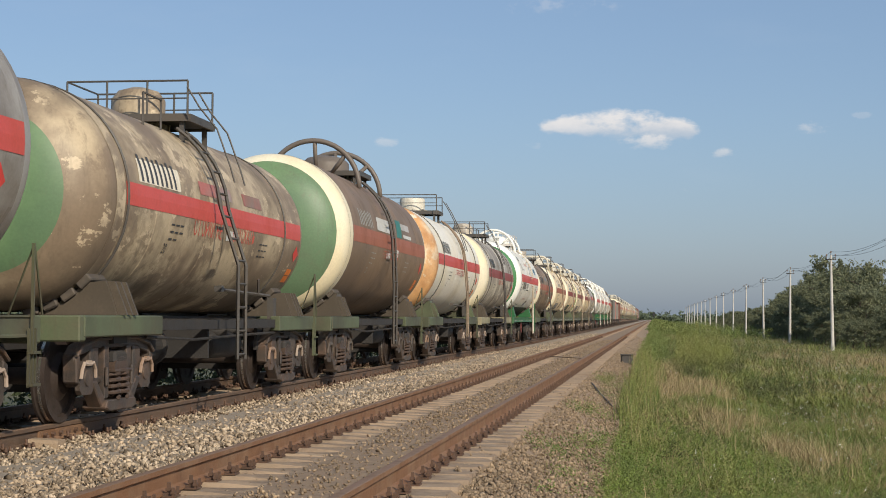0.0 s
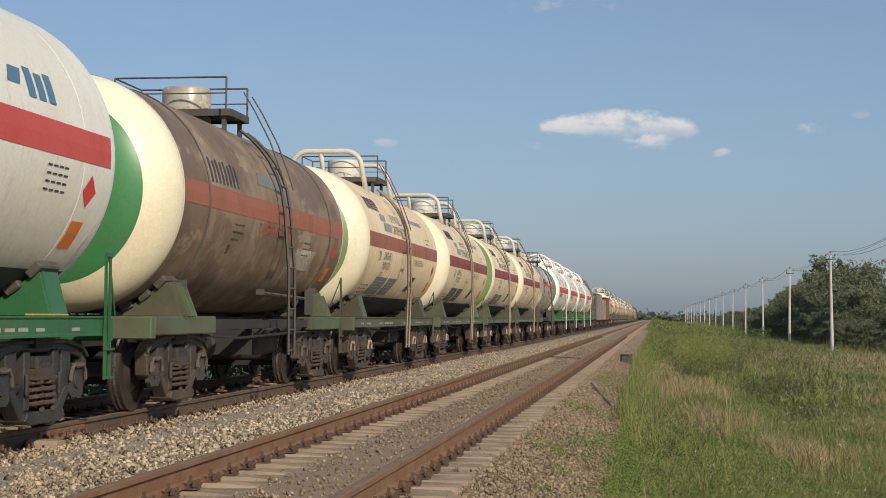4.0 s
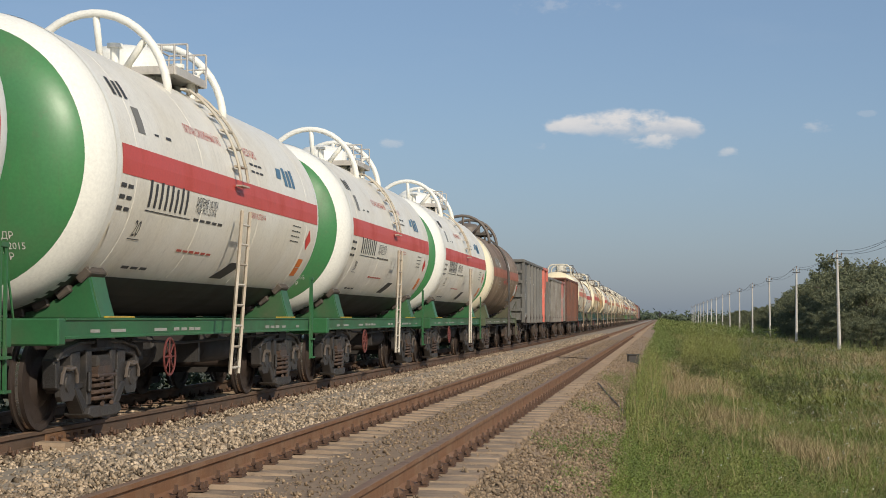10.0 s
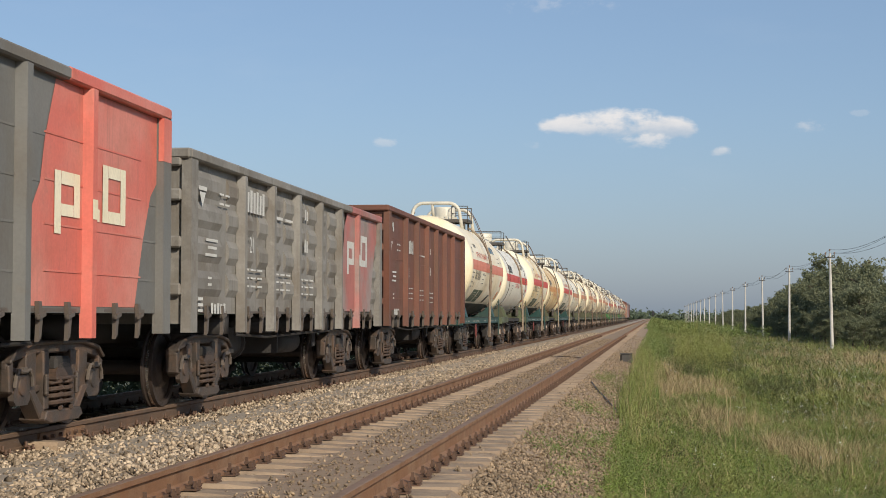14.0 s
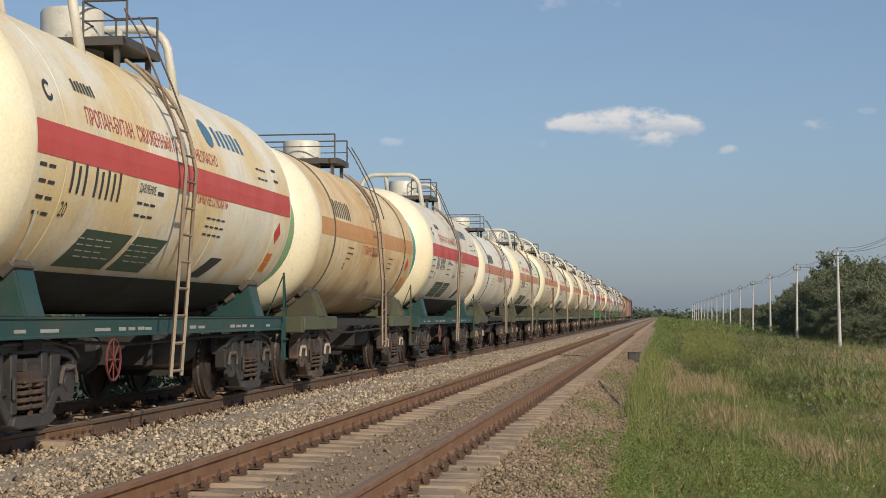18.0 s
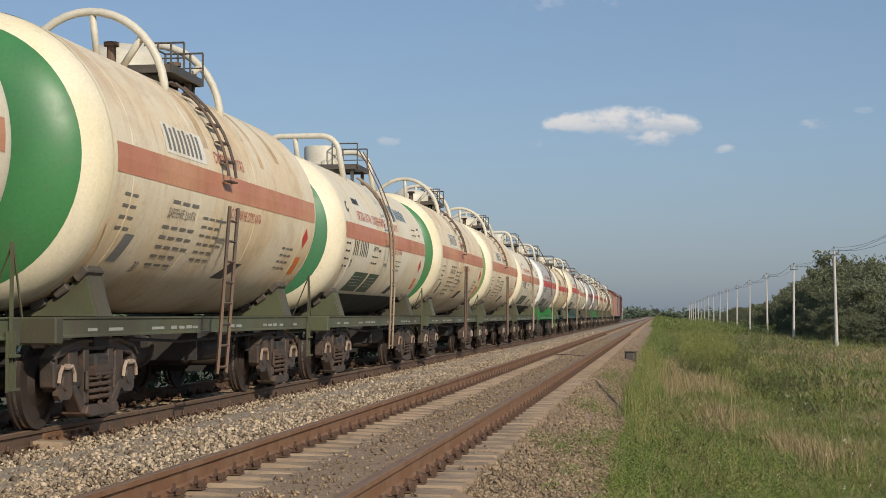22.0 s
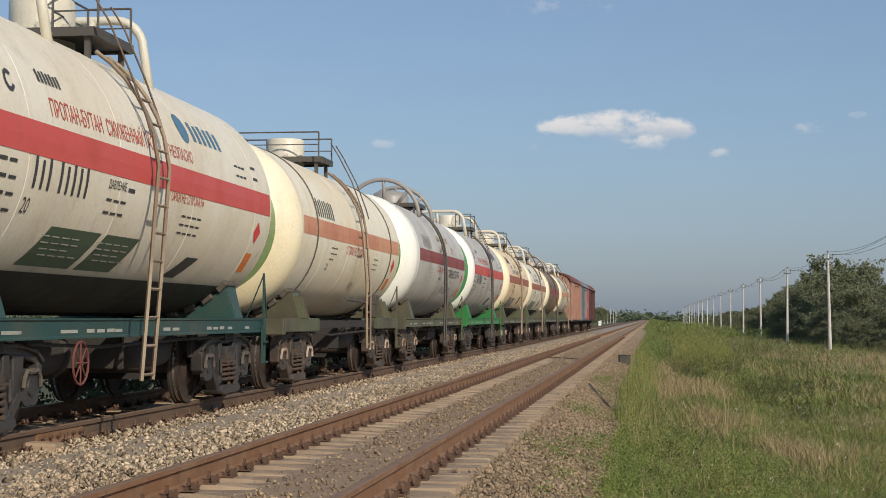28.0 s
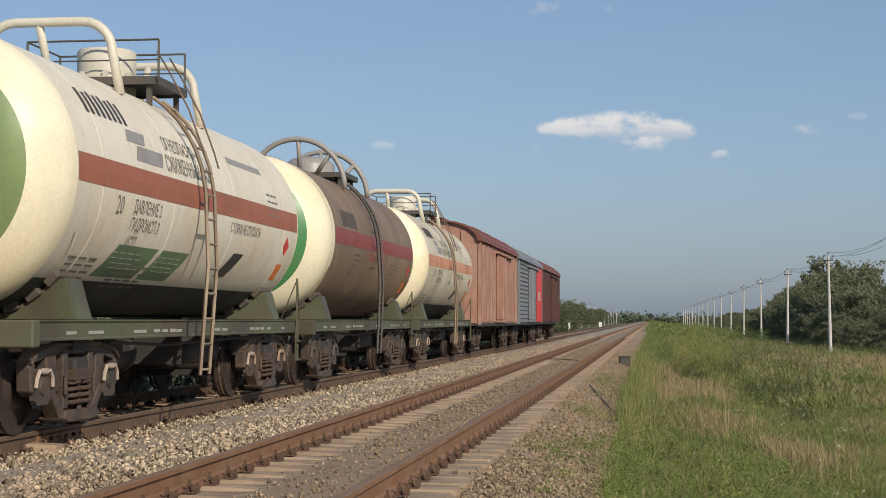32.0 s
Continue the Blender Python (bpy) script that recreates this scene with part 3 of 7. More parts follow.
def scatter(name, shapes, spots, sizes, mat, label, flat=0.0):
    """Many turned copies of a few shapes in one mesh of stuff."""
    V, F, base = [], [], 0
    which = RNG.integers(0, len(shapes), len(spots))
    for s, (verts, faces) in enumerate(shapes):
        p, r = spots[which == s], sizes[which == s]
        if not len(p):
            continue
        q = RNG.normal(size=(len(p), 4))
        q /= np.linalg.norm(q, axis=1)[:, None]
        w, x, y, z = q.T
        R = np.stack([1 - 2 * (y * y + z * z), 2 * (x * y - z * w), 2 * (x * z + y * w), 2 * (x * y + z * w), 1 - 2 * (x * x + z * z), 2 * (y * z - x * w),
                      2 * (x * z - y * w), 2 * (y * z + x * w), 1 - 2 * (x * x + y * y)], 1).reshape(-1, 3, 3)
        P = np.einsum("nij,vj->nvi", R, verts) * r[:, None, None] + p[:, None, :]
        V.append(P.reshape(-1, 3))
        F.append((faces[None] + (np.arange(len(p)) * len(verts))[:, None, None] + base).reshape(-1, 3))
        base += len(p) * len(verts)
    return raw(name, np.concatenate(V), np.concatenate(F), mat, None, label, "stuff")


def make_stones():
    shapes = rock_shapes(8)

    def strip(n, x0, x1, y0, y1, z, power=2.2):
        x = RNG.uniform(x0, x1, n)
        y = y0 + (y1 - y0) * RNG.random(n) ** power
        return np.stack([x, y, np.full(n, z) + RNG.uniform(-0.02, 0.022, n)], 1)
    pale = np.concatenate([strip(32000, -5.55, -3.72, 9.0, 70, -0.215), strip(6000, -5.55, -3.72, 65, 130, -0.205, 1.3), strip(7000, -6.0, -5.5, 9, 60, -0.185), strip(4000, -7.5, -6.2, 9, 45, -0.23), strip(4000, -5.55, -3.72, -12, 9, -0.215, 1.0)])
    scatter("crushed_stones", shapes, pale, 0.016 + 0.038 * RNG.random(len(pale)) ** 1.4, STONE, "pale grey crushed stones between the two tracks")
    inner = strip(30000, -3.42, -2.08, 9.0, 90, -0.228)
    inner[:, 2] += np.interp(inner[:, 0], [-3.10, -2.85, -2.30, -2.1], [0.0, 0.032, 0.038, 0.034])
    inner = inner[((np.abs(((inner[:, 1] + 0.07) % PITCH) - 0.27) < 0.12) & (RNG.random(len(inner)) < 0.5)) | (inner[:, 0] > -3.02 + 0.09 * RNG.standard_normal(len(inner)))]
    inner = inner[RNG.random(len(inner)) < np.interp(inner[:, 1], [12.0, 15.0, 21.0], [0.28, 0.38, 1.0])]
    inner[:, 2] += 0.028 * (inner[:, 1] > 50.7)
    side = np.concatenate([strip(22000, -1.50, -0.38, 12.0, 60, 0.0), strip(4000, -1.50, -0.42, 58, 120, 0.0)])
    side[:, 2] += np.interp(side[:, 0], [-1.47, -1.05, -0.75, -0.38], [-0.240, -0.36, -0.44, -0.54])
    ends = strip(260, -2.0, -1.42, 9.0, 40, -0.20)
    dusty = np.concatenate([inner, side, ends, strip(2600, -3.75, -3.4, 9, 50, -0.235), strip(2500, -3.42, -2.08, -12, 9, -0.215, 1.0)])
    size = 0.011 + 0.027 * RNG.random(len(dusty)) ** 2.4
    size[len(inner):len(inner) + len(side)] *= 1.1
    scatter("dusty_stones", shapes, dusty, size, STONE_BROWN, "brown dusty ballast stones in and beside the empty track")


def rail_profile():
    """Half outline of a heavy rail, 0.18 m high, top at 0."""
    half = [(0.0375, 0.0), (0.0375, -0.035), (0.010, -0.05), (0.009, -0.14), (0.03, -0.155), (0.075, -0.168), (0.075, -0.18)]
    return [(0.025, 0.004)] + half + [(-x, z) for x, z in half[::-1]] + [(-0.025, 0.004)]


def make_rail(name, x, label, steel):
    outline = rail_profile()
    bm = bmesh.new()
    n = len(outline)
    rows = []
    for y in (-80, 40, 150, 300, 600, 1200, 2200):
        rows.append([bm.verts.new((x + a, y, b - 0.004)) for a, b in outline])
    for A, B in zip(rows, rows[1:]):
        for k in range(n):
            f = bm.faces.new((A[k], B[k], B[(k + 1) % n], A[(k + 1) % n]))
            f.material_index = 1 if k in (0, n - 1, n - 2) else 0
    bmesh.ops.recalc_face_normals(bm, faces=bm.faces)
    return tagged(part(name, bm, [steel, RAIL_TOP]), label, "", "", "structure")


def sleeper_mesh():
    """A concrete sleeper, thinner in the middle, with sloped shoulders."""
    bm = bmesh.new()
    stations = [(-1.27, 0.13, -0.185), (-0.55, 0.135, -0.19), (-0.3, 0.11, -0.212), (0.3, 0.11, -0.212), (0.55, 0.135, -0.19), (1.27, 0.13, -0.185)]
    rows = []
    for x, w, z in stations:
        rows.append([bm.verts.new((x, y, h)) for y, h in ((-w - 0.02, -0.38), (-w, z - 0.03), (-w * 0.72, z), (w * 0.72, z), (w, z - 0.03), (w + 0.02, -0.38))])
    for A, B in zip(rows, rows[1:]):
        for k in range(6):
            bm.faces.new((A[k], A[(k + 1) % 6], B[(k + 1) % 6], B[k]))
    bm.faces.new(rows[0]), bm.faces.new(rows[-1][::-1])
    bmesh.ops.recalc_face_normals(bm, faces=bm.faces)
    me = bpy.data.meshes.new("sleeper")
    bm.to_mesh(me), bm.free()
    me.materials.append(CONCRETE)
    return me


def clip_mesh():
    """The bolts, plates and clips of one sleeper, on both rails."""
    bm = bmesh.new()
    for rail in (-0.797, 0.797):
        box(bm, rail - 0.17, rail + 0.17, -0.075, 0.075, -0.188, -0.176)
        for s in (-1, 1):
            x = rail + s * 0.105
            box(bm, x - 0.032, x + 0.032, -0.035, 0.035, -0.176, -0.160)
            box(bm, x - 0.011, x + 0.011, -0.011, 0.011, -0.160, -0.088)
            box(bm, x - 0.019, x + 0.019, -0.019, 0.019, -0.148, -0.125)
            x = rail + s * 0.155
            box(bm, x - 0.010, x + 0.010, -0.060, -0.040, -0.176, -0.118)
            box(bm, x - 0.010, x + 0.010, 0.040, 0.060, -0.176, -0.118)
            box(bm, x - 0.018, x + 0.018, -0.064, -0.036, -0.165, -0.145)
            box(bm, x - 0.018, x + 0.018, 0.036, 0.064, -0.165, -0.145)
    me = bpy.data.meshes.new("rail_clips")
    bm.to_mesh(me), bm.free()
    me.materials.append(CLIP)
    return me


def make_track():
    make_ground(), make_bed()
    track = tagged(new("railway_track"), "empty railway track on concrete sleepers with rusty rails", "track", "", "structure")
    for x in (-0.797, 0.797):
        make_rail("rail", NEAR + x, "rusty steel rail with a worn top", RAIL).parent = track
    for x in (-0.797, 0.797):
        make_rail("train_rail", TRACK + x, "rusty steel rail under the train", RAIL_DARK)
    sleeper, clips = sleeper_mesh(), clip_mesh()
    far = []
    for i in range(290):
        y = 7.2 + i * PITCH
        place("sleeper", sleeper, track, "", pose(NEAR + 0.02 * math.sin(i * 2.1), y, -0.004 * (i % 3)))
        if i < 180:
            place("rail_clips", clips, track, "", pose(NEAR, y, 0))
    for k, (line, y0, y1) in enumerate(((NEAR, 7.2 + 290 * PITCH, 330), (TRACK, 8.0, 200), (NEAR, 7.2 - 50 * PITCH, 7.0), (TRACK, 8.0 - 50 * PITCH, 7.9))):
        co = np.array([v.co for v in sleeper.vertices])
        fa = np.array([[a for a in p.vertices] for p in sleeper.polygons if len(p.vertices) == 4])
        ys = np.arange(y0, y1, PITCH)
        V = (co[None] + np.stack([np.full(len(ys), line), ys, np.full(len(ys), -0.012 * (k % 2))], 1)[:, None]).reshape(-1, 3)
        F = (fa[None] + (np.arange(len(ys)) * len(co))[:, None, None]).reshape(-1, 4)
        raw("far_sleepers", V, F, CONCRETE, None, "concrete sleepers half sunk in ballast", "stuff")
    co = np.array([v.co for v in clips.vertices])
    fa = np.array([[a for a in p.vertices] for p in clips.polygons])
    ys = np.arange(8.0, 110, PITCH)
    V = (co[None] + np.stack([np.full(len(ys), TRACK), ys, np.zeros(len(ys))], 1)[:, None]).reshape(-1, 3)
    raw("train_rail_clips", V, (fa[None] + (np.arange(len(ys)) * len(co))[:, None, None]).reshape(-1, 4), CLIP, None, "rail clips under the train", "stuff")
    make_stones()


make_track()
# ---- the train ----
TR, TZ = 1.50, 2.63                 # radius of a tank and height of its axis over the rails; older wagons set smaller ones
SHARED = {}


def shared(key, build, mat):
    """One mesh for all alike parts."""
    if key not in SHARED:
        bm = bmesh.new()
        smooth = build(bm)
        me = bpy.data.meshes.new(key if isinstance(key, str) else key[0])
        if smooth:
            for f in bm.faces:
                f.smooth = True
        bm.to_mesh(me), bm.free()
        for m in (mat if isinstance(mat, (list, tuple)) else [mat]):
            me.materials.append(m)
        SHARED[key] = me
    return SHARED[key]


def piece(name, key, build, mat, parent, label="", m=None):
    key = (name, round(TR, 2), *(key if isinstance(key, tuple) else (key,)), *[a.name for a in (mat if isinstance(mat, (list, tuple)) else [mat])])
    ob = place(name, shared(key, build, mat), parent, label, m)
    return tagged(ob, label, "", "", "stuff") if name.endswith(("lettering", "emblem", "marking")) else ob


def soften(bm, angle=0.6):
    for f in bm.faces:
        f.smooth = True
    for e in bm.edges:
        if len(e.link_faces) == 2 and e.calc_face_angle(0) > angle:
            e.smooth = False


# -- running gear --
def wheelset(bm):
    """Two flanged wheels on an axle along x, centred."""
    for s in (-1, 1):
        prof = [(-0.095, 0.09), (-0.095, 0.20), (-0.02, 0.25), (-0.03, 0.40), (-0.065, 0.415), (-0.065, 0.503), (-0.04, 0.503), (-0.03, 0.478), (-0.008, 0.477), (0.022, 0.475), (0.065, 0.472), (0.065, 0.415),
                (0.03, 0.40), (0.045, 0.25), (0.095, 0.18), (0.095, 0.09)]
        prof = [(s * (0.79 + a), r) for a, r in prof]
        lathe(bm, prof, "x", 36, marks=[0, 0, 0, 0, 0, 0, 0, 0, 1, 0, 0, 0, 0, 0, 0])
    lathe(bm, [(-1.1, 0.0), (-1.1, 0.075), (-0.9, 0.08), (-0.7, 0.09), (0.7, 0.09), (0.9, 0.08), (1.1, 0.075), (1.1, 0.0)], "x", 14)
    soften(bm, 0.5)


def side_frame(bm):
    """A cast bogie side frame: an arched top chord, columns with windows between, end jaws, and a hanging lower chord that holds the springs."""
    lo, hi = 0.97, 1.10
    outer = [(-1.22, 0.70), (-1.06, 0.80), (-0.62, 0.865), (0.62, 0.865), (1.06, 0.80), (1.22, 0.70)]
    inner = [(1.22, 0.62), (1.06, 0.69), (0.62, 0.755), (-0.62, 0.755), (-1.06, 0.69), (-1.22, 0.62)]
    prism(bm, outer + inner, lo, hi)
    prism(bm, [(y, z + 0.012) for y, z in outer] + [(y, z - 0.028) for y, z in outer[::-1]], hi - 0.03, hi + 0.045)
    for s in (-1, 1):
        prism(bm, [(s * 1.22, 0.66), (s * 1.11, 0.70), (s * 1.11, 0.40), (s * 1.20, 0.42)], lo, hi + 0.02)
        prism(bm, [(s * 0.80, 0.76), (s * 0.55, 0.78), (s * 0.55, 0.42), (s * 0.60, 0.34), (s * 0.78, 0.40)], lo, hi + 0.01)
        prism(bm, [(s * 0.43, 0.78), (s * 0.28, 0.78), (s * 0.28, 0.22), (s * 0.40, 0.22)], lo - 0.02, hi + 0.03)
        prism(bm, [(s * 0.60, 0.46), (s * 0.42, 0.46), (s * 0.42, 0.40), (s * 0.60, 0.38)], lo, hi)
        prism(bm, [(s * 0.78, 0.42), (s * 0.62, 0.42), (s * 0.36, 0.20), (s * 0.36, 0.11), (s * 0.48, 0.13)], lo, hi + 0.03)
        prism(bm, [(s * 0.43, 0.56), (s * 0.37, 0.56), (s * 0.37, 0.34), (s * 0.43, 0.36)], hi + 0.03, hi + 0.065)
    prism(bm, [(-0.27, 0.66), (-0.27, 0.63), (0.27, 0.63), (0.27, 0.66)], lo, hi)
    prism(bm, [(-0.50, 0.13), (-0.44, 0.21), (0.44, 0.21), (0.50, 0.13), (0.36, 0.09), (-0.36, 0.09)], lo - 0.06, hi + 0.08)
    bmesh.ops.bevel(bm, geom=bm.edges[:], offset=0.012, segments=1, affect="EDGES")


def axle_box(bm):
    """The bearing with its cover plate."""
    box(bm, 0.93, 1.07, -0.15, 0.15, 0.37, 0.63, 0.03)
    prism(bm, [(-0.185, 0.57), (0.185, 0.57), (0.19, 0.34), (0.13, 0.29), (-0.13, 0.29), (-0.19, 0.34)], 1.07, 1.125)
    lathe(bm, [(1.12, 0.0), (1.12, 0.085), (1.14, 0.08), (1.145, 0.0)], "x", 14, at=(0, 0, 0.46))


def bearing_clamp(bm):
    """A bent flat bar over the axle box, with a lug on top."""
    tube(bm, [(1.14, -0.21, 0.46), (1.145, -0.19, 0.55), (1.145, -0.13, 0.615), (1.145, -0.04, 0.60), (1.145, 0.04, 0.60), (1.145, 0.13, 0.615), (1.145, 0.19, 0.55), (1.14, 0.21, 0.46)], 0.020, 6)
    box(bm, 1.13, 1.16, -0.05, 0.05, 0.60, 0.64)


def spring(bm):
    """A nest of coil springs between plates."""
    for y in (-0.14, 0.14):
        turns, pts = 4.0, []
        for k in range(int(turns * 12) + 1):
            a = k / 12 * math.tau
            pts.append((1.075 + 0.115 * math.cos(a), y + 0.115 * math.sin(a), 0.225 + 0.26 * k / (turns * 12)))
        tube(bm, pts, 0.024, 7)
    box(bm, 0.93, 1.20, -0.27, 0.27, 0.495, 0.53, 0.01)
    prism(bm, [(-0.22, 0.53), (-0.22, 0.57), (-0.14, 0.645), (-0.05, 0.665), (0.05, 0.665), (0.14, 0.645), (0.22, 0.57), (0.22, 0.53)], 0.93, 1.17)


def bolster(bm):
    box(bm, -1.17, 1.17, -0.19, 0.19, 0.58, 0.72, 0.03)
    box(bm, -0.3, 0.3, -0.26, 0.26, 0.70, 0.80, 0.03)


def brake_gear(bm):
    for s in (-1, 1):
        box(bm, -0.8, 0.8, s * 0.33 - 0.05, s * 0.33 + 0.05, 0.28, 0.36)
        for x in (-0.8, 0.8):
            box(bm, x - 0.05, x + 0.05, s * 0.36, s * 0.43, 0.25, 0.60)
        tube(bm, [(-0.55, s * 0.3, 0.3), (-0.5, s * 0.2, 0.6)], 0.025, 6)


WHEELSETS = []


def add_bogie(car, y, pale=False, cast=None):
    cast = cast or BOGIE
    b = piece("bogie", "b", bolster, UNDER, car, "", pose(0, y, 0))
    for s in (0, 180):
        turn = pose(0, 0, 0, 0, 0, s)
        piece("side_frame", "b", side_frame, cast, b, "", turn)
        piece("spring_nest", "b", spring, SPRING, b, "", turn)
        for w in (-0.925, 0.925):
            piece("axle_box", "b", axle_box, cast, b, "", turn @ pose(0, w, 0))
            if s == 0:
                piece("bearing_clamp", "b", bearing_clamp, paint("clamp_pale" if pale else "clamp_grey"), b, "pale bent bearing clamp" if pale else "grimy bent bearing clamp", pose(0, w, 0))
    piece("brake_rigging", "b", brake_gear, UNDER, b)
    for w in (-0.925, 0.925):
        wheels = piece("wheelset", "b", wheelset, [WHEEL, TREAD], b, "steel wheelset with bright treads")
        wheels.matrix_parent_inverse = pose(0, w, 0.475)
        WHEELSETS.append(wheels)


def coupler(bm):
    box(bm, -0.12, 0.12, -0.52, 0.08, 0.93, 1.13, 0.02)
    prism(bm, [(-0.24, 0.05), (-0.10, -0.05), (0.12, -0.05), (0.22, 0.08), (0.20, 0.20), (0.07, 0.24), (0.02, 0.10), (-0.12, 0.12), (-0.17, 0.24), (-0.25, 0.20)], 0.88, 1.18, "z")


def add_couplers(car, half):
    for s, turn in ((1, 0), (-1, 180)):
        piece("coupler", "c", coupler, UNDER, car, "", pose(0, s * (half - 0.12), 0, 0, 0, turn))
        piece("brake_hose", "h", lambda bm: tube(bm, [(0.35, -0.4, 1.0), (0.38, -0.1, 0.85), (0.36, 0.02, 0.62), (0.30, 0.1, 0.5)], 0.025, 6), UNDER, car, "",
              pose(0, s * (half - 0.1), 0, 0, 0, turn))


# -- tank cars --
def at_tank(y, a, lift=0.0):
    """A point on the tank's skin: a degrees above the level of the axis, on the +x side."""
    r = TR + lift
    return (r * math.cos(radians(a)), y, TZ + r * math.sin(radians(a)))


def skin(bm, y0, y1, a0, a1, lift=0.004, steps=None, slant=0.0):
    """A sheet that lies on the tank's skin."""
    k = steps or max(2, int(abs(a1 - a0) / 6) + 1)
    rows = []
    for i in range(k + 1):
        a = a0 + (a1 - a0) * i / k
        d = slant * i / k
        rows.append((bm.verts.new(at_tank(y0 + d, a, lift)), bm.verts.new(at_tank(y1 + d, a, lift))))
    for p, q in zip(rows, rows[1:]):
        bm.faces.new((p[0], p[1], q[1], q[0]))
    bmesh.ops.recalc_face_normals(bm, faces=bm.faces)
    if bm.faces and bm.faces[:][0].normal.x < 0:
        bmesh.ops.reverse_faces(bm, faces=bm.faces)


def barrel(bm, half, seams):
    prof = [(-half, TR)]
    for y in seams:
        prof += [(y - 0.010, TR), (y - 0.006, TR - 0.003), (y + 0.006, TR - 0.003), (y + 0.010, TR)]
    prof.append((half, TR))
    lathe(bm, prof, "y", 72, at=(0, 0, TZ))
    soften(bm, 0.2)


def head(bm, depth, split):
    """A dished end towards -y; the rim in the first paint, the middle in the second."""
    prof, marks = [(0.0, TR)], []
    for k in range(1, 15):
        a = k / 14 * math.pi / 2
        prof.append((-depth * math.sin(a) ** 0.9, TR * math.cos(a) ** 0.75 if k < 14 else 0.0))
        marks.append(1 if prof[-2][1] < split + 0.01 else 0)
    lathe(bm, prof, "y", 72, at=(0, 0, TZ), marks=marks)
    soften(bm, 0.9)


def saddle_top(x):
    return TZ - math.sqrt((TR + 0.05) ** 2 - x * x)


def saddle(bm):
    """A cradle across the frame under one end of the tank."""
    xs = [(TR + 0.05) * math.sin(radians(a)) for a in range(-44, 45, 8)]
    top = [(x, saddle_top(x)) for x in xs]
    edge = top[0][1] + 0.02
    prism(bm, [(-1.24, 1.105), (-1.18, 1.30), (-1.12, edge)] + top + [(1.12, edge), (1.18, 1.30), (1.24, 1.105)], -0.25, -0.20, "y")


def gusset(bm):
    """The broad outer plate of a cradle."""
    edge = saddle_top((TR + 0.05) * math.sin(radians(44))) + 0.02
    prism(bm, [(1.25, 1.105), (1.19, 1.30), (1.13, edge), (1.09, edge), (1.15, 1.30), (1.21, 1.105)], -0.198, 0.198, "y")


def rib(bm):
    prism(bm, [(1.25, 1.105), (1.13, 1.46), (1.20, 1.46), (1.34, 1.105)], -0.02, 0.02, "y")


def block(bm):
    box(bm, -0.085, 0.085, -0.31, 0.18, -0.05, 0.045, 0.015)


def sill(bm, half):
    """A side sill: a channel with top and bottom lips."""
    prism(bm, [(1.16, 0.90), (1.28, 0.90), (1.28, 0.918), (1.262, 0.93), (1.262, 1.07), (1.28, 1.082), (1.28, 1.10), (1.16, 1.10)], -half, half, "y")


def short_sill(bm):
    box(bm, 1.14, 1.29, -1.25, 1.25, 0.88, 1.10, 0.015)


def end_beam(bm):
    box(bm, -1.28, 1.28, -0.09, 0.09, 0.84, 1.098, 0.015)


def centre_sill(bm, half):
    box(bm, -0.26, -0.20, -half, half, 0.74, 1.08)
    box(bm, 0.20, 0.26, -half, half, 0.74, 1.08)
    box(bm, -0.30, 0.30, -half, half, 1.05, 1.09)
    for y in (-2.4, -1.2, 0, 1.2, 2.4):
        box(bm, -1.155, 1.155, y - 0.06, y + 0.06, 0.92, 1.06)
    for y in (-3.9, 3.9):
        box(bm, -1.155, 1.155, y - 0.22, y + 0.22, 0.80, 1.06)


def air_tank(bm):
    lathe(bm, [(-0.75, 0.0), (-0.70, 0.14), (-0.62, 0.19), (0.62, 0.19), (0.70, 0.14), (0.75, 0.0)], "y", 18, at=(0.75, 1.35, 0.70))
    box(bm, 0.5, 1.0, 0.85, 0.92, 0.8, 1.0), box(bm, 0.5, 1.0, 1.8, 1.87, 0.8, 1.0)
    for f in bm.faces:
        f.smooth = len(f.verts) == 4


def brake_cylinder(bm):
    lathe(bm, [(-0.35, 0.0), (-0.35, 0.20), (0.1, 0.22), (0.12, 0.26), (0.18, 0.26), (0.2, 0.08), (0.5, 0.04), (0.5, 0.0)], "y", 16, at=(0.55, -1.3, 0.72))
    tube(bm, [(0.1, -2.6, 0.62), (0.4, -1.0, 0.62), (0.2, 2.8, 0.58)], 0.022, 6)
    tube(bm, [(1.2, -3.2, 0.86), (1.1, -1.0, 0.80), (1.15, 1.5, 0.84), (1.2, 3.4, 0.86)], 0.02, 6)
    box(bm, 0.2, 1.1, -0.35, -0.29, 0.55, 0.95)
    box(bm, 0.3, 0.9, -2.3, -1.9, 0.62, 0.95)
    for y in (-2.8, 2.6):
        box(bm, 0.95, 1.0, y, y + 0.3, 0.6, 0.95)


def handwheel(bm):
    ring = [(1.30, 0.21 * math.cos(a), 0.66 + 0.21 * math.sin(a)) for a in (k * math.tau / 24 for k in range(24))]
    tube(bm, ring, 0.013, 6, True)
    for k in range(4):
        a = k * math.pi / 4
        tube(bm, [(1.30, -0.21 * math.cos(a), 0.66 - 0.21 * math.sin(a)), (1.30, 0.21 * math.cos(a), 0.66 + 0.21 * math.sin(a))], 0.009, 5)
    tube(bm, [(1.27, 0, 0.66), (1.32, 0, 0.66)], 0.03, 8)


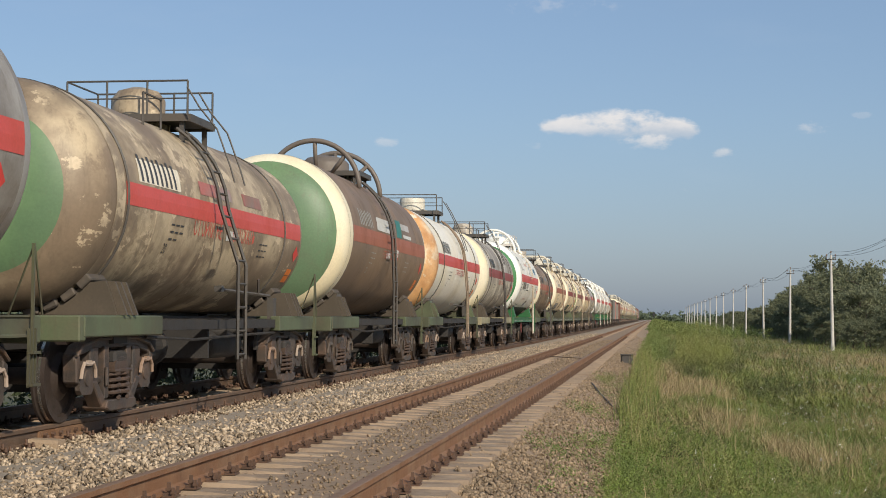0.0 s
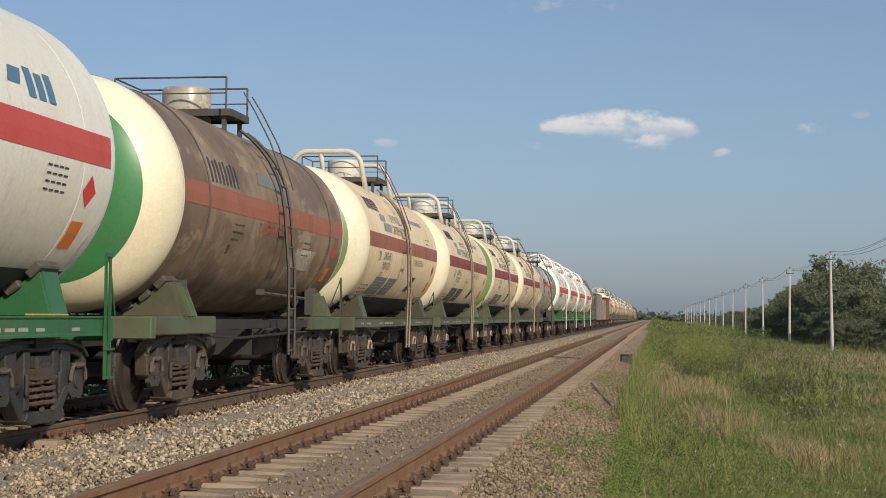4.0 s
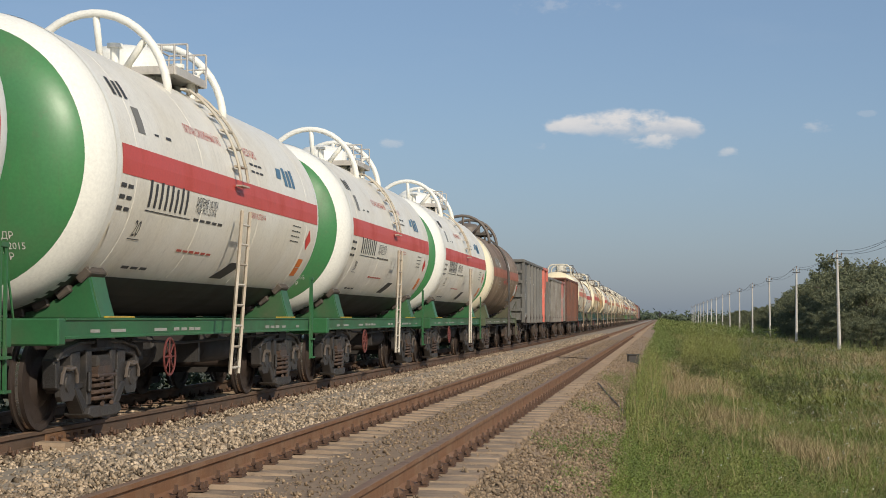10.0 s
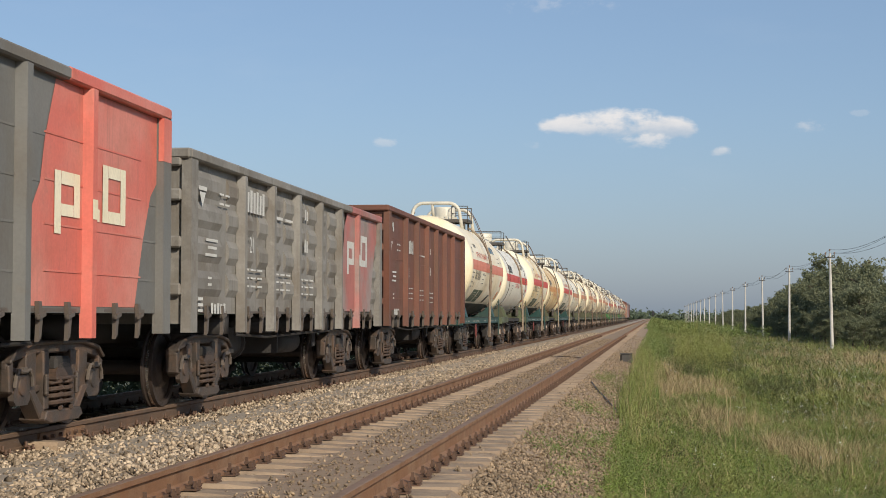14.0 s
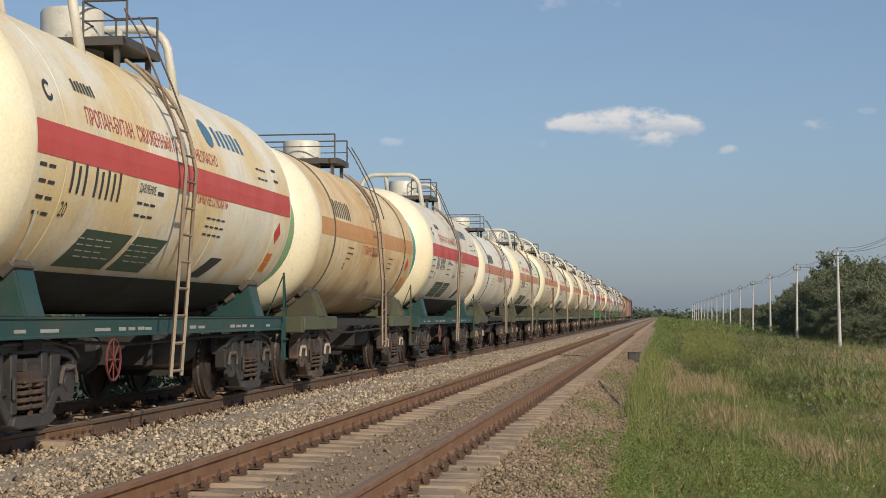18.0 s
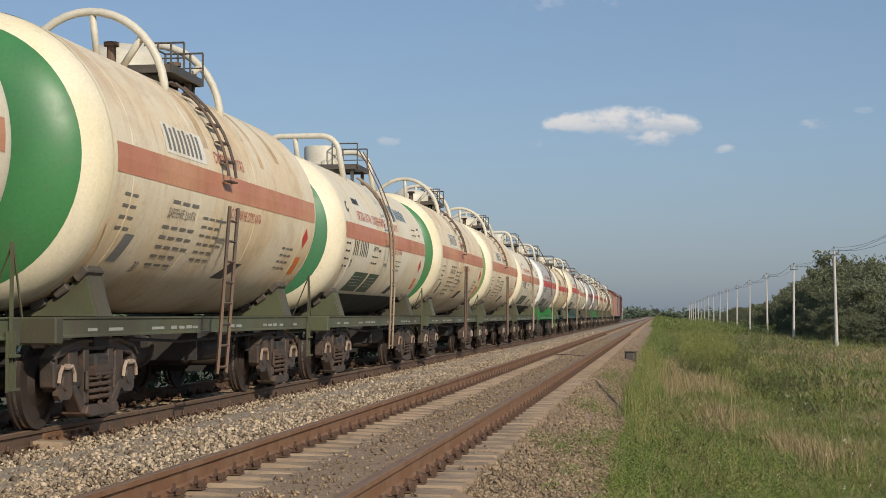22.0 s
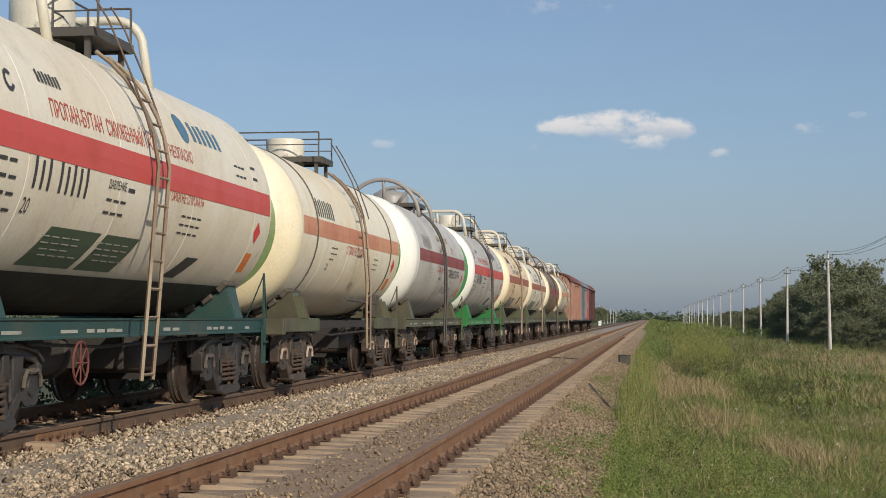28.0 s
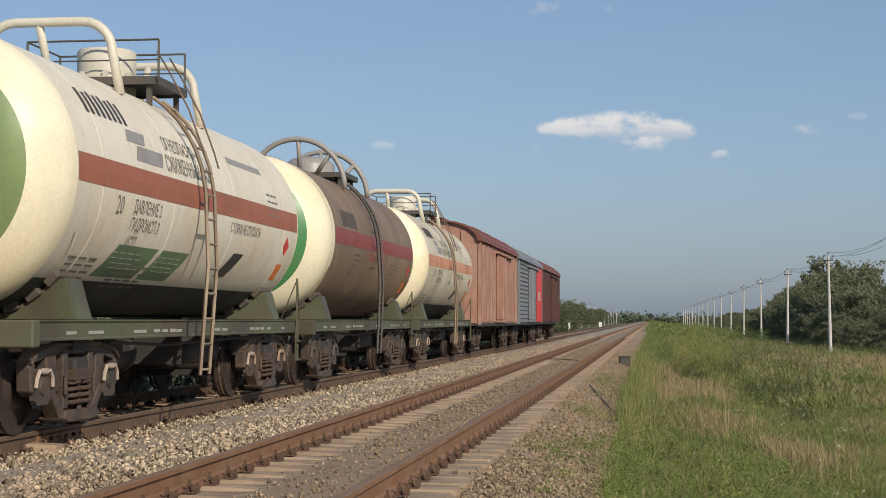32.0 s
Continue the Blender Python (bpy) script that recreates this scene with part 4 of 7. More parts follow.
def corner_post(bm, tall, double):
    """A grab post with steps at the frame's end: two bars, or one bar with a thin stay."""
    for dy in ((-0.06, 0.06) if double else (0.0,)):
        box(bm, 1.285, 1.312, dy - 0.014, dy + 0.014, 0.45, tall)
    for dy in (-0.075, 0.075):
        box(bm, 1.285, 1.31, dy - 0.012, dy + 0.012, 0.45, 0.98)
    for z in (0.46, 0.75):
        box(bm, 1.285, 1.35, -0.09, 0.09, z, z + 0.025)
    if double:
        box(bm, 1.285, 1.32, -0.075, 0.075, tall - 0.04, tall)
    tube(bm, [(1.30, 0.02, tall - 0.02), (1.27, 0.30, 1.10)], 0.011, 5)
    if not double:
        tube(bm, [(1.30, 0.0, tall - 0.02), (1.0, 0.16, 1.10)], 0.010, 5)


def ladder_path(foot):
    lift = TR + 0.11
    return [(1.60, foot), (1.60, 1.75), (lift, TZ + 0.1)] + [(lift * math.cos(radians(a)), TZ + lift * math.sin(radians(a))) for a in range(16, 64, 8)]


def lean_of(z, slant):
    """How far the lower part of a ladder leans along the car."""
    return -slant * max(0.0, 2.4 - z) / 1.95


def stile(bm, foot, slant):
    """One bent side bar of a ladder."""
    pts = [(x, lean_of(z, slant), z) for x, z in ladder_path(foot)]
    tube(bm, pts, 0.024, 4)


def rung_places(foot):
    path, s, out = ladder_path(foot), 0.06, []
    for p, q in zip(path, path[1:]):
        d = math.dist(p, q)
        while s < d:
            f = s / d
            out.append((p[0] + (q[0] - p[0]) * f, p[1] + (q[1] - p[1]) * f))
            s += 0.30
        s -= d
    return out


def add_ladder(car, mat, m, foot, slant):
    """A ladder that stands beside the frame and bends over the tank's flank."""
    first = piece("ladder", ("stile", foot, slant), lambda bm: stile(bm, foot, slant), mat, car, "", m @ pose(0, -0.19, 0))
    piece("stile", ("stile", foot, slant), lambda bm: stile(bm, foot, slant), mat, first, "", pose(0, 0.38, 0))
    for x, z in rung_places(foot):
        piece("rung", "r", lambda bm: tube(bm, [(0, 0.0, 0), (0, 0.38, 0)], 0.017, 5), mat, first, "", pose(x, lean_of(z, slant), z))


def add_white_ladder(car, mat, m):
    """Two parts: treads on the flank, and a lower ladder that leans out."""
    low = piece("ladder", "S", lambda bm: tube(bm, [(1.70, -0.94, 0.42), (1.64, -0.19, 2.45)], 0.024, 4), mat, car, "white steel ladder", m)
    piece("stile", "S", lambda bm: tube(bm, [(1.70, -0.56, 0.42), (1.64, 0.19, 2.45)], 0.024, 4), mat, low)
    for k in range(8):
        f = (k + 0.3) / 8
        piece("rung", "r", lambda bm: tube(bm, [(0, 0.0, 0), (0, 0.38, 0)], 0.017, 5), mat, low, "", pose(1.70 - 0.06 * f, -0.19 - 0.75 * (1 - f), 0.42 + 2.03 * f))
    up = piece("upper_ladder", "S", lambda bm: tube(bm, [at_tank(-0.17, a, 0.10) for a in range(6, 62, 7)], 0.02, 5), mat, car, "white treads up the tank's flank", m)
    piece("stile", "U", lambda bm: tube(bm, [at_tank(0.17, a, 0.10) for a in range(6, 62, 7)], 0.02, 5), mat, up)
    for a in range(4, 62, 9):
        p = at_tank(0, a, 0.06)
        piece("tread", "r", lambda bm: box(bm, -0.03, 0.055, -0.18, 0.18, -0.010, 0.010), mat, up, "", pose(*p))


def drum(bm, r, z1, domed):
    top = [(z1, r), (z1 + 0.03, r - 0.02)] + ([(z1 + 0.12, r * 0.75), (z1 + 0.17, r * 0.3)] if domed else [(z1 + 0.045, r * 0.5)]) + [(z1 + (0.18 if domed else 0.05), 0.0)]
    lathe(bm, [(TZ + TR - 0.1, r), (z1 - 0.40, r), (z1 - 0.39, r + 0.03), (z1 - 0.33, r + 0.03), (z1 - 0.32, r)] + top, "z", 28)
    for k in range(8):
        a = k * math.tau / 8 + 0.3
        x, y = (r + 0.03) * math.cos(a), (r + 0.03) * math.sin(a)
        box(bm, x - 0.03, x + 0.03, y - 0.03, y + 0.03, z1 - 0.42, z1 - 0.28)
    soften(bm, 0.6)


def add_platform(car, mat, x0, x1, y0, y1, z):
    """A steel deck with a raised edge on brackets."""
    key = (x0, x1, y0, y1, round(z, 2))
    deck = piece("platform", key, lambda bm: box(bm, x0, x1, y0, y1, z - 0.035, z, 0.008), mat, car)
    for n, (a, b, c, d) in enumerate(((x0, x1, y0 - 0.03, y0), (x0, x1, y1, y1 + 0.03), (x1, x1 + 0.03, y0, y1))):
        piece("edge_angle", (*key, n), lambda bm: box(bm, a, b, c, d, z - 0.07, z + 0.03), mat, deck)
    for x in (x0 + 0.1, x1 - 0.1):
        foot = TZ + math.sqrt(max(0.05, TR * TR - x * x)) - 0.05
        for y in (y0 + 0.06, y1 - 0.06):
            if foot < z - 0.06:
                piece("bracket", (round(x, 2), round(z, 2)), lambda bm: box(bm, -0.03, 0.03, -0.03, 0.03, foot, z - 0.036), mat, deck, "", pose(x, y, 0))


def add_railing(car, mat, x0, x1, y0, y1, z, high, posts=True):
    """A top rail round three sides, open towards the ladder, with a knee rail and posts."""
    key = (x0, x1, y0, y1, round(z, 2), high)
    loop = [(x1, y1), (x0, y1), (x0, y0), (x1, y0)]
    top = piece("railing", key, lambda bm: tube(bm, [(x, y, z + high) for x, y in loop], 0.014, 5), mat, car)
    piece("knee_rail", key, lambda bm: tube(bm, [(x, y, z + high * 0.5) for x, y in loop], 0.010, 5), mat, top)
    spots = loop + ([(x0 + (x1 - x0) * k / 3, y) for k in (1, 2) for y in (y0, y1)] if posts else [])
    for x, y in spots:
        piece("railing_post", (round(z, 2), high), lambda bm: tube(bm, [(0, 0, z - 0.05), (0, 0, z + high)], 0.015, 5), mat, top, "", pose(x, y, 0))


def low_rail(bm, x):
    tube(bm, [(x, -1.9, TZ + TR - 0.22), (x, -1.9, TZ + TR + 0.18), (x, -1.2, TZ + TR + 0.18), (x, -1.2, TZ + TR - 0.2)], 0.016, 5)


def stay_rail(bm):
    """A bent hand rail that leads from the platform down to the ladder."""
    top = TZ + TR
    tube(bm, [(0.92, 0, top + 0.40), (1.08, 0, top + 0.14), (1.32, 0, TZ + 1.10), (1.50, 0, TZ + 0.62), (1.56, 0, TZ + 0.42)], 0.012, 5)


def hoop(bm, r=0.056):
    """A wide inverted U across the tank, with a stay along the car."""
    z = TZ + TR + 0.20
    pts = [(-0.86, 0, TZ + 1.12), (-0.76, 0, z)]
    for k in range(1, 7):
        a = k / 6 * math.pi / 2
        pts.append((-0.76 + 0.36 * (1 - math.cos(a)), 0, z + 0.36 * math.sin(a)))
    pts += [(-x, y, z) for x, y, z in pts[::-1]]
    tube(bm, pts, r, 10)
    tube(bm, [(-0.12, 0, z + 0.36), (-0.12, 0.34, TZ + TR - 0.03)], r * 0.9, 8)
    soften(bm, 1.0)


def spoked_arch(bm, tall, r=0.052):
    """Half a wheel across the tank's top, with three spokes."""
    z0 = TZ + 1.10
    pts = [(0.96 * math.cos(a), 0, z0 + tall * math.sin(a)) for a in (math.pi * k / 20 for k in range(21))]
    tube(bm, pts, r, 10)
    for a in (45, 88, 135):
        c, s = math.cos(radians(a)), math.sin(radians(a))
        foot = TZ + math.sqrt(TR * TR - (0.40 * c) ** 2)
        tube(bm, [(0.96 * c, 0, z0 + tall * s), (0.40 * c, 0.28, foot - 0.05)], r * 0.85, 8)
    soften(bm, 1.0)


def head_word(bm, text, x, z, high, half, depth, wide=0.85):
    """Writing on the dished end that faces -y, from x, z metres off its middle."""
    co, faces = letter_shape(text)
    vs = []
    for u, v in co:
        px, pz = x + u * high * wide, z + v * high
        r = min(math.hypot(px, pz) / TR, 0.999)
        a = math.acos(r ** (1 / 0.75))
        vs.append(bm.verts.new((px, -half - depth * math.sin(a) ** 0.9 - 0.012, TZ + pz)))
    for f in faces:
        try:
            bm.faces.new([vs[k] for k in f])
        except ValueError:
            pass


def add_valves(car, mat):
    for x, y, h in ((0.45, 0.75, 0.35), (0.62, 0.9, 0.28), (-0.2, 0.85, 0.4), (0.15, -0.85, 0.3), (0.7, 0.55, 0.25)):
        z = TZ + math.sqrt(TR * TR - x * x) - 0.03
        piece("valve", h, lambda bm: lathe(bm, [(0, 0.06), (h, 0.06), (h, 0.10), (h + 0.05, 0.10), (h + 0.05, 0.0)], "z", 10), mat, car, "", pose(x, y, z))


def strap(bm):
    """A clamping band over the tank with a tensioner at each end."""
    for dy in (-0.02, 0.02):
        tube(bm, [at_tank(dy, a, 0.01) for a in range(-48, 229, 6)], 0.009, 5)
    for s in (-1, 1):
        box(bm, s * 1.06 - 0.05, s * 1.06 + 0.05, -0.09, 0.09, TZ - 1.42, TZ - 1.0)


def outlet_bar(bm):
    tube(bm, [(1.15, -0.9, 1.45), (1.42, 0.1, 1.40), (1.52, 0.35, 1.38)], 0.022, 5)
    tube(bm, [(1.42, 0.1, 1.40), (1.45, 0.0, 1.60)], 0.02, 5)
    box(bm, 1.10, 1.2, -0.98, -0.86, 1.42, 1.5)


def brackets(bm):
    box(bm, 1.43, 1.50, -0.1, 0.1, 1.09, 1.13)


LETTERS = {}


def letter_shape(text):
    """The outlines of a word as flat faces, from the built-in font, one unit high."""
    if text not in LETTERS:
        curve = bpy.data.curves.new("word", "FONT")
        curve.body, curve.resolution_u = text, 2
        ob = bpy.data.objects.new("word", curve)
        scene.collection.objects.link(ob)
        me = bpy.data.meshes.new_from_object(ob.evaluated_get(bpy.context.evaluated_depsgraph_get()))
        co = [(v.co.x / 0.7, v.co.y / 0.7) for v in me.vertices]
        LETTERS[text] = (co, [list(p.vertices) for p in me.polygons])
        bpy.data.objects.remove(ob), bpy.data.curves.remove(curve), bpy.data.meshes.remove(me)
    return LETTERS[text]


def word(bm, text, y, a, high, wide=0.8, lift=0.006, flat=None):
    """Writing on the tank's skin (or on a flat side at x = flat), starting at y, a degrees up (or at height a)."""
    co, faces = letter_shape(text)
    put = lambda u, v: at_tank(y + u * high * wide, a + math.degrees(v * high / TR), lift) if flat is None else (flat, y + u * high * wide, a + v * high)
    vs = [bm.verts.new(put(u, v)) for u, v in co]
    for f in faces:
        try:
            bm.faces.new([vs[k] for k in f])
        except ValueError:
            pass


def bars(bm, count, y, a, high, width, gap=0.28, lift=0.006, flat=None):
    """Unreadable writing: a row of upright bars the size of its characters."""
    if high < 0.115:
        count, width, high = -(-count // 3), width * 3.0, high * 0.38
        gap = 0.25
    for k in range(count):
        y0 = y + k * width
        y1 = y0 + width * (1 - gap)
        h = high * (1.0, 0.9, 1.0, 0.94)[k % 4]
        if flat is None:
            da = math.degrees(h / TR)
            steps = 1 + int(da / 3.5)
            levels = [a + da * j / steps for j in range(steps + 1)]
            quads = [[at_tank(y0, p, lift), at_tank(y1, p, lift), at_tank(y1, q, lift), at_tank(y0, q, lift)] for p, q in zip(levels, levels[1:])]
        else:
            quads = [[(flat, y0, a), (flat, y1, a), (flat, y1, a + h), (flat, y0, a + h)]]
        for quad in quads:
            bm.faces.new([bm.verts.new(p) for p in quad])


def tank_car(kind, coat, band, rim, middle, frame_paint, label, pipe="pipe_cream", rungs="dark_metal", writing="H", boards=None, size=0.0, split=0.0, extra=(), old=False, raised=0.0, words=()):
    """kind: H hoops, R spoked arches, S white car with spoked arches, D drum and platform, O old car with a domed hatch."""
    global TR, TZ
    TR = size or (1.53 if kind == "S" or coat == "cream_rusty" and kind == "R" else {"H": 1.51 if frame_paint == "frame_teal" else 1.45, "R": 1.45, "D": 1.42, "O": 1.42}[kind])
    TZ = 1.13 + TR
    top = TZ + TR
    car = tagged(new("tank_wagon"), label, "tank wagon", "wagons of the train")
    modern = kind in "HRS" and not old
    split = split or (1.38 if kind == "S" or coat == "cream_rusty" else 1.29 if kind == "R" else 1.12)
    half, depth = (4.72, 0.66) if kind == "H" else (4.62, 0.72) if kind in "RS" else (4.75 if kind == "D" else 4.66 if TR > 1.4 else 4.35, 0.70)
    seams = (-4.0, -1.6, 1.0, 3.9) if modern else (-3.0, -0.9, 1.2, 3.4)
    body, fr = paint(coat), paint(frame_paint)
    piece("tank", (half, seams), lambda bm: barrel(bm, half, seams), body, car)
    for s, turn in ((-1, 0), (1, 180)):
        piece("tank_end", (depth, split), lambda bm: head(bm, depth, split), [paint(rim), paint(middle)], car, "", pose(0, s * half, 0, 0, 0, turn))
    # painted rim carried on to the barrel
    rim_wide = 0.08 if writing == "L" else 0.13 if kind == "S" else 0.04 if kind == "D" else 0.26
    if kind != "H":
        piece("rim_band", half, lambda bm: (lathe(bm, [(-half - 0.01, TR + 0.004), (-half + rim_wide, TR + 0.004)], "y", 72, at=(0, 0, TZ)), soften(bm, 0.9)), paint(rim), car)
    for turn in (0, 180):
        piece("stripe", (turn, half, kind == "H", rim_wide, raised), lambda bm: skin(bm, -half + (0.02 if kind == "H" else rim_wide + 0.04), half - 0.02, -4.0 + raised, 7.5 + raised), paint(band), car, "", pose(0, 0, 0, 0, 0, turn))
    # frame
    piece("centre_sill", "c", lambda bm: centre_sill(bm, 5.45), UNDER, car)
    for s, turn in ((-1, 180), (1, 0)):
        piece("end_beam", "e", end_beam, fr, car, "", pose(0, s * 5.38, 0, 0, 0, turn + 180))
    for turn in (0, 180):
        if modern:
            piece("side_sill", "s", lambda bm: sill(bm, 5.28), fr, car, "", pose(0, 0, 0, 0, 0, turn))
        else:
            for s in (-1, 1):
                piece("side_sill", "short", short_sill, fr, car, "", pose(0, s * 4.1, 0, 0, 0, turn))
            piece("side_sill", "thin", lambda bm: box(bm, 1.16, 1.22, -2.84, 2.84, 0.93, 1.05), UNDER, car, "", pose(0, 0, 0, 0, 0, turn))
    for y in (-4.05, 4.05):
        cast = fr if modern or kind == "D" else paint("frame_brown")
        cradle = piece("saddle", "s", saddle, cast, car, "", pose(0, y, 0))
        for turn in (0, 180):
            piece("gusset", "s", gusset, cast, cradle, "", pose(0, 0, 0, 0, 0, turn))
            if not modern:
                for d in (-0.17, 0.0, 0.17):
                    piece("rib", "s", rib, cast, cradle, "", pose(0, 0, 0, 0, 0, turn) @ pose(0, d, 0))
        for a in (-44, -34, -24, -14, 14, 24, 34, 44):
            m = pose(0, y, TZ) @ pose(0, 0, 0, 0, -a, 0) @ pose(0, 0, -TR - 0.03)
            piece("saddle_block", "k", block, WOOD, car, "", m)
    piece("brake_cylinder", "b", brake_cylinder, UNDER, car)
    piece("air_reservoir", "a", air_tank, UNDER, car)
    if kind == "S" or frame_paint == "frame_teal":
        piece("brake_handwheel", "w", handwheel, paint("brake_red"), car, "red brake handwheel", pose(0, -2.15, 0))
    for turn in (0, 180):
        piece("corner_post", (modern, kind == "S"), lambda bm: corner_post(bm, 1.75 if modern else 1.80, kind == "S"), fr if modern else paint("frame_olive"), car, "", pose(0, 0, 0, 0, 0, turn) @ pose(0, 5.22, 0))
    # ladder and fittings on top
    for turn in (0, 180):
        m = pose(0, 0, 0, 0, 0, turn) @ pose(0, (-0.10 if kind == "S" else 0.05 if kind == "D" else -0.55) * (1 if turn == 0 else -1), 0)
        if kind == "S" or (kind == "R" and coat == "cream_rusty"):
            add_white_ladder(car, paint("ladder_white" if kind == "S" else "rusty_metal"), m)
        else:
            add_ladder(car, paint(rungs), m, 0.45 if modern else 0.55, 0.45 if modern else 0.0)
            if kind != "R":
                for d in (-0.26, 0.24):
                    piece("hand_rail", "h", stay_rail, paint("rusty_metal" if kind == "H" else "dark_metal"), car, "", m @ pose(0, d, 0))
    fit, iron = paint(pipe), paint("dark_metal")
    if kind == "H":
        piece("hatch_drum", "H", lambda bm: drum(bm, 0.37, top + 0.52, False), fit, car)
        for y, turn in ((-1.95, 0), (1.3, 180)):
            piece("guard_hoop", "H", hoop, fit, car, "bent steel pipe hoop", pose(0, y, 0, 0, 0, turn))
        add_platform(car, iron, -0.30, 0.84, -0.60, 0.62, top + 0.10)
        add_railing(car, iron, -0.85 if writing == "B" else 0.32, 0.84, -0.50, 0.6, top + 0.10, 0.50 if writing == "B" else 0.46, False)
    elif kind in "RS":
        piece("hatch_drum", "R", lambda bm: drum(bm, 0.50, top + 0.26, True), fit, car)
        for y, turn in ((-1.22, 0), (1.22, 180)):
            piece("guard_arch", kind, lambda bm: spoked_arch(bm, 1.06 if TR > 1.5 else 0.97), fit, car, "half-round pipe arch with spokes", pose(0, y, 0, 0, 0, turn))
        steel = paint("steel_grey") if kind == "S" else iron
        add_platform(car, steel, -0.45, 0.82, -0.55, 0.75, top + 0.04)
        if kind == "S" or coat == "cream_rusty":
            add_railing(car, steel, 0.30, 0.82, 0.0, 0.85, top + 0.04, 0.40, True)
            add_valves(car, fit if kind == "S" else paint("rusty_metal"))
    elif kind == "D":
        piece("hatch_drum", "D", lambda bm: drum(bm, 0.36, top + 0.46, False), fit, car)
        add_platform(car, iron, -0.15, 0.80, -0.52, 0.46, top + 0.09)
        add_railing(car, iron, -0.85, 0.80, -0.72, 0.46, top + 0.09, 0.46, False)
    else:
        piece("hatch_drum", "O", lambda bm: drum(bm, 0.36, top + 0.34, True), fit, car)
        add_platform(car, iron, -0.40, 0.86, -0.55, 0.60, top + 0.06)
        add_railing(car, iron, -0.78, 0.85, -0.56, 0.60, top + 0.06, 0.46, True)
        for x in (-0.7, 0.7):
            piece("low_rail", x, lambda bm: low_rail(bm, x), iron, car)
    if modern:
        for y in (-4.28, 4.28):
            for turn in (0, 180):
                piece("tie_bar", y, lambda bm: skin(bm, -0.035, 0.035, -48, -22, 0.03, 5, -0.22 if y < 0 else 0.22), body, car, "", pose(0, 0, 0, 0, 0, turn) @ pose(0, y if turn == 0 else -y, 0))
    if kind in "OD":
        for y in ((-3.65, 3.65) if TR > 1.4 else (-4.0, 3.25)):
            piece("strap", "s", strap, iron, car, "steel clamping strap", pose(0, y, 0))
        piece("outlet_lever", "o", outlet_bar, iron, car, "", pose(0, 0.9, 0))
    # dark coat of the hoop wagons; on the white ones, shade painted on
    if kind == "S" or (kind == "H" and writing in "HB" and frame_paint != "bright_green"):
        piece("bottom_coat", kind, lambda bm: skin(bm, -half + 0.02, half - 0.02, -133, -47), paint("dark_coat_shade"), car, "dark underside of coat and painted shade")
    if kind == "S":
        for y in (-3.75, 3.75):
            for turn in (0, 180):
                piece("yellow_edge", "y", lambda bm: box(bm, 1.19, 1.285, -0.42, 0.42, 1.104, 1.120), paint("edge_yellow"), car, "yellow painted sill edge", pose(0, 0, 0, 0, 0, turn) @ pose(0, y, 0))
        for s, turn in ((-1, 0), (1, 180)):
            for text, x, z, high in (("ОГНЕОПАСНО", -0.62, 0.50, 0.125), ("ДР", 0.60, -0.80, 0.066), ("28.11.2015", 0.46, -0.90, 0.066), ("ТР", 0.60, -1.0, 0.066)):
                piece("end_lettering", text, lambda bm: head_word(bm, text, x, z, high, half, depth), paint("text_white"), car, "white lettering on the green end", pose(0, 0, 0, 0, 0, turn))
    # writing and signs on both flanks
    for turn in (0, 180):
        m = pose(0, 0, 0, 0, 0, turn)
        dark = paint("text_dark")

        def lines(bm):
            bars(bm, 3, -3.85, -15, 0.29, 0.165, 0.66), bars(bm, 5, -3.24, -15, 0.29, 0.165, 0.66)
            word(bm, "20", -3.95, -24, 0.15)
            for k in range(4):
                bars(bm, 6 - k % 2, -4.62 + 0.03 * k, -8 - 5.5 * k, 0.085, 0.07, 0.5)
            word(bm, "ДАВЛЕНИЕ", -1.95, -9, 0.085)
            bars(bm, 3, -1.35, -9, 0.11, 0.09, 0.4)
            for k in range(2):
                bars(bm, 8, -1.95, -14 - 5.0 * k, 0.07, 0.07, 0.5)
            for k in range(3):
                bars(bm, 11, 0.6, -14 - 3.8 * k, 0.055, 0.07, 0.5)
            for k in range(2):
                bars(bm, 7, 3.0, 17 - 5 * k, 0.07, 0.06, 0.5), bars(bm, 3, 3.9, 19 - 6 * k, 0.10, 0.10, 0.5)
            bars(bm, 7, -3.55, 23, 0.13, 0.085, 0.45)
            for k in range(16):
                a = k * math.tau / 16
                c, d = math.cos(a), math.sin(a)
                if k not in (0, 15, 1):
                    bm.faces.new([bm.verts.new(at_tank(-4.3 + r * math.cos(q), 19 + math.degrees(r * math.sin(q) / TR), 0.006)) for r, q in ((0.062, a), (0.105, a), (0.105, a + 0.4), (0.062, a + 0.4))])

        def red_lines(bm):
            word(bm, "ПРОПАН-БУТАН", -3.45, 11, 0.17, 0.72)
            word(bm, "СЖИЖЕННЫЙ ГАЗ", -1.95, 11, 0.17, 0.68)
            word(bm, "ОГНЕОПАСНО", -0.1, 11, 0.14, 0.8)
            word(bm, "С ГОРКИ НЕ СПУСКАТЬ", -0.1, -8, 0.12, 0.75)

        def sgt_lines(bm):
            bars(bm, 8, -3.55, -14.5, 0.29, 0.185, 0.6)
            skin(bm, -3.6, -2.0, -16.2, -15.8, 0.006, 2)
            word(bm, "20", -3.75, -27, 0.18)
            skin(bm, -3.8, -3.42, -28.6, -28.2, 0.006, 2)
            for k in range(3):
                bars(bm, 6, -4.45, -9 - 4.4 * k, 0.112, 0.07, 0.45)
            word(bm, "ДАВЛЕНИЕ 1,85 МПА", -1.85, -9, 0.085, 0.72), word(bm, "ГИДР. ИСП. 2,5 МПА", -1.85, -12.6, 0.085, 0.72)
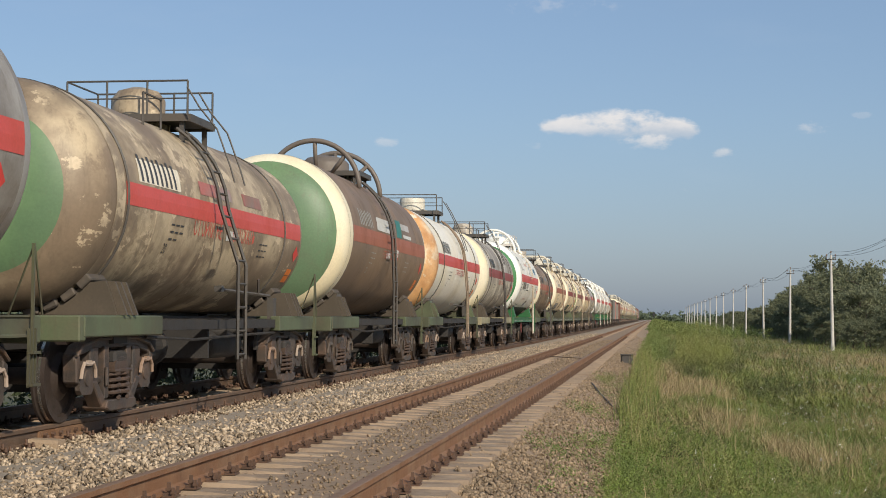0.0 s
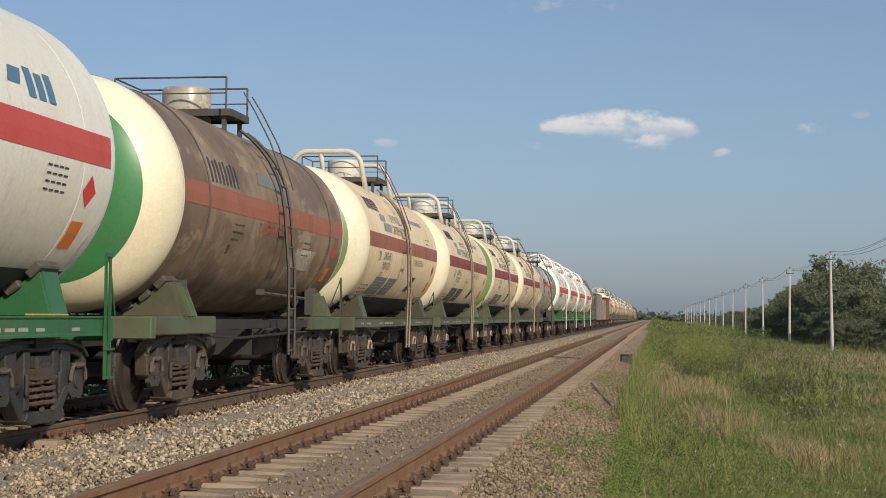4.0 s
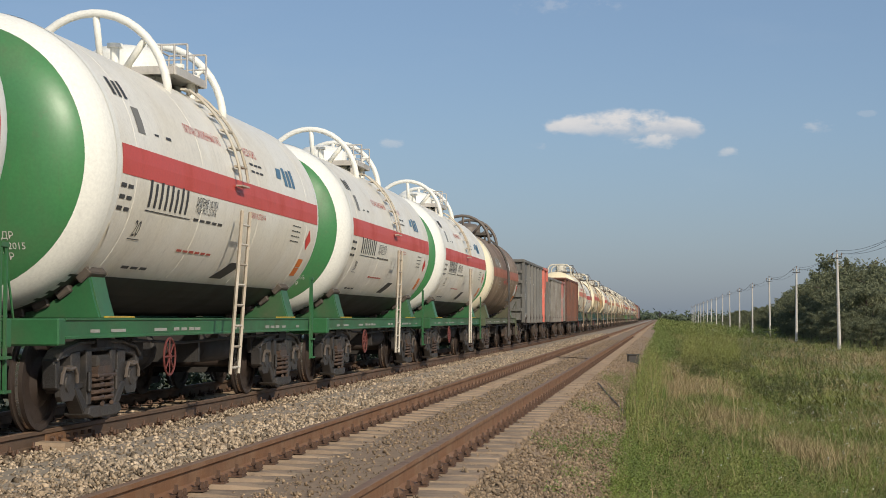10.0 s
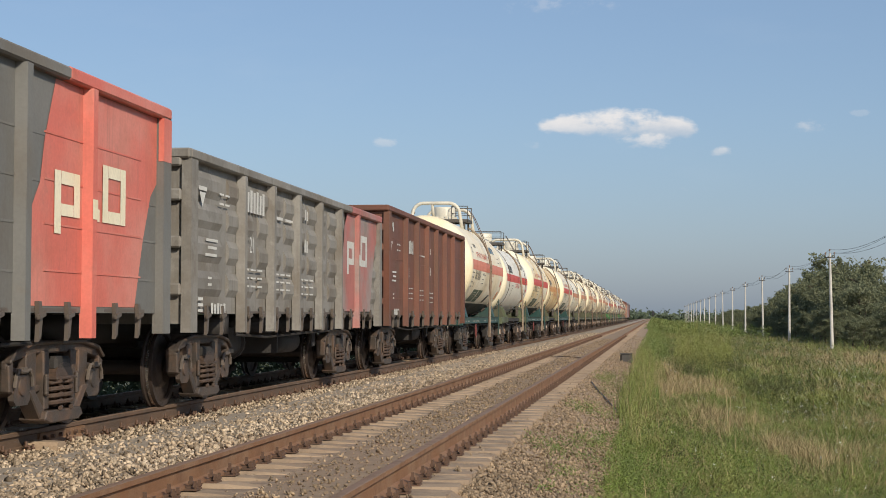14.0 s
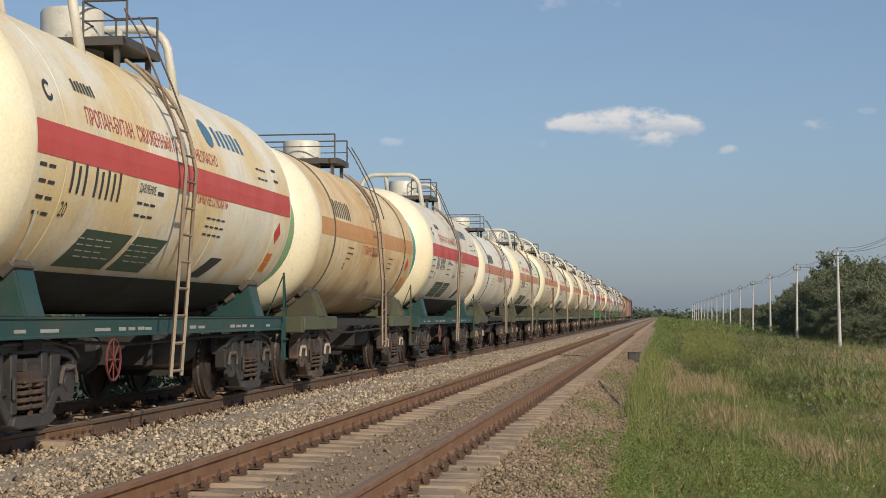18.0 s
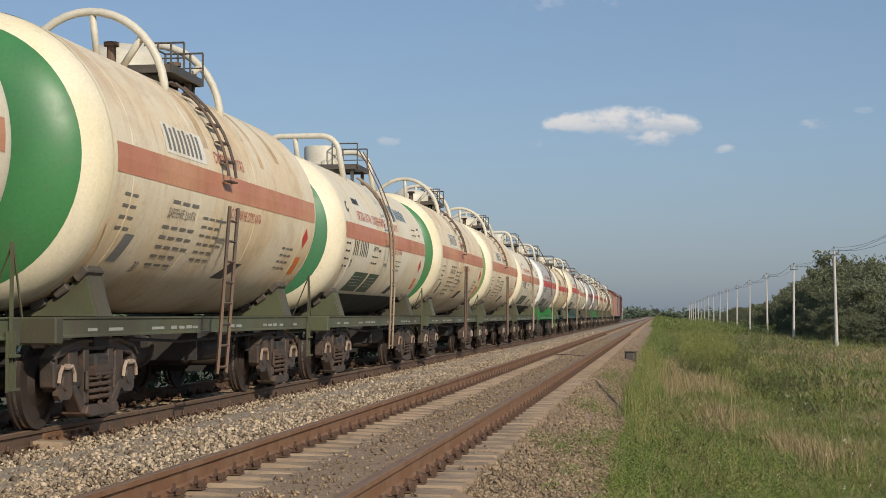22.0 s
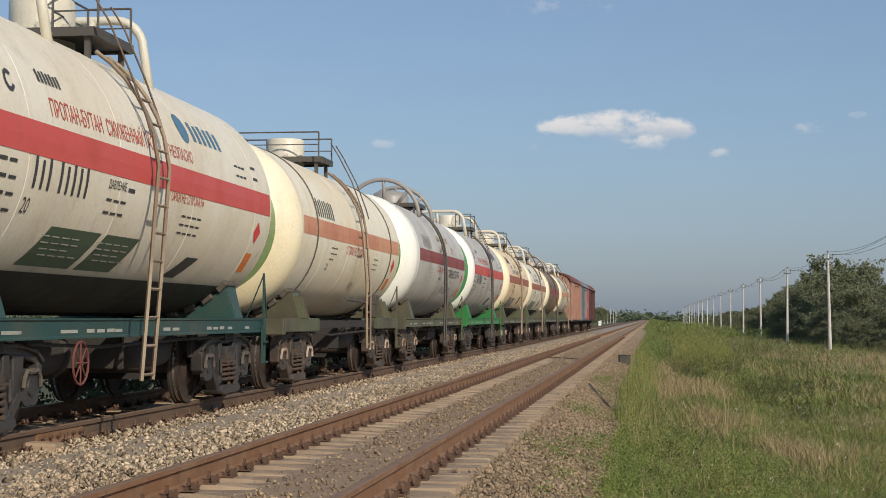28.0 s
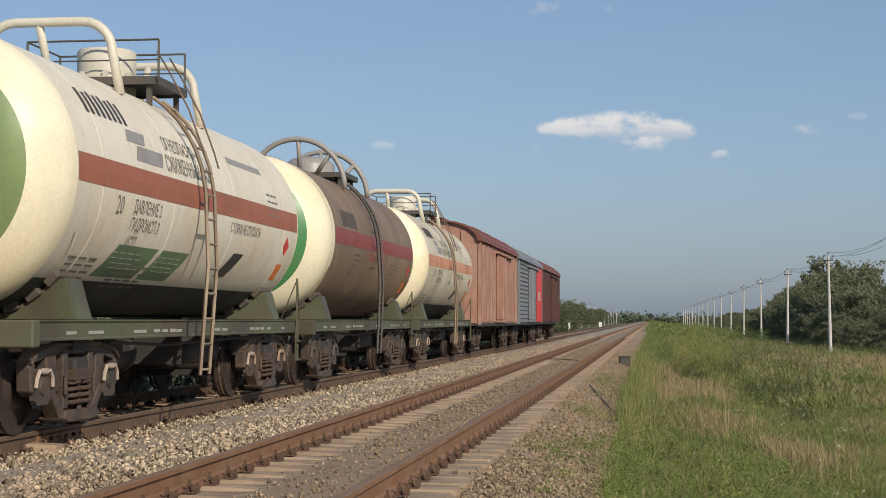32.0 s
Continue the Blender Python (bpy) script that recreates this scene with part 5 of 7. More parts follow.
            bars(bm, 14, -1.85, -16.2, 0.08, 0.085, 0.45)
            for k in range(4):
                bars(bm, 10, 3.0, -8 - 2.8 * k, 0.045, 0.045, 0.5)
            for k in range(2):
                bars(bm, 9, 0.75, 18 - 3.8 * k, 0.08, 0.075, 0.45)
            bars(bm, 3, -4.25, 28, 0.22, 0.17, 0.45)
            bars(bm, 7, -3.4, -42, 0.10, 0.10, 0.5)
            bars(bm, 3, -3.3, 15, 0.06, 0.06, 0.5), bars(bm, 3, -2.9, 15, 0.09, 0.08, 0.4)

        def sgt_red(bm):
            word(bm, "ПРОПАН СЖИЖЕННЫЙ ГАЗ", -2.0, 22.5, 0.115, 0.66)
            word(bm, "ОГНЕОПАСНО", 0.45, 22.5, 0.115, 0.7)
            bars(bm, 18, -2.0, -31, 0.08, 0.08, 0.45)
            word(bm, "С ГОРКИ НЕ СПУСКАТЬ", 0.5, -9, 0.07, 0.75)

        def rusty_lines(bm):
            bars(bm, 8, -2.75, 11, 0.30, 0.17, 0.5)
            word(bm, "ДАВЛЕНИЕ 2,0 МПА", -2.7, -17, 0.10, 0.75)
            for k in range(5):
                bars(bm, 12 - k, -2.75 + 0.03 * k, -22 - 4.5 * k, 0.09, 0.105, 0.35)
            bars(bm, 9, -2.6, -11, 0.10, 0.12, 0.4)
            for k in range(6):
                bars(bm, 10 - k % 3, -1.35 + 0.03 * k, -15 - 4.0 * k, 0.075, 0.09, 0.35)
            for k in range(4):
                bars(bm, 8, 2.9, -22 - 4 * k, 0.07, 0.08, 0.4), bars(bm, 6, -4.2, -12 - 4.5 * k, 0.08, 0.08, 0.4)
            word(bm, "20", -3.0, -44, 0.15)

        def worn_lines(bm):
            word(bm, "СЖИЖЕННЫЙ ГАЗ", -1.85, 10.5, 0.19, 0.72)
            word(bm, "ОГНЕОПАСНО", -1.75, 21, 0.17, 0.72)
            word(bm, "20", -3.55, -14, 0.20)
            word(bm, "ДАВЛЕНИЕ 2", -3.0, -12, 0.14, 0.75), word(bm, "ГИДРОИСП 3", -3.0, -20, 0.14, 0.75), word(bm, "ИСП", -2.95, -28, 0.13)
            word(bm, "С ГОРКИ НЕ СПУСКАТЬ", 0.9, -12, 0.13, 0.72)
            for k in range(4):
                bars(bm, 8, -4.3, -36 - 3.5 * k, 0.08, 0.10), bars(bm, 11, -2.8, -38 - 4 * k, 0.08, 0.10)
                bars(bm, 8, 2.9, 14 - 4 * k, 0.07, 0.07)

        def old_lines(bm):
            bars(bm, 8, -3.5, 9.5, 0.32, 0.175, 0.55)
            for k in range(3):
                bars(bm, 8 - k, -2.4, -10 - 4 * k, 0.055, 0.06, 0.5)
                bars(bm, 9, 1.8, -12 - 4 * k, 0.05, 0.055, 0.5)
            word(bm, "20", -2.5, -26, 0.13)
        if writing == "S":
            piece("lettering", "S", sgt_lines, dark, car, "dark stencilled lettering", m)
            piece("red_lettering", "S", sgt_red, paint("text_red"), car, "red stencilled lettering", m)
            piece("emblem", "S", lambda bm: (bars(bm, 3, 2.62, 13.0, 0.28, 0.23, 0.3), skin(bm, 2.18, 2.45, 16, 22, slant=0.1)), paint("text_blue"), car, "blue emblem", m)
            piece("notice_board", "S", lambda bm: skin(bm, -3.85, -3.62, 14, 25), paint("board_grey"), car, "dark notice board", m)
            piece("notice_panel", "S", lambda bm: skin(bm, 0.0, 0.55, -43, -33, slant=0.5), paint("black_paint"), car, "black route panel", m)
        elif writing == "H":
            piece("lettering", "H", lines, dark, car, "dark stencilled lettering", m)
            piece("red_lettering", "H", red_lines, paint("text_red"), car, "red stencilled lettering", m)
            piece("emblem", "H", lambda bm: (bars(bm, 6, 1.35, 23, 0.27, 0.22, 0.48), bm.faces.new([bm.verts.new(at_tank(0.98 + 0.2 * math.cos(q), 28 + math.degrees(0.2 * math.sin(q) / TR), 0.006)) for q in (k * math.tau / 16 for k in range(16))])), paint("text_blue"), car, "blue emblem and lettering", m)
            piece("notice_panel", "H", lambda bm: skin(bm, 1.0, 1.5, -44, -32, slant=0.45), paint("black_paint"), car, "black route panel", m)
        elif writing == "B":
            piece("lettering", "B", worn_lines, paint("text_faded"), car, "faded dark lettering", m)
            piece("wagon_marking", "B", lambda bm: bars(bm, 8, -4.1, 27, 0.30, 0.165, 0.5), dark, car, "dark bars of a painted marking", m)
            piece("notice_panel", "B", lambda bm: skin(bm, 1.0, 1.5, -38, -23, slant=0.40), paint("black_paint"), car, "black route panel", m)
            piece("paint_patch", "B", lambda bm: skin(bm, -2.9, -2.0, 11, 18, slant=0.1), paint("pipe_grey"), car, "grey overpainted patch", m)
            piece("paint_patch", "B3", lambda bm: skin(bm, -3.1, -2.5, 19, 25, slant=0.1), paint("pipe_grey"), car, "grey overpainted patch", m)
            piece("paint_patch", "B2", lambda bm: skin(bm, 1.2, 3.0, 27, 31), paint("pipe_grey"), car, "grey overpainted patch", m)
        elif writing == "L":
            piece("paint_patch", "L", lambda bm: skin(bm, -2.85, -1.3, 9.5, 23, 0.004), paint("warm_white"), car, "white panel behind the marking", m)
            piece("lettering", "L", rusty_lines, paint("text_faded"), car, "dark stencilled lettering", m)
            piece("red_lettering", "L", lambda bm: (word(bm, "СЖИЖЕННЫЙ ГАЗ", -0.9, 12, 0.14, 0.75), word(bm, "С ГОРКИ НЕ СПУСКАТЬ", -0.2, -12, 0.12, 0.75)), paint("text_red"), car, "faded red stencilled lettering", m)
            piece("notice_board", "L", lambda bm: skin(bm, -3.9, -3.6, -40, -27, slant=0.1), paint("board_grey"), car, "dark notice board", m)
            piece("notice_panel", "L", lambda bm: skin(bm, 0.2, 0.75, -44, -34, slant=0.45), paint("black_paint"), car, "black route panel", m)
            for k, (y, w) in enumerate(((-1.3, 0.25), (-0.9, 0.4), (0.9, 0.3), (1.5, 0.2), (2.6, 0.25))):
                piece("rust_run", (k, y), lambda bm: skin(bm, y, y + w, 18 + 7 * (k % 3), 58, 0.003, 6, 0.03), paint("rust_stain"), car, "rust that has run down the flank", m)
        else:
            piece("lettering", "O", old_lines, paint("sill_white") if writing == "W" else dark, car, "faded stencilled lettering", m)
            piece("red_lettering", "O", lambda bm: (word(bm, "С ГОРКИ НЕ", -1.5, -13, 0.21, 0.72), word(bm, "СПУСКАТЬ", 0.3, -13, 0.21, 0.72)) if TR < 1.4 else word(bm, "С ГОРКИ НЕ СПУСКАТЬ", -1.1, -12, 0.15, 0.75), paint("text_red"), car, "red stencilled lettering", m)
        if modern:
            def sill_marks(bm):
                f = 1.266
                for y, n, w in ((-4.6, 3, 0.12), (-4.0, 2, 0.2), (-2.6, 3, 0.2), (-1.9, 7, 0.10), (-1.05, 3, 0.10), (0.6, 5, 0.12), (2.4, 8, 0.10), (3.4, 3, 0.10), (4.3, 2, 0.1)):
                    bars(bm, n, y, 0.955, 0.10 if n > 3 else 0.085, w, 0.5, flat=f)
            piece("sill_lettering", "m", sill_marks, paint("sill_white"), car, "white lettering on the sill", m)
        if boards:
            piece("board", (boards, 1), lambda bm: skin(bm, -3.35, -2.0, -44, -27, slant=0.28), paint(boards), car, "dark painted panel", m)
            piece("board", (boards, 2), lambda bm: skin(bm, -1.85, -0.8, -44, -27, slant=0.28), paint(boards), car, "dark painted panel", m)
            piece("board_lettering", boards, lambda bm: [bars(bm, 11 - j % 3, y + 0.06 * j, -31 - 2.6 * j, 0.035, 0.085, 0.25, 0.008) for j in range(4) for y in (-3.2, -1.75)], paint("steel_grey"), car, "faint lettering on the panels", m)
        for k, args in enumerate(extra):
            key, y0, y1, a0, a1, s = args
            piece("paint_patch", ("x", *args), lambda bm: skin(bm, y0, y1, a0, a1, 0.005, None, s), paint(key), car, "patch of other paint", m)
        for text, y, a, high, colour in words:
            piece("lettering", (text, y, a), lambda bm: word(bm, text, y, a, high, 0.75), paint(colour), car, "stencilled words", m)
        piece("hazard_diamond", "d", lambda bm: bm.faces.new([bm.verts.new(at_tank(*p, 0.007)) for p in ((3.95, -14), (4.12, -8), (4.29, -14), (4.12, -20))]),
              paint("hazard_red"), car, "red diamond hazard sign", m)
        piece("hazard_plate", "p", lambda bm: (skin(bm, 3.95, 4.25, -30.5, -25.5), skin(bm, 3.95, 4.25, -36.5, -31)), paint("hazard_orange"), car, "orange hazard plate", m)
    for y in (-3.9, 3.9):
        add_bogie(car, y, kind != "S" and frame_paint not in ("frame_teal", "bright_green") and coat not in ("tan_brown", "brown"), BOGIE_DARK if kind == "S" or frame_paint in ("frame_teal", "bright_green") else BOGIE)
    add_couplers(car, 6.01)
    return car


# -- open wagons --
def gondola(coat, ends, label, red=None, corrugated=False, z1=3.38):
    car = tagged(new("open_wagon"), label, "open wagon", "wagons of the train")
    L, W, z0 = 6.42, 1.50, 1.02
    body = paint(coat)
    for s in (-1, 1):
        def wall(bm):
            if not corrugated:
                box(bm, 1.44, 1.47, -L, L, z0 + 0.12, z1)
            else:
                box(bm, 1.42, 1.45, -L, L, z0 + 0.12, z1)
        side = piece("side_wall", (coat, corrugated, z1), wall, body, car, "", pose(0, 0, 0, 0, 0, 0 if s > 0 else 180))
        if not corrugated:
            for z in (1.48, 1.90, 2.30, 2.72):
                piece("seam_strip", "g", lambda bm: box(bm, 1.466, 1.4748, -L + 0.05, L - 0.05, 0, 0.022), body, side, "", pose(0, 0, z))
                if red and s > 0:
                    piece("seam_strip", "r", lambda bm: box(bm, 1.466, 1.482, 3.0, L - 0.75 + 0.25 * (z > 2), 0, 0.018), paint(red), side, "", pose(0, 0, z + 0.03))
        if corrugated:
            step = (2 * L - 0.2) / 8
            for k in range(8):
                for z in (1.35, 1.76, 2.17, 2.55):
                    piece("pressed_panel", "g", lambda bm: prism(bm, [(1.45, 0.0), (1.49, 0.09), (1.49, 0.22), (1.45, 0.31)], 0.16, step - 0.16, "y"), body, side, "", pose(0, -L + 0.1 + k * step, z))
        piece("top_rail", ("g", z1), lambda bm: box(bm, 1.42, 1.56, -L - 0.04, L + 0.04, z1 - 0.03, z1 + 0.09, 0.02), body, car, "", pose(0, 0, 0, 0, 0, 0 if s > 0 else 180))

        def end_wall(bm):
            box(bm, -1.46, 1.46, L - 0.04, L, z0, z1)
            box(bm, -1.55, 1.55, L - 0.06, L + 0.10, z1 - 0.03, z1 + 0.09, 0.02)
            for x in (-1.50, 1.50):
                box(bm, x - 0.06, x + 0.06, L - 0.22, L + 0.05, z0 - 0.1, z1 - 0.03)
        end = piece("end_wall", ("g", z1), end_wall, paint(ends), car, "", pose(0, 0, 0, 0, 0, 0 if s > 0 else 180))
        for z in (1.35, 1.90, 2.45, 2.85):
            piece("end_rib", "g", lambda bm: box(bm, -1.44, 1.44, L, L + 0.09, 0, 0.14, 0.02), paint(ends), end, "", pose(0, 0, z))
    ys = [-L, -4.03, -2.42, -0.81, 0.81, 2.42, 4.03, L]
    for k, y in list(enumerate(ys))[1:7]:
        for turn in (0, 180):
            mat = paint(red) if red and k == 6 else body
            piece("wall_post", ("g", z1), lambda bm: prism(bm, [(1.46, -0.085), (1.575, -0.06), (1.575, 0.06), (1.46, 0.085)], z0 - 0.12, z1 - 0.03, "z"),
                  mat, car, "", pose(0, 0, 0, 0, 0, turn) @ pose(0, y if turn == 0 else -y, 0))
    for k, y in enumerate([(a + b) / 2 for a, b in zip(ys, ys[1:])]):
        for turn in (0, 180):
            def latch(bm):
                for d in (-0.38, 0.32):
                    prism(bm, [(d - 0.04, 1.24), (d + 0.03, 1.24), (d + 0.07, 1.12), (d + 0.03, 0.92), (d - 0.03, 0.88), (d - 0.01, 1.06)], 1.475, 1.515)
                    prism(bm, [(d - 0.07, 1.12), (d + 0.08, 1.15), (d + 0.08, 1.11), (d - 0.07, 1.08)], 1.515, 1.54)
                box(bm, 1.455, 1.472, -0.62, 0.62, 1.15, 1.18)
            piece("hatch_latch", "g", latch, paint("clamp_grey"), car, "grimy hatch hooks", pose(0, 0, 0, 0, 0, turn) @ pose(0, y, 0))
    piece("floor", "g", lambda bm: box(bm, -1.43, 1.43, -L + 0.05, L - 0.05, 1.14, 1.20), UNDER, car)
    piece("centre_sill", "g", lambda bm: (box(bm, -0.28, 0.28, -6.3, 6.3, 0.78, 1.13), [box(bm, -1.4, 1.4, y - 0.1, y + 0.1, 0.88, 1.12) for y in (-4.33, -2, 0, 2, 4.33)]), UNDER, car)
    piece("brake_cylinder", "b", brake_cylinder, UNDER, car)
    piece("air_reservoir", "a", air_tank, UNDER, car)
    if red:
        for turn in (0, 180):
            def field(bm):
                spots = ((2.42, 1.2), (5.5, 1.2), (5.75, 1.9), (6.0, 2.4), (L - 0.02, 2.7), (L - 0.02, z1 - 0.04), (3.25, z1 - 0.04), (3.0, 2.7), (2.9, 2.3), (2.62, 1.95), (2.5, 1.6))
                v = [bm.verts.new((1.4755 if not corrugated else 1.494, y, z)) for y, z in spots if z < z1]
                bm.faces.new(v)
            piece("painted_field", (red, corrugated, z1), field, paint(red), car, "red painted end field", pose(0, 0, 0, 0, 0, turn))
            piece("painted_rail", (red, z1), lambda bm: box(bm, 1.40, 1.565, 3.4, L + 0.045, z1 - 0.035, z1 + 0.096, 0.02), paint(red), car, "red painted end of the top rail", pose(0, 0, 0, 0, 0, turn))

            piece("painted_corner", (red, z1), lambda bm: box(bm, 1.50, 1.5625, L - 0.225, L + 0.045, 2.80, z1 - 0.036), paint(red), car, "red painted top of the corner post", pose(0, 0, 0, 0, 0, turn))

            def sign(bm):
                f = 1.486 if not corrugated else 1.497
                for x, a, b, c, d in ((f, 3.22, 3.38, 1.86, 2.44), (f, 3.385, 3.70, 2.32, 2.44), (f, 3.385, 3.70, 2.03, 2.14), (f, 3.705, 3.86, 2.03, 2.44), (1.579, 3.96, 4.10, 2.03, 2.22), (f, 4.17, 4.40, 2.03, 2.15),
                                      (f, 4.48, 4.64, 2.03, 2.60), (f, 4.645, 5.00, 2.03, 2.15), (f, 4.645, 5.00, 2.48, 2.60), (f, 5.005, 5.16, 2.03, 2.60)):
                    bm.faces.new([bm.verts.new(p) for p in ((x, a, c), (x, b, c), (x, b, d), (x, a, d))])
            piece("emblem", ("g", corrugated), sign, paint("text_white" if corrugated else "ring_cream"), car, "white emblem", pose(0, 0, 0, 0, 0, turn))

    def marks(bm):
        f = 1.484 if not corrugated else 1.495
        bars(bm, 7, -3.86, 2.50, 0.30, 0.165, 0.3, flat=f)
        word(bm, "21", -3.55, 1.96, 0.22, flat=f)
        for k in range(3):
            bars(bm, 8, -3.85, 1.72 - 0.11 * k, 0.065, 0.12, 0.3, flat=f)
            bars(bm, 9, -2.15, 1.70 - 0.11 * k, 0.065, 0.12, 0.3, flat=f)
            bars(bm, 8, -0.55, 1.66 - 0.11 * k, 0.065, 0.12, 0.3, flat=f)
        bars(bm, 2, -0.2, 2.6, 0.16, 0.14, 0.3, flat=f), bars(bm, 2, -0.2, 2.1, 0.2, 0.14, 0.3, flat=f)
        bars(bm, 4, -2.15, 2.50, 0.11, 0.22, 0.6, flat=f)
        for y, z in ((-5.55, 3.02), (-5.50, 2.93)):
            if z < z1 - 0.1:
                bm.faces.new([bm.verts.new((f, y + 0.09 * math.sin(k * math.tau / 6), z + 0.06 * math.cos(k * math.tau / 6))) for k in range(6)][::-1])
        for y, z, w, h in ((-5.95, 2.62, 0.34, 0.05), (-5.62, 2.02, 0.5, 0.035), (-5.56, 1.93, 0.4, 0.035), (-5.66, 1.84, 0.5, 0.035), (-5.54, 1.48, 0.16, 0.03), (-5.54, 1.56, 0.16, 0.03), (-5.95, 1.16, 0.2, 0.035), (-5.95, 1.23, 0.2, 0.035), (-5.95, 1.30, 0.2, 0.035)):
            bm.faces.new([bm.verts.new(p) for p in ((f, y, z), (f, y + w, z), (f, y + w, z + h), (f, y, z + h))])
        bm.faces.new([bm.verts.new(p) for p in ((f, -5.80, 2.42), (f, -5.66, 2.60), (f, -5.92, 2.60))])
        for k in range(2):
            bars(bm, 5, -5.05, 2.62 - 0.12 * k, 0.07, 0.09, 0.3, flat=f)
        bars(bm, 5, -5.4, 1.14, 0.13, 0.14, 0.3, flat=f)
    for turn in (0, 180):
        piece("lettering", ("g", corrugated), marks, paint("text_white"), car, "white stencilled lettering", pose(0, 0, 0, 0, 0, turn))
    for y in (-4.33, 4.33):
        add_bogie(car, y)
    add_couplers(car, 6.96)
    return car


# -- covered wagons --
def covered_wagon(coat, door, roof, label, second=None, planked=True):
    car = tagged(new("covered_wagon"), label, "covered wagon", "wagons of the train")
    L, W, z0, z1 = 6.75, 1.40, 0.98, 3.62
    for turn in (0, 180):
        m = pose(0, 0, 0, 0, 0, turn)

        def wall(bm):
            box(bm, W - 0.06, W, -L, L, z0, z1)
        side = piece("side_wall", (coat, planked), wall, paint(coat), car, "", m)
        if planked:
            for k in range(34):
                y = -L + (k + 0.5) * 2 * L / 34
                if abs(y) > 1.45:
                    thick = 0.03 + 0.02 * (k % 3 == 0)
                    piece("plank", ("v", thick), lambda bm: box(bm, W, W + thick, -0.13, 0.13, z0 + 0.05, z1 - 0.05), paint(coat), side, "", pose(0, y, 0))
        else:
            for k in range(14):
                z = z0 + 0.15 + k * 0.175
                for a in (-L + 0.1, 1.6):
                    piece("pressed_rib", "v", lambda bm: prism(bm, [(W, 0), (W + 0.04, 0.03), (W + 0.04, 0.09), (W, 0.12)], 0, L - 1.7, "y"), paint(coat), side, "", pose(0, a, z))

        def slider(bm):
            box(bm, W + 0.02, W + 0.09, -1.35, 1.35, z0 + 0.12, z1 - 0.25, 0.02)
            for y in (-1.3, -0.45, 0.45, 1.3):
                box(bm, W + 0.09, W + 0.13, y - 0.05, y + 0.05, z0 + 0.12, z1 - 0.25)
            box(bm, W + 0.02, W + 0.16, -1.9, 4.0, z1 - 0.22, z1 - 0.14)
            box(bm, W + 0.02, W + 0.14, -1.5, 1.6, z0 + 0.02, z0 + 0.10)
        piece("sliding_door", coat, slider, paint(door), car, "closed sliding door", m)
        if second:
            def field(bm):
                f = W + 0.055
                bm.faces.new([bm.verts.new(p) for p in ((f, L - 3.9, z0 + 0.02), (f, L, z0 + 0.02), (f, L, z1 - 0.02), (f, L - 3.9, z1 - 0.02))])
            piece("painted_field", second, field, paint(second), car, "bright red painted end field", m)
            piece("emblem", "v", lambda bm: bars(bm, 3, L - 2.7, 2.0, 0.45, 0.5, 0.4, flat=W + 0.06), paint("text_white"), car, "white emblem", m)
        piece("side_sill", "v", lambda bm: box(bm, W - 0.05, W + 0.06, -L, L, z0 - 0.1, z0 - 0.004), UNDER, car, "", m)
        for y in (-L + 0.05, L - 0.05):
            piece("corner_post", "v", lambda bm: box(bm, W - 0.02, W + 0.07, -0.06, 0.06, z0 - 0.05, z1), paint(coat), car, "", m @ pose(0, y, 0))

        def end_wall(bm):
            prof = [(-W, z0), (W, z0), (W, z1)] + [(W * math.cos(a), z1 + 0.62 * math.sin(a)) for a in (math.pi * k / 10 for k in range(1, 10))] + [(-W, z1)]
            prism(bm, prof, L - 0.06, L, "y")
        end = piece("end_wall", coat, end_wall, paint(coat), car, "", m)
        for x in (-0.9, -0.3, 0.3, 0.9):
            piece("end_rib", "v", lambda bm: box(bm, -0.06, 0.06, L, L + 0.05, z0, z1 + 0.3), paint(coat), end, "", pose(x, 0, 0))

    def top(bm):
        arc = [((W + 0.12) * math.cos(a), z1 - 0.02 + 0.68 * math.sin(a)) for a in (math.pi * k / 14 for k in range(15))]
        inner = [(W * 0.98 * math.cos(a), z1 - 0.02 + 0.63 * math.sin(a)) for a in (math.pi * k / 14 for k in range(15))]
        for (p, q), (r, s) in zip(zip(arc, arc[1:]), zip(inner, inner[1:])):
            prism(bm, [p, q, s, r], -L - 0.12, L + 0.12, "y")
        for y in (-4.5, -1.6, 1.6, 4.5):
            for (p, q) in zip(arc[2:13], arc[3:13]):
                prism(bm, [p, q, (q[0] * 1.01, q[1] + 0.04), (p[0] * 1.01, p[1] + 0.04)], y - 0.04, y + 0.04, "y")
        box(bm, -0.2, 0.2, -L, L, z1 + 0.70, z1 + 0.75)
    piece("roof", "v", top, paint(roof), car, "arched sheet roof")
    piece("floor", "v", lambda bm: box(bm, -W + 0.05, W - 0.05, -L, L, 0.90, 0.975), UNDER, car)
    piece("centre_sill", "v", lambda bm: (box(bm, -0.26, 0.26, -6.6, 6.6, 0.74, 0.895), [box(bm, -1.3, 1.3, y - 0.1, y + 0.1, 0.78, 0.89) for y in (-5, -2.5, 0, 2.5, 5)]), UNDER, car)
    piece("brake_cylinder", "b", brake_cylinder, UNDER, car)
    for y in (-5.0, 5.0):
        add_bogie(car, y)
    add_couplers(car, 7.36)
    return car


SPEED, START, SHIFT = 14.49, 254.15, 0.40      # m/s; where the first wagon after the open ones stands at 0 s


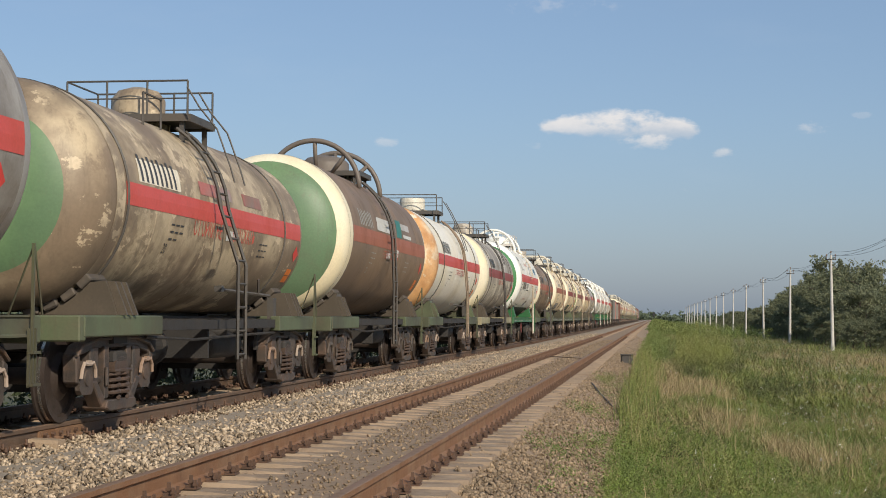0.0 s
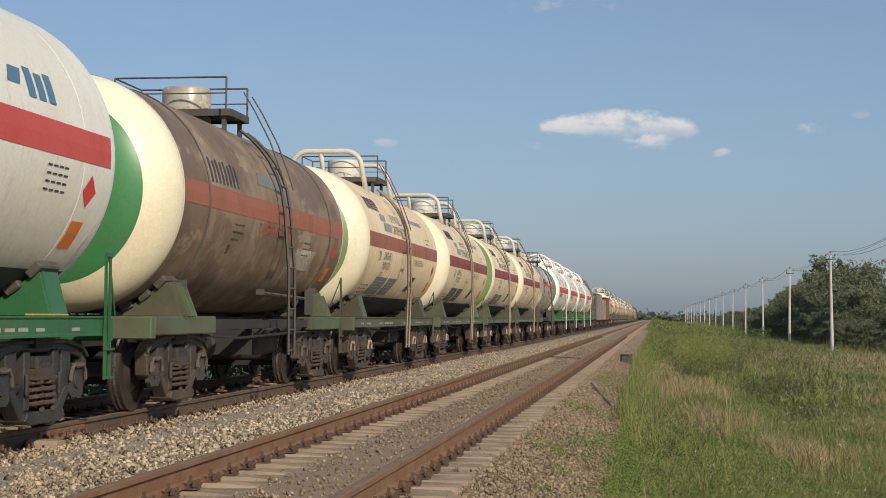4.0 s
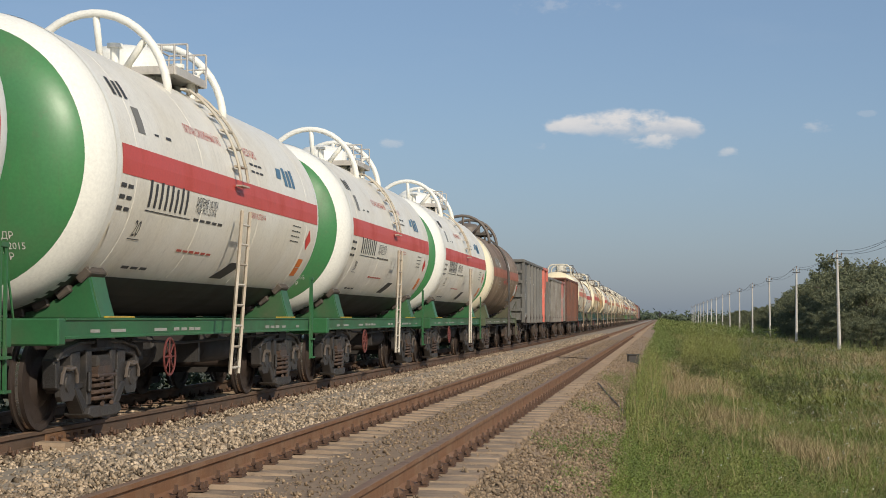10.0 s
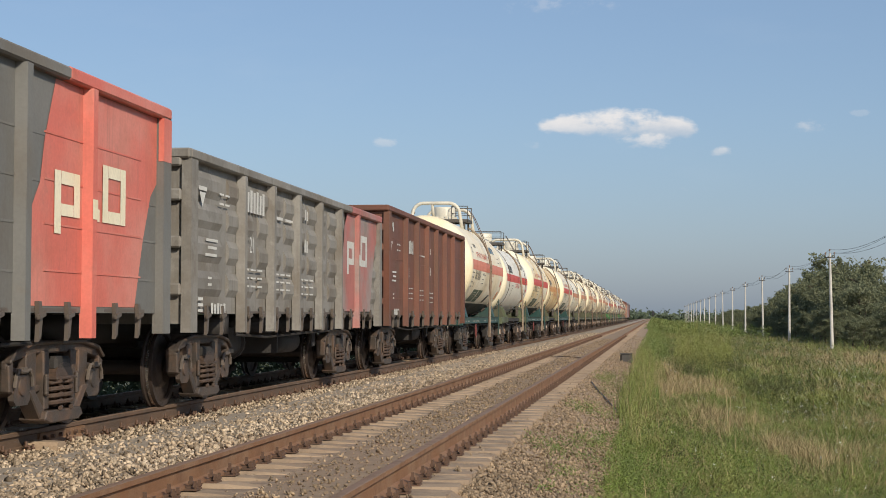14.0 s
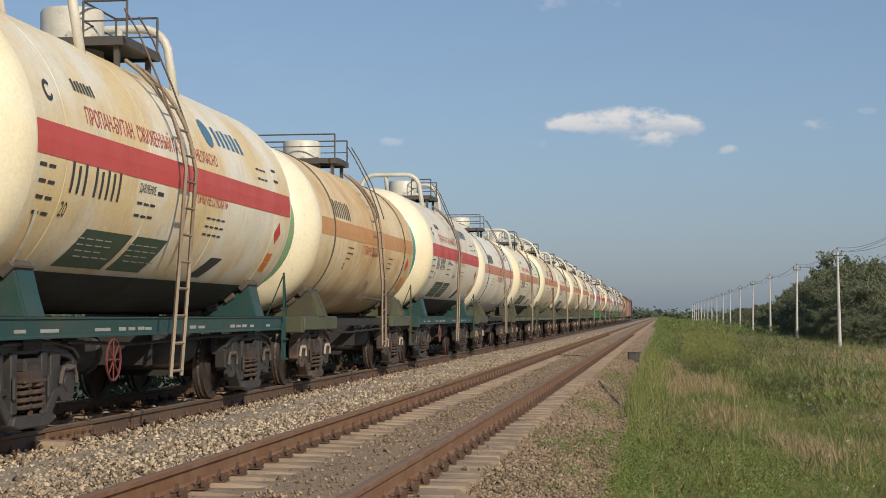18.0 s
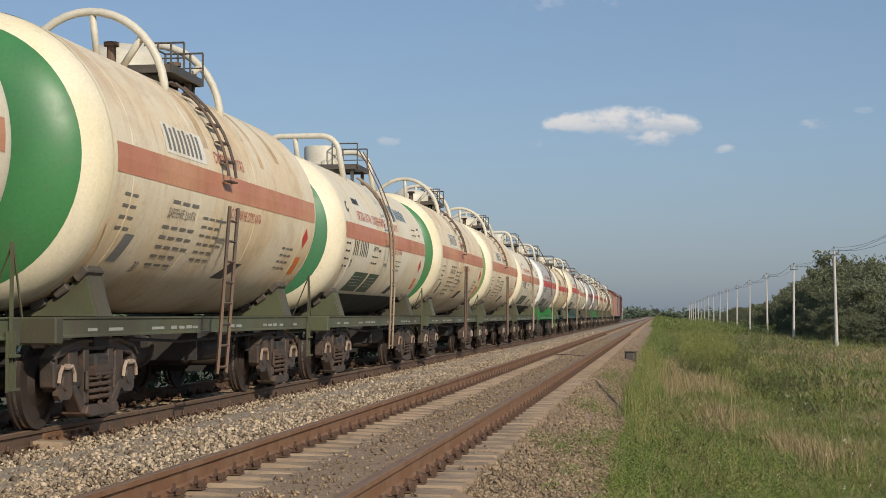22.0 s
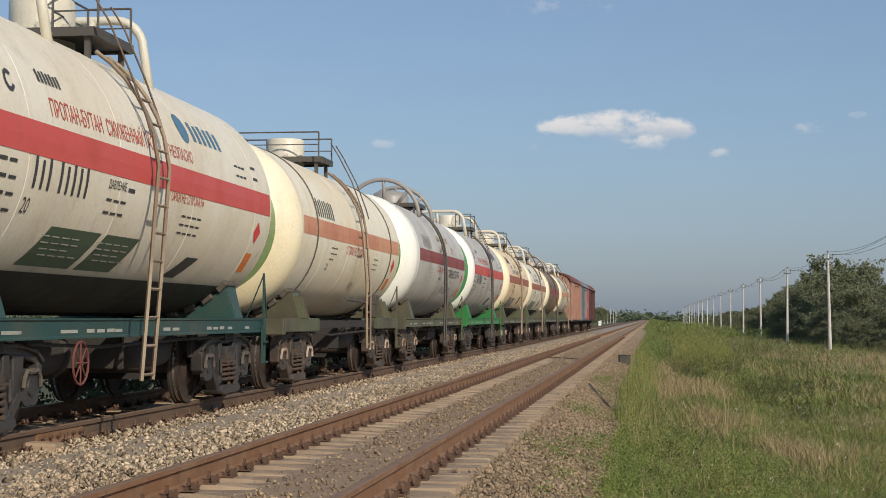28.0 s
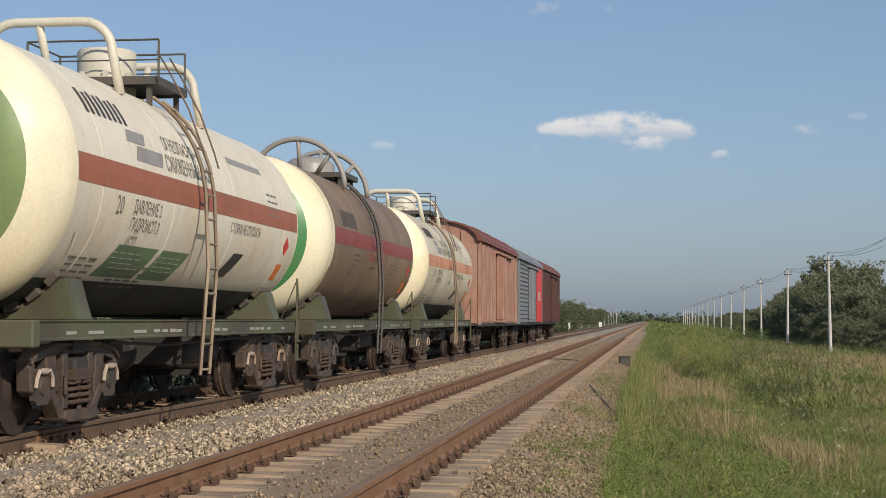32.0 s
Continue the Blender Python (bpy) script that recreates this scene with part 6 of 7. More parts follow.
def build_train():
    """The wagons from the first to the last, each with its length over the couplers."""
    T, cars = tank_car, []
    P = 12.02

    def add(car, length, ahead=0.0):
        cars.append((car, length, ahead))
    sgt = "white propane tank wagon with red stripe, green end and green frame"
    cream = "cream propane tank wagon with dark red stripe and pipe hoops"
    add(T("R", "oil_grey", "red", "oil_grey", "dull_green", "frame_olive", "grey-brown tank wagon with a red stripe and arches", "pipe_brown", writing="O"), P)
    add(T("O", "tan", "red", "tan", "dull_green", "frame_green", "stained tan tank wagon with red stripe and railed platform", "tan", writing="O",
          extra=(("pale_cream", -3.6, -2.05, 9, 21.5, 0.05), ("faded_red", -1.2, 0.3, 11, 19, 0.0), ("faded_red", 0.9, 1.9, 11, 19, 0.0), ("text_white", 0.0, 0.4, -13, -7, 0.0)), size=1.25, split=0.92), P, 0.1)
    add(T("R", "brown", "rust_red", "ring_cream", "dull_green", "frame_green", "dark brown tank wagon with cream rim, green end and arches", "pipe_brown", writing="W", old=True,
          extra=(("text_white", -1.75, -0.1, 9, 20, 0.15), ("text_white", -0.7, -0.2, -12, -7, 0.0), ("teal", 0.6, 1.25, 8, 24, 0.3), ("steel_grey", 1.4, 2.5, 16, 22, 0.1), ("text_white", 1.5, 2.6, 9, 12, 0.0), ("text_white", 0.35, 0.75, -9, -3, 0.0))), P)
    add(T("D", "warm_white", "red", "white_rusty", "dull_green", "frame_green", "off-white tank wagon with rust-stained end and red stripe", "pipe_cream", writing="O", rungs="ladder_tan"), P)
    add(T("O", "mottled_grey", "dark_red", "ring_cream", "dull_green", "frame_cream", "dirty grey tank wagon with dark red stripe and domed hatch", "silver", writing="O",
          extra=()), P)
    add(T("S", "white", "red", "ring_white", "green", "frame_leaf", sgt, "ring_white", writing="S"), P, 0.15)
    add(T("D", "tan_brown", "rust_red", "ring_cream", "green", "frame_green", "brown tank wagon with drum hatch and cream rim", "silver", writing="O",
          extra=(("board_grey", -1.1, 0.3, 16, 24, 0.2), ("silver", 1.2, 2.6, -30, -16, 0.2))), P)
    add(T("H", "cream", "rust_red", "ring_cream", "leaf_green", "frame_olive", "cream propane tank wagon with faded red stripe and hoops", writing="B", rungs="ladder_tan", boards="board_grey"), P)
    add(T("H", "cream", "dark_red", "ring_cream", "leaf_green", "frame_green", cream, writing="B", rungs="ladder_tan", boards="board_green"), P)
    add(T("H", "cream_rusty", "dark_red", "ring_cream", "leaf_green", "frame_olive", "rust-streaked " + cream, writing="B", rungs="ladder_tan", boards="board_grey"), P)
    add(T("H", "cream", "dark_red", "ring_cream", "dull_green", "frame_olive", cream, writing="B", rungs="ladder_tan"), P)
    add(T("O", "silver", "red", "silver", "teal", "frame_olive", "silver-grey tank wagon with red stripe and domed hatch", "silver", writing="O", raised=8.0,
          extra=(("oil_grey", -2.9, -0.5, 40, 75, 0.0), ("pale_cream", -0.4, 0.6, 8.5, 14, 0.0), ("pale_cream", 0.9, 1.8, -14, -6, 0.0))), P)
    for k in range(4):
        add(T("S", "white", "red", "ring_white", "green", "frame_leaf", sgt, "ring_white", writing="S"), P, 0.15)
    add(T("R", "tan_brown", "rust_red", "ring_cream", "green", "frame_green", "brown rusty tank wagon with arches and white patches", "pipe_brown", writing="W",
          extra=(("text_white", -2.2, -1.9, 10, 16, 0.0), ("steel_grey", 0.8, 1.4, 9, 22, 0.1), ("text_white", 3.6, 4.2, -26, -9, 0.1), ("board_grey", 2.0, 3.4, -36, -30, 0.2))), P)
    G = 13.92
    add(gondola("wagon_grey", "wagon_grey", "dark grey open wagon with a red painted end", "wagon_red", False, 3.31), G, 0.40)
    add(gondola("dusty_grey", "dusty_grey", "dusty pale grey open wagon with a faded red end", "faded_red", True, 2.97), G, 0.60)
    add(gondola("wagon_brown", "wagon_brown", "plain red-brown steel open wagon with ribbed sides", None, False, 3.28), G, 0.72)
    tek = "pale cream propane tank wagon with red stripe and teal frame"
    plat = "tank wagon with railed platform and "
    add(T("H", "pale_cream", "pink_red", "ring_cream", "leaf_green", "frame_teal", "cream propane tank wagon with faded pink stripe", writing="H", boards="board_green", rungs="ladder_tan"), P)
    add(T("D", "white", "red", "ring_cream", "dull_green", "frame_green", "white " + plat + "red stripe", "pipe_cream", writing="O", rungs="ladder_tan"), P)
    add(T("H", "stained_cream", "red", "ring_cream", "teal", "frame_teal", tek, split=1.24, writing="H", boards="board_green", rungs="ladder_tan"), P)
    add(T("D", "yellow_rusty", "orange", "ring_cream", "dull_green", "frame_olive", "yellowish " + plat + "orange stripe", "pipe_cream", writing="O", rungs="ladder_tan"), P)
    add(T("H", "stone_cream", "red", "ring_cream", "teal", "frame_teal", tek, split=1.24, writing="H", boards="board_green", rungs="ladder_tan"), P)
    add(T("D", "warm_white", "brick_red", "ring_cream", "end_green", "frame_olive", "off-white " + plat + "brick-red stripe", "pipe_cream", writing="O", rungs="ladder_tan"), P)
    add(T("H", "pale_cream", "brick_red", "ring_cream", "end_green", "frame_olive", "cream propane tank wagon with brick-red stripe", split=1.24, writing="H", boards="board_green", rungs="ladder_tan"), P)
    add(T("R", "cream_rusty", "brick_red", "ring_cream", "green", "frame_olive", "rusty cream tank wagon with green end and white arches", "pipe_cream", writing="L"), P, 0.25)
    add(T("H", "pale_cream", "brick_red", "ring_cream", "end_green", "frame_olive", "cream propane tank wagon with brick-red stripe", split=1.24, writing="H", boards="board_green", rungs="ladder_tan"), P)
    add(T("R", "cream_rusty", "brick_red", "ring_cream", "green", "frame_olive", "rusty cream tank wagon with green end and white arches", "pipe_cream", writing="L"), P, 0.25)
    add(T("R", "cream_rusty", "brick_red", "ring_cream", "leaf_green", "frame_olive", "rust-streaked tank wagon with white arches", "pipe_cream", writing="L"), P, 0.25)
    add(T("H", "pale_cream", "brick_red", "ring_cream", "end_green", "frame_olive", "cream propane tank wagon with brick-red stripe", split=1.24, writing="H", boards="board_green", rungs="ladder_tan"), P)
    add(T("H", "steel_grey", "red", "ring_white", "green", "bright_green", "light grey propane tank wagon with bright green frame", "pipe_cream", split=1.3, writing="H", boards="board_green", rungs="ladder_tan"), P)
    add(T("D", "cream", "red", "ring_cream", "dull_green", "frame_green", "cream " + plat + "red stripe", "pipe_cream", writing="O", rungs="ladder_tan"), P)
    add(T("H", "stone_cream", "red", "ring_cream", "teal", "frame_teal", tek, split=1.24, writing="H", boards="board_green", rungs="ladder_tan"), P)
    add(T("D", "pale_cream", "brick_red", "ring_cream", "leaf_green", "frame_olive", "pale " + plat + "brick-red stripe", "pipe_cream", writing="O", rungs="ladder_tan"), P)
    add(T("R", "steel_grey", "dark_red", "ring_white", "green", "frame_olive", "grey tank wagon with dark red stripe and grey arches", "pipe_grey", writing="W", split=1.12,
          words=(("С ГОРКИ НЕ СПУСКАТЬ", 0.9, -15, 0.20, "text_dark"), ("РЕГ. №", 0.75, -24, 0.17, "text_dark"), ("СРОК СЛЕД. ВОГНИ", 0.55, -33, 0.17, "text_dark"), ("ГАЗ", 1.75, 10, 0.20, "text_red")), extra=(("tan", -0.6, 1.4, 21, 27, 0.1), ("tan", -0.5, 0.2, 11, 17, 0.1))), P)
    add(T("H", "steel_grey", "red", "ring_white", "green", "bright_green", "light grey propane tank wagon with bright green frame", "pipe_cream", split=1.3, writing="H"), P)
    add(T("H", "cream", "rust_red", "ring_cream", "leaf_green", "frame_olive", cream, writing="B", rungs="ladder_tan", boards="board_grey"), P)
    add(T("H", "stone_cream", "rust_red", "ring_cream", "leaf_green", "frame_olive", cream, writing="B", rungs="ladder_tan", boards="dull_green", size=1.41), P)
    add(T("R", "brown", "dark_red", "ring_cream", "green", "frame_olive", "dark brown tank wagon with cream rim and arches", "pipe_grey", writing="O", split=1.12, size=1.41), P)
    add(T("H", "dirty_cream", "brick_red", "ring_cream", "leaf_green", "frame_olive", cream, writing="B", rungs="ladder_tan", size=1.41), P)
    V = 14.73
    add(covered_wagon("pink_brown", "pink_brown", "roof_brown", "faded pink-brown planked covered wagon"), V)
    add(covered_wagon("van_grey", "van_grey", "van_grey", "grey covered wagon with a bright red end field", "signal_red", False), V)
    add(covered_wagon("maroon", "maroon", "roof_brown", "maroon covered wagon at the end of the train"), V)
    # where each wagon's middle stands at 0 s
    lengths = [b for _, b, _ in cars]
    first = 20
    spots, y = [0.0] * len(cars), START + SHIFT
    for i in range(first, len(cars)):
        spots[i] = y
        if i + 1 < len(cars):
            y += (lengths[i] + lengths[i + 1]) / 2
    y = START + SHIFT
    for i in range(first - 1, -1, -1):
        y -= (lengths[i] + lengths[i + 1]) / 2
        spots[i] = y
    return [(car, y - ahead) for (car, _, ahead), y in zip(cars, spots)]


TRAIN = build_train()


# ---- beside the line: poles, trees, bushes, grass ----
def pole_parts(pole, high):
    def shaft(bm):
        lathe(bm, [(-0.3, 0.15), (0.0, 0.145), (high - 0.02, 0.085), (high, 0.07), (high, 0.0)], "z", 10)
    piece("shaft", high, shaft, POLE, pole)
    piece("crossarm", high, lambda bm: (box(bm, -0.40, 0.40, -0.13, -0.06, high - 0.40, high - 0.33), tube(bm, [(-0.34, -0.09, high - 0.33), (-0.34, -0.09, high - 0.12)], 0.018, 5), tube(bm, [(0.34, -0.09, high - 0.33), (0.34, -0.09, high - 0.12)], 0.018, 5), tube(bm, [(0, 0, high - 0.1), (0, 0, high + 0.14)], 0.018, 5)), paint("dark_metal"), pole)
    for x, z in ((-0.34, high - 0.20), (0.34, high - 0.20), (0.0, high + 0.06)):
        piece("insulator", "p", lambda bm: lathe(bm, [(0.0, 0.02), (0.08, 0.02), (0.09, 0.055), (0.14, 0.06), (0.15, 0.045), (0.20, 0.05), (0.25, 0.035), (0.25, 0.0)], "z", 8),
              paint("brown"), pole, "dark insulator", pose(x, -0.09 if x else 0, z))


def make_poles():
    first = None
    tops = []
    for i in range(-1, 16):
        y, x = 128.0 + 40.0 * i, 13.9
        z = float(ground_height(x))
        m = pose(x, y, z, 0.4 * math.sin(i * 3.0), -0.9 if i == 0 else 0.6 * math.sin(i * 2.3), 0)
        if first is None:
            first = tagged(new("power_pole"), "pale concrete power line pole with crossarm and insulators", "power pole", "pole line along the railway")
            pole_parts(first, 7.6)
            first.matrix_basis = m
        else:
            copy_thing(first, m)
        tops.append((x - (0.12 if i == 0 else 0.0), y, z + 7.6))
    lines = tagged(new("overhead_wires"), "three thin sagging power line wires", "wires")
    for dx, dz in ((-0.34, 0.0), (0.34, 0.0), (0.0, 0.26)):
        bm = bmesh.new()
        pts = []
        for (x, y, z), (_, y2, _) in zip(tops, tops[1:]):
            pts += [(x + dx, y + (y2 - y) * k / 8, z + dz - 0.55 * (1 - (k / 4 - 1) ** 2)) for k in range(8)]
        tube(bm, pts, 0.012, 4)
        part("wire", bm, WIRE, lines)
    # a second row on the other side, far down the line
    for i in range(9):
        x, y = -20.0, 450.0 + 54.0 * i
        m = pose(x, y, float(ground_height(x)), 0, 1.5 * math.sin(i * 1.7), 0)
        copy_thing(first, m)


def leaf_cloud(clumps, per, size, spread):
    """Small turned leaves round clump centres: vertices and faces."""
    c = np.repeat(clumps, per, axis=0)
    p = c[:, :3] + RNG.normal(size=(len(c), 3)) * (c[:, 3:4] * spread)
    a, b = RNG.normal(size=(len(c), 3)), RNG.normal(size=(len(c), 3))
    a /= np.linalg.norm(a, axis=1)[:, None]
    b -= a * (a * b).sum(1)[:, None]
    b /= np.linalg.norm(b, axis=1)[:, None]
    s = size * RNG.uniform(0.6, 1.3, (len(c), 1))
    V = np.stack([p - a * s, p + b * s * 0.5, p + a * s, p - b * s * 0.5], 1).reshape(-1, 3)
    return V, np.arange(len(V)).reshape(-1, 4)


def tree_meshes(seed, high, wide):
    """A trunk with limbs, and a crown of leafy sprays that droop and spread from the limbs' ends."""
    rng = random.Random(seed)
    bm = bmesh.new()
    tips = []
    trunk = [(0, 0, -0.2), (0.06, 0.03, high * 0.25), (-0.05, 0.08, high * 0.5), (0.1, 0.0, high * 0.78)]
    for k, (p, q) in enumerate(zip(trunk, trunk[1:])):
        tube(bm, [p, q], 0.15 - 0.04 * k, 7)
    for k in range(22):
        f = rng.uniform(0.15, 0.82)
        a, reach = rng.uniform(0, math.tau), wide * rng.uniform(0.5, 1.05) * (1.15 - 0.55 * f)
        z = high * f
        end = Vector((reach * math.cos(a), reach * math.sin(a), z + high * rng.uniform(0.04, 0.20)))
        mid = Vector((end.x * 0.5, end.y * 0.5, z + (end.z - z) * 0.65))
        tube(bm, [(0, 0, z), mid, end], 0.04, 5)
        tips += [(*(mid * 0.7 + Vector((0, 0, z * 0.3))), 0.55), (*mid, 0.4)]
        for j in range(4):
            b = a + rng.uniform(-0.9, 0.9)
            twig = Vector((math.cos(b), math.sin(b), rng.uniform(-0.25, 0.45))) * rng.uniform(0.7, 1.7)
            start = mid.lerp(end, rng.uniform(0.3, 1.0))
            for g in (0.0, 0.3, 0.6, 0.85, 1.0):
                tips.append((*(start + twig * g), 0.26 - 0.13 * g))
    for k in range(7):
        a, r = rng.uniform(0, math.tau), wide * rng.uniform(0.0, 0.5)
        foot = Vector((r * math.cos(a), r * math.sin(a), high * rng.uniform(0.78, 0.9)))
        twig = Vector((math.cos(a) * 0.5, math.sin(a) * 0.5, rng.uniform(0.5, 1.0)))
        for g in (0.0, 0.25, 0.5, 0.75, 1.0):
            tips.append((*(foot + twig * g), 0.30 - 0.18 * g))
    for k in range(18):
        a, r = rng.uniform(0, math.tau), wide * rng.uniform(0.4, 0.95)
        tips.append((r * math.cos(a), r * math.sin(a), high * rng.uniform(0.04, 0.4), 0.55))
    V, F = leaf_cloud(np.array(tips), 11, 0.15, 0.95)
    me = bpy.data.meshes.new("trunk")
    bm.to_mesh(me), bm.free()
    me.materials.append(BARK)
    return me, V, F


def make_trees():
    kinds = []
    for k, (high, wide) in enumerate(((6.9, 3.0), (6.4, 3.2), (7.2, 3.1), (6.6, 3.4))):
        trunk, V, F = tree_meshes(k + 3, high, wide)
        tree = tagged(new("tree"), "leafy dark green tree in the belt along the field", "tree", "belt of trees")
        place("trunk", trunk, tree)
        crown = raw("crown", V, F, LEAF)
        crown.parent = tree
        kinds.append(tree)
    rng = random.Random(5)
    used = set()
    spots = []
    y = 118.0
    while y < 540:
        for line, share in ((17.6, 0.42), (20.5, 0.8), (23.5, 1.0), (27.0, 1.0)):
            x = line + rng.uniform(-1.2, 1.2)
            far = y * 22.0 / x
            # the belt is tallest in its middle and lower towards both ends
            tall = float(np.interp(far, [130, 160, 193, 227, 266, 300, 345, 430, 520], [4.6, 6.2, 9.4, 8.8, 6.8, 5.5, 4.7, 4.7, 4.2]))
            tall = (2.6 + (tall - 2.6) * x / 22.0) * share * rng.uniform(0.72, 1.04)
            spots.append((x, y + rng.uniform(-2, 2), tall / 7.0))
        y += 4.4 + (y - 118) * 0.016
    # bushes far down on the other side of the line
    y = 205.0
    while y < 560:
        grown = 1.0 if y < 340 else 1.25
        spots.append((-20 + rng.uniform(-2.5, 2.5), y, rng.uniform(0.45, 0.8) * grown))
        spots.append((-25 + rng.uniform(-2.5, 2.5), y + 3, rng.uniform(0.6, 0.9) * grown))
        y += 6.0 + (y - 205) * 0.02
    for i, (x, y, s) in enumerate(spots):
        k = rng.randrange(4)
        m = pose(x, y, float(ground_height(x)) - 0.05, 0, 0, rng.uniform(0, 360)) @ Matrix.Diagonal((s, s, s * rng.uniform(0.9, 1.08), 1))
        tree = kinds[k] if k not in used else copy_thing(kinds[k], Matrix())
        used.add(k)
        tree.matrix_basis = m
    # far woods that close the horizon
    rng2 = np.random.default_rng(3)
    n = 16000
    t = rng2.random(n)
    x = -520 + 1400 * t
    y = 950 + rng2.uniform(0, 60, n) + 150 * np.sin(t * 7)
    z = -1.5 + rng2.random(n) ** 1.3 * (3.4 + 1.6 * np.sin(t * 23) + 1.0 * np.sin(t * 61))
    V, F = leaf_cloud(np.stack([x, y, z, np.full(n, 2.0)], 1), 4, 1.25, 0.8)
    raw("far_woods", V, F, FAR_WOOD, None, "hazy far woods along the horizon", "stuff")


def blades(name, n, zone, height, width, mat, label, lean=0.35):
    """Grass: bent three-sided blades, n of them, at places that zone gives."""
    p = zone(n)
    n = len(p)
    a = RNG.uniform(0, math.tau, n)
    h = height * RNG.uniform(0.45, 1.25, n) * p[:, 2]
    out = np.stack([np.cos(a), np.sin(a)], 1) * (h * lean * RNG.uniform(0.2, 1.6, n))[:, None]
    w = np.stack([-np.sin(a + RNG.uniform(-1, 1, n)), np.cos(a)], 1) * (width * RNG.uniform(0.6, 1.4, n))[:, None]
    z = ground_height(p[:, 0]) - 0.04
    base = p[:, :2]
    mid, tip = base + out * 0.4, base + out
    V = np.stack([np.column_stack([base - w, z]), np.column_stack([base + w, z]), np.column_stack([mid + w * 0.8, z + h * 0.62]), np.column_stack([mid - w * 0.8, z + h * 0.62]),
                  np.column_stack([tip, z + h])], 1).reshape(-1, 3)
    i = np.arange(n)[:, None] * 5
    F = np.concatenate([i + np.array([[0, 1, 2]]), i + np.array([[0, 2, 3]]), i + np.array([[3, 2, 4]])])
    return raw(name, V, F, mat, None, label, "stuff")


def field_noise(x, y, s, k):
    return np.array([noise.noise((a * s, b * s, k)) for a, b in zip(x, y)])


def weed_plants(name, spots, per, leaf, mat, label):
    """Upright weeds: leaves round a stem, thinning towards the top; spots are x, y, height, radius."""
    s = np.repeat(np.asarray(spots), per, axis=0)
    n = len(s)
    f = RNG.random(n) ** 0.75
    a, r = RNG.uniform(0, math.tau, n), np.sqrt(RNG.random(n)) * s[:, 3] * (1.05 - 0.85 * f)
    p = np.stack([s[:, 0] + r * np.cos(a), s[:, 1] + r * np.sin(a), ground_height(s[:, 0]) - 0.03 + s[:, 2] * f], 1)
    d = np.stack([np.cos(a) * 0.8, np.sin(a) * 0.8, RNG.uniform(-0.3, 1.0, n)], 1) + RNG.normal(size=(n, 3)) * 0.35
    d /= np.linalg.norm(d, axis=1)[:, None]
    w = np.cross(d, RNG.normal(size=(n, 3)))
    w /= np.linalg.norm(w, axis=1)[:, None]
    k = (leaf * RNG.uniform(0.5, 1.3, n) * (1.1 - 0.5 * f))[:, None]
    V = np.stack([p, p + d * k * 0.9 + w * k * 0.32, p + d * k * 2.0, p + d * k * 0.9 - w * k * 0.32], 1).reshape(-1, 3)
    raw(name, V, np.arange(len(V)).reshape(-1, 4), mat, None, label, "stuff")


def patch(x, y, cx, cy, wx, wy):
    return np.exp(-((x - cx) / wx) ** 2 - ((y - cy) / wy) ** 2)


def dryness(x, y):
    """How parched the field is: dry along the foot of the bank and far out, lush in the hollow."""
    d = 0.80 * field_noise(x, y, 0.33, 1.0) + 0.9 * field_noise(x, y, 1.1, 8.0) - 0.12
    for cx, cy, wx, wy, amount in ((0.32, 40, 0.32, 6, 1.5), (1.0, 41, 0.8, 2.4, 1.4), (1.15, 28.5, 0.75, 3.0, 1.0), (1.95, 23.8, 0.40, 1.8, 1.3), (12.0, 95, 4.0, 22, 0.95), (0.40, 60, 0.45, 14, 1.2),
                                   (5.5, 60, 1.2, 8, 0.2), (2.2, 60, 1.6, 7, -0.8), (3.4, 46, 1.2, 7, -0.7), (1.0, 17, 3.0, 4, -0.8), (1.0, 21, 1.0, 1.8, -0.6), (2.5, 60, 2.2, 8, -0.4), (3.2, 33, 1.0, 4, -0.4)):
        d = d + amount * patch(x, y, cx, cy, wx, wy)
    return d


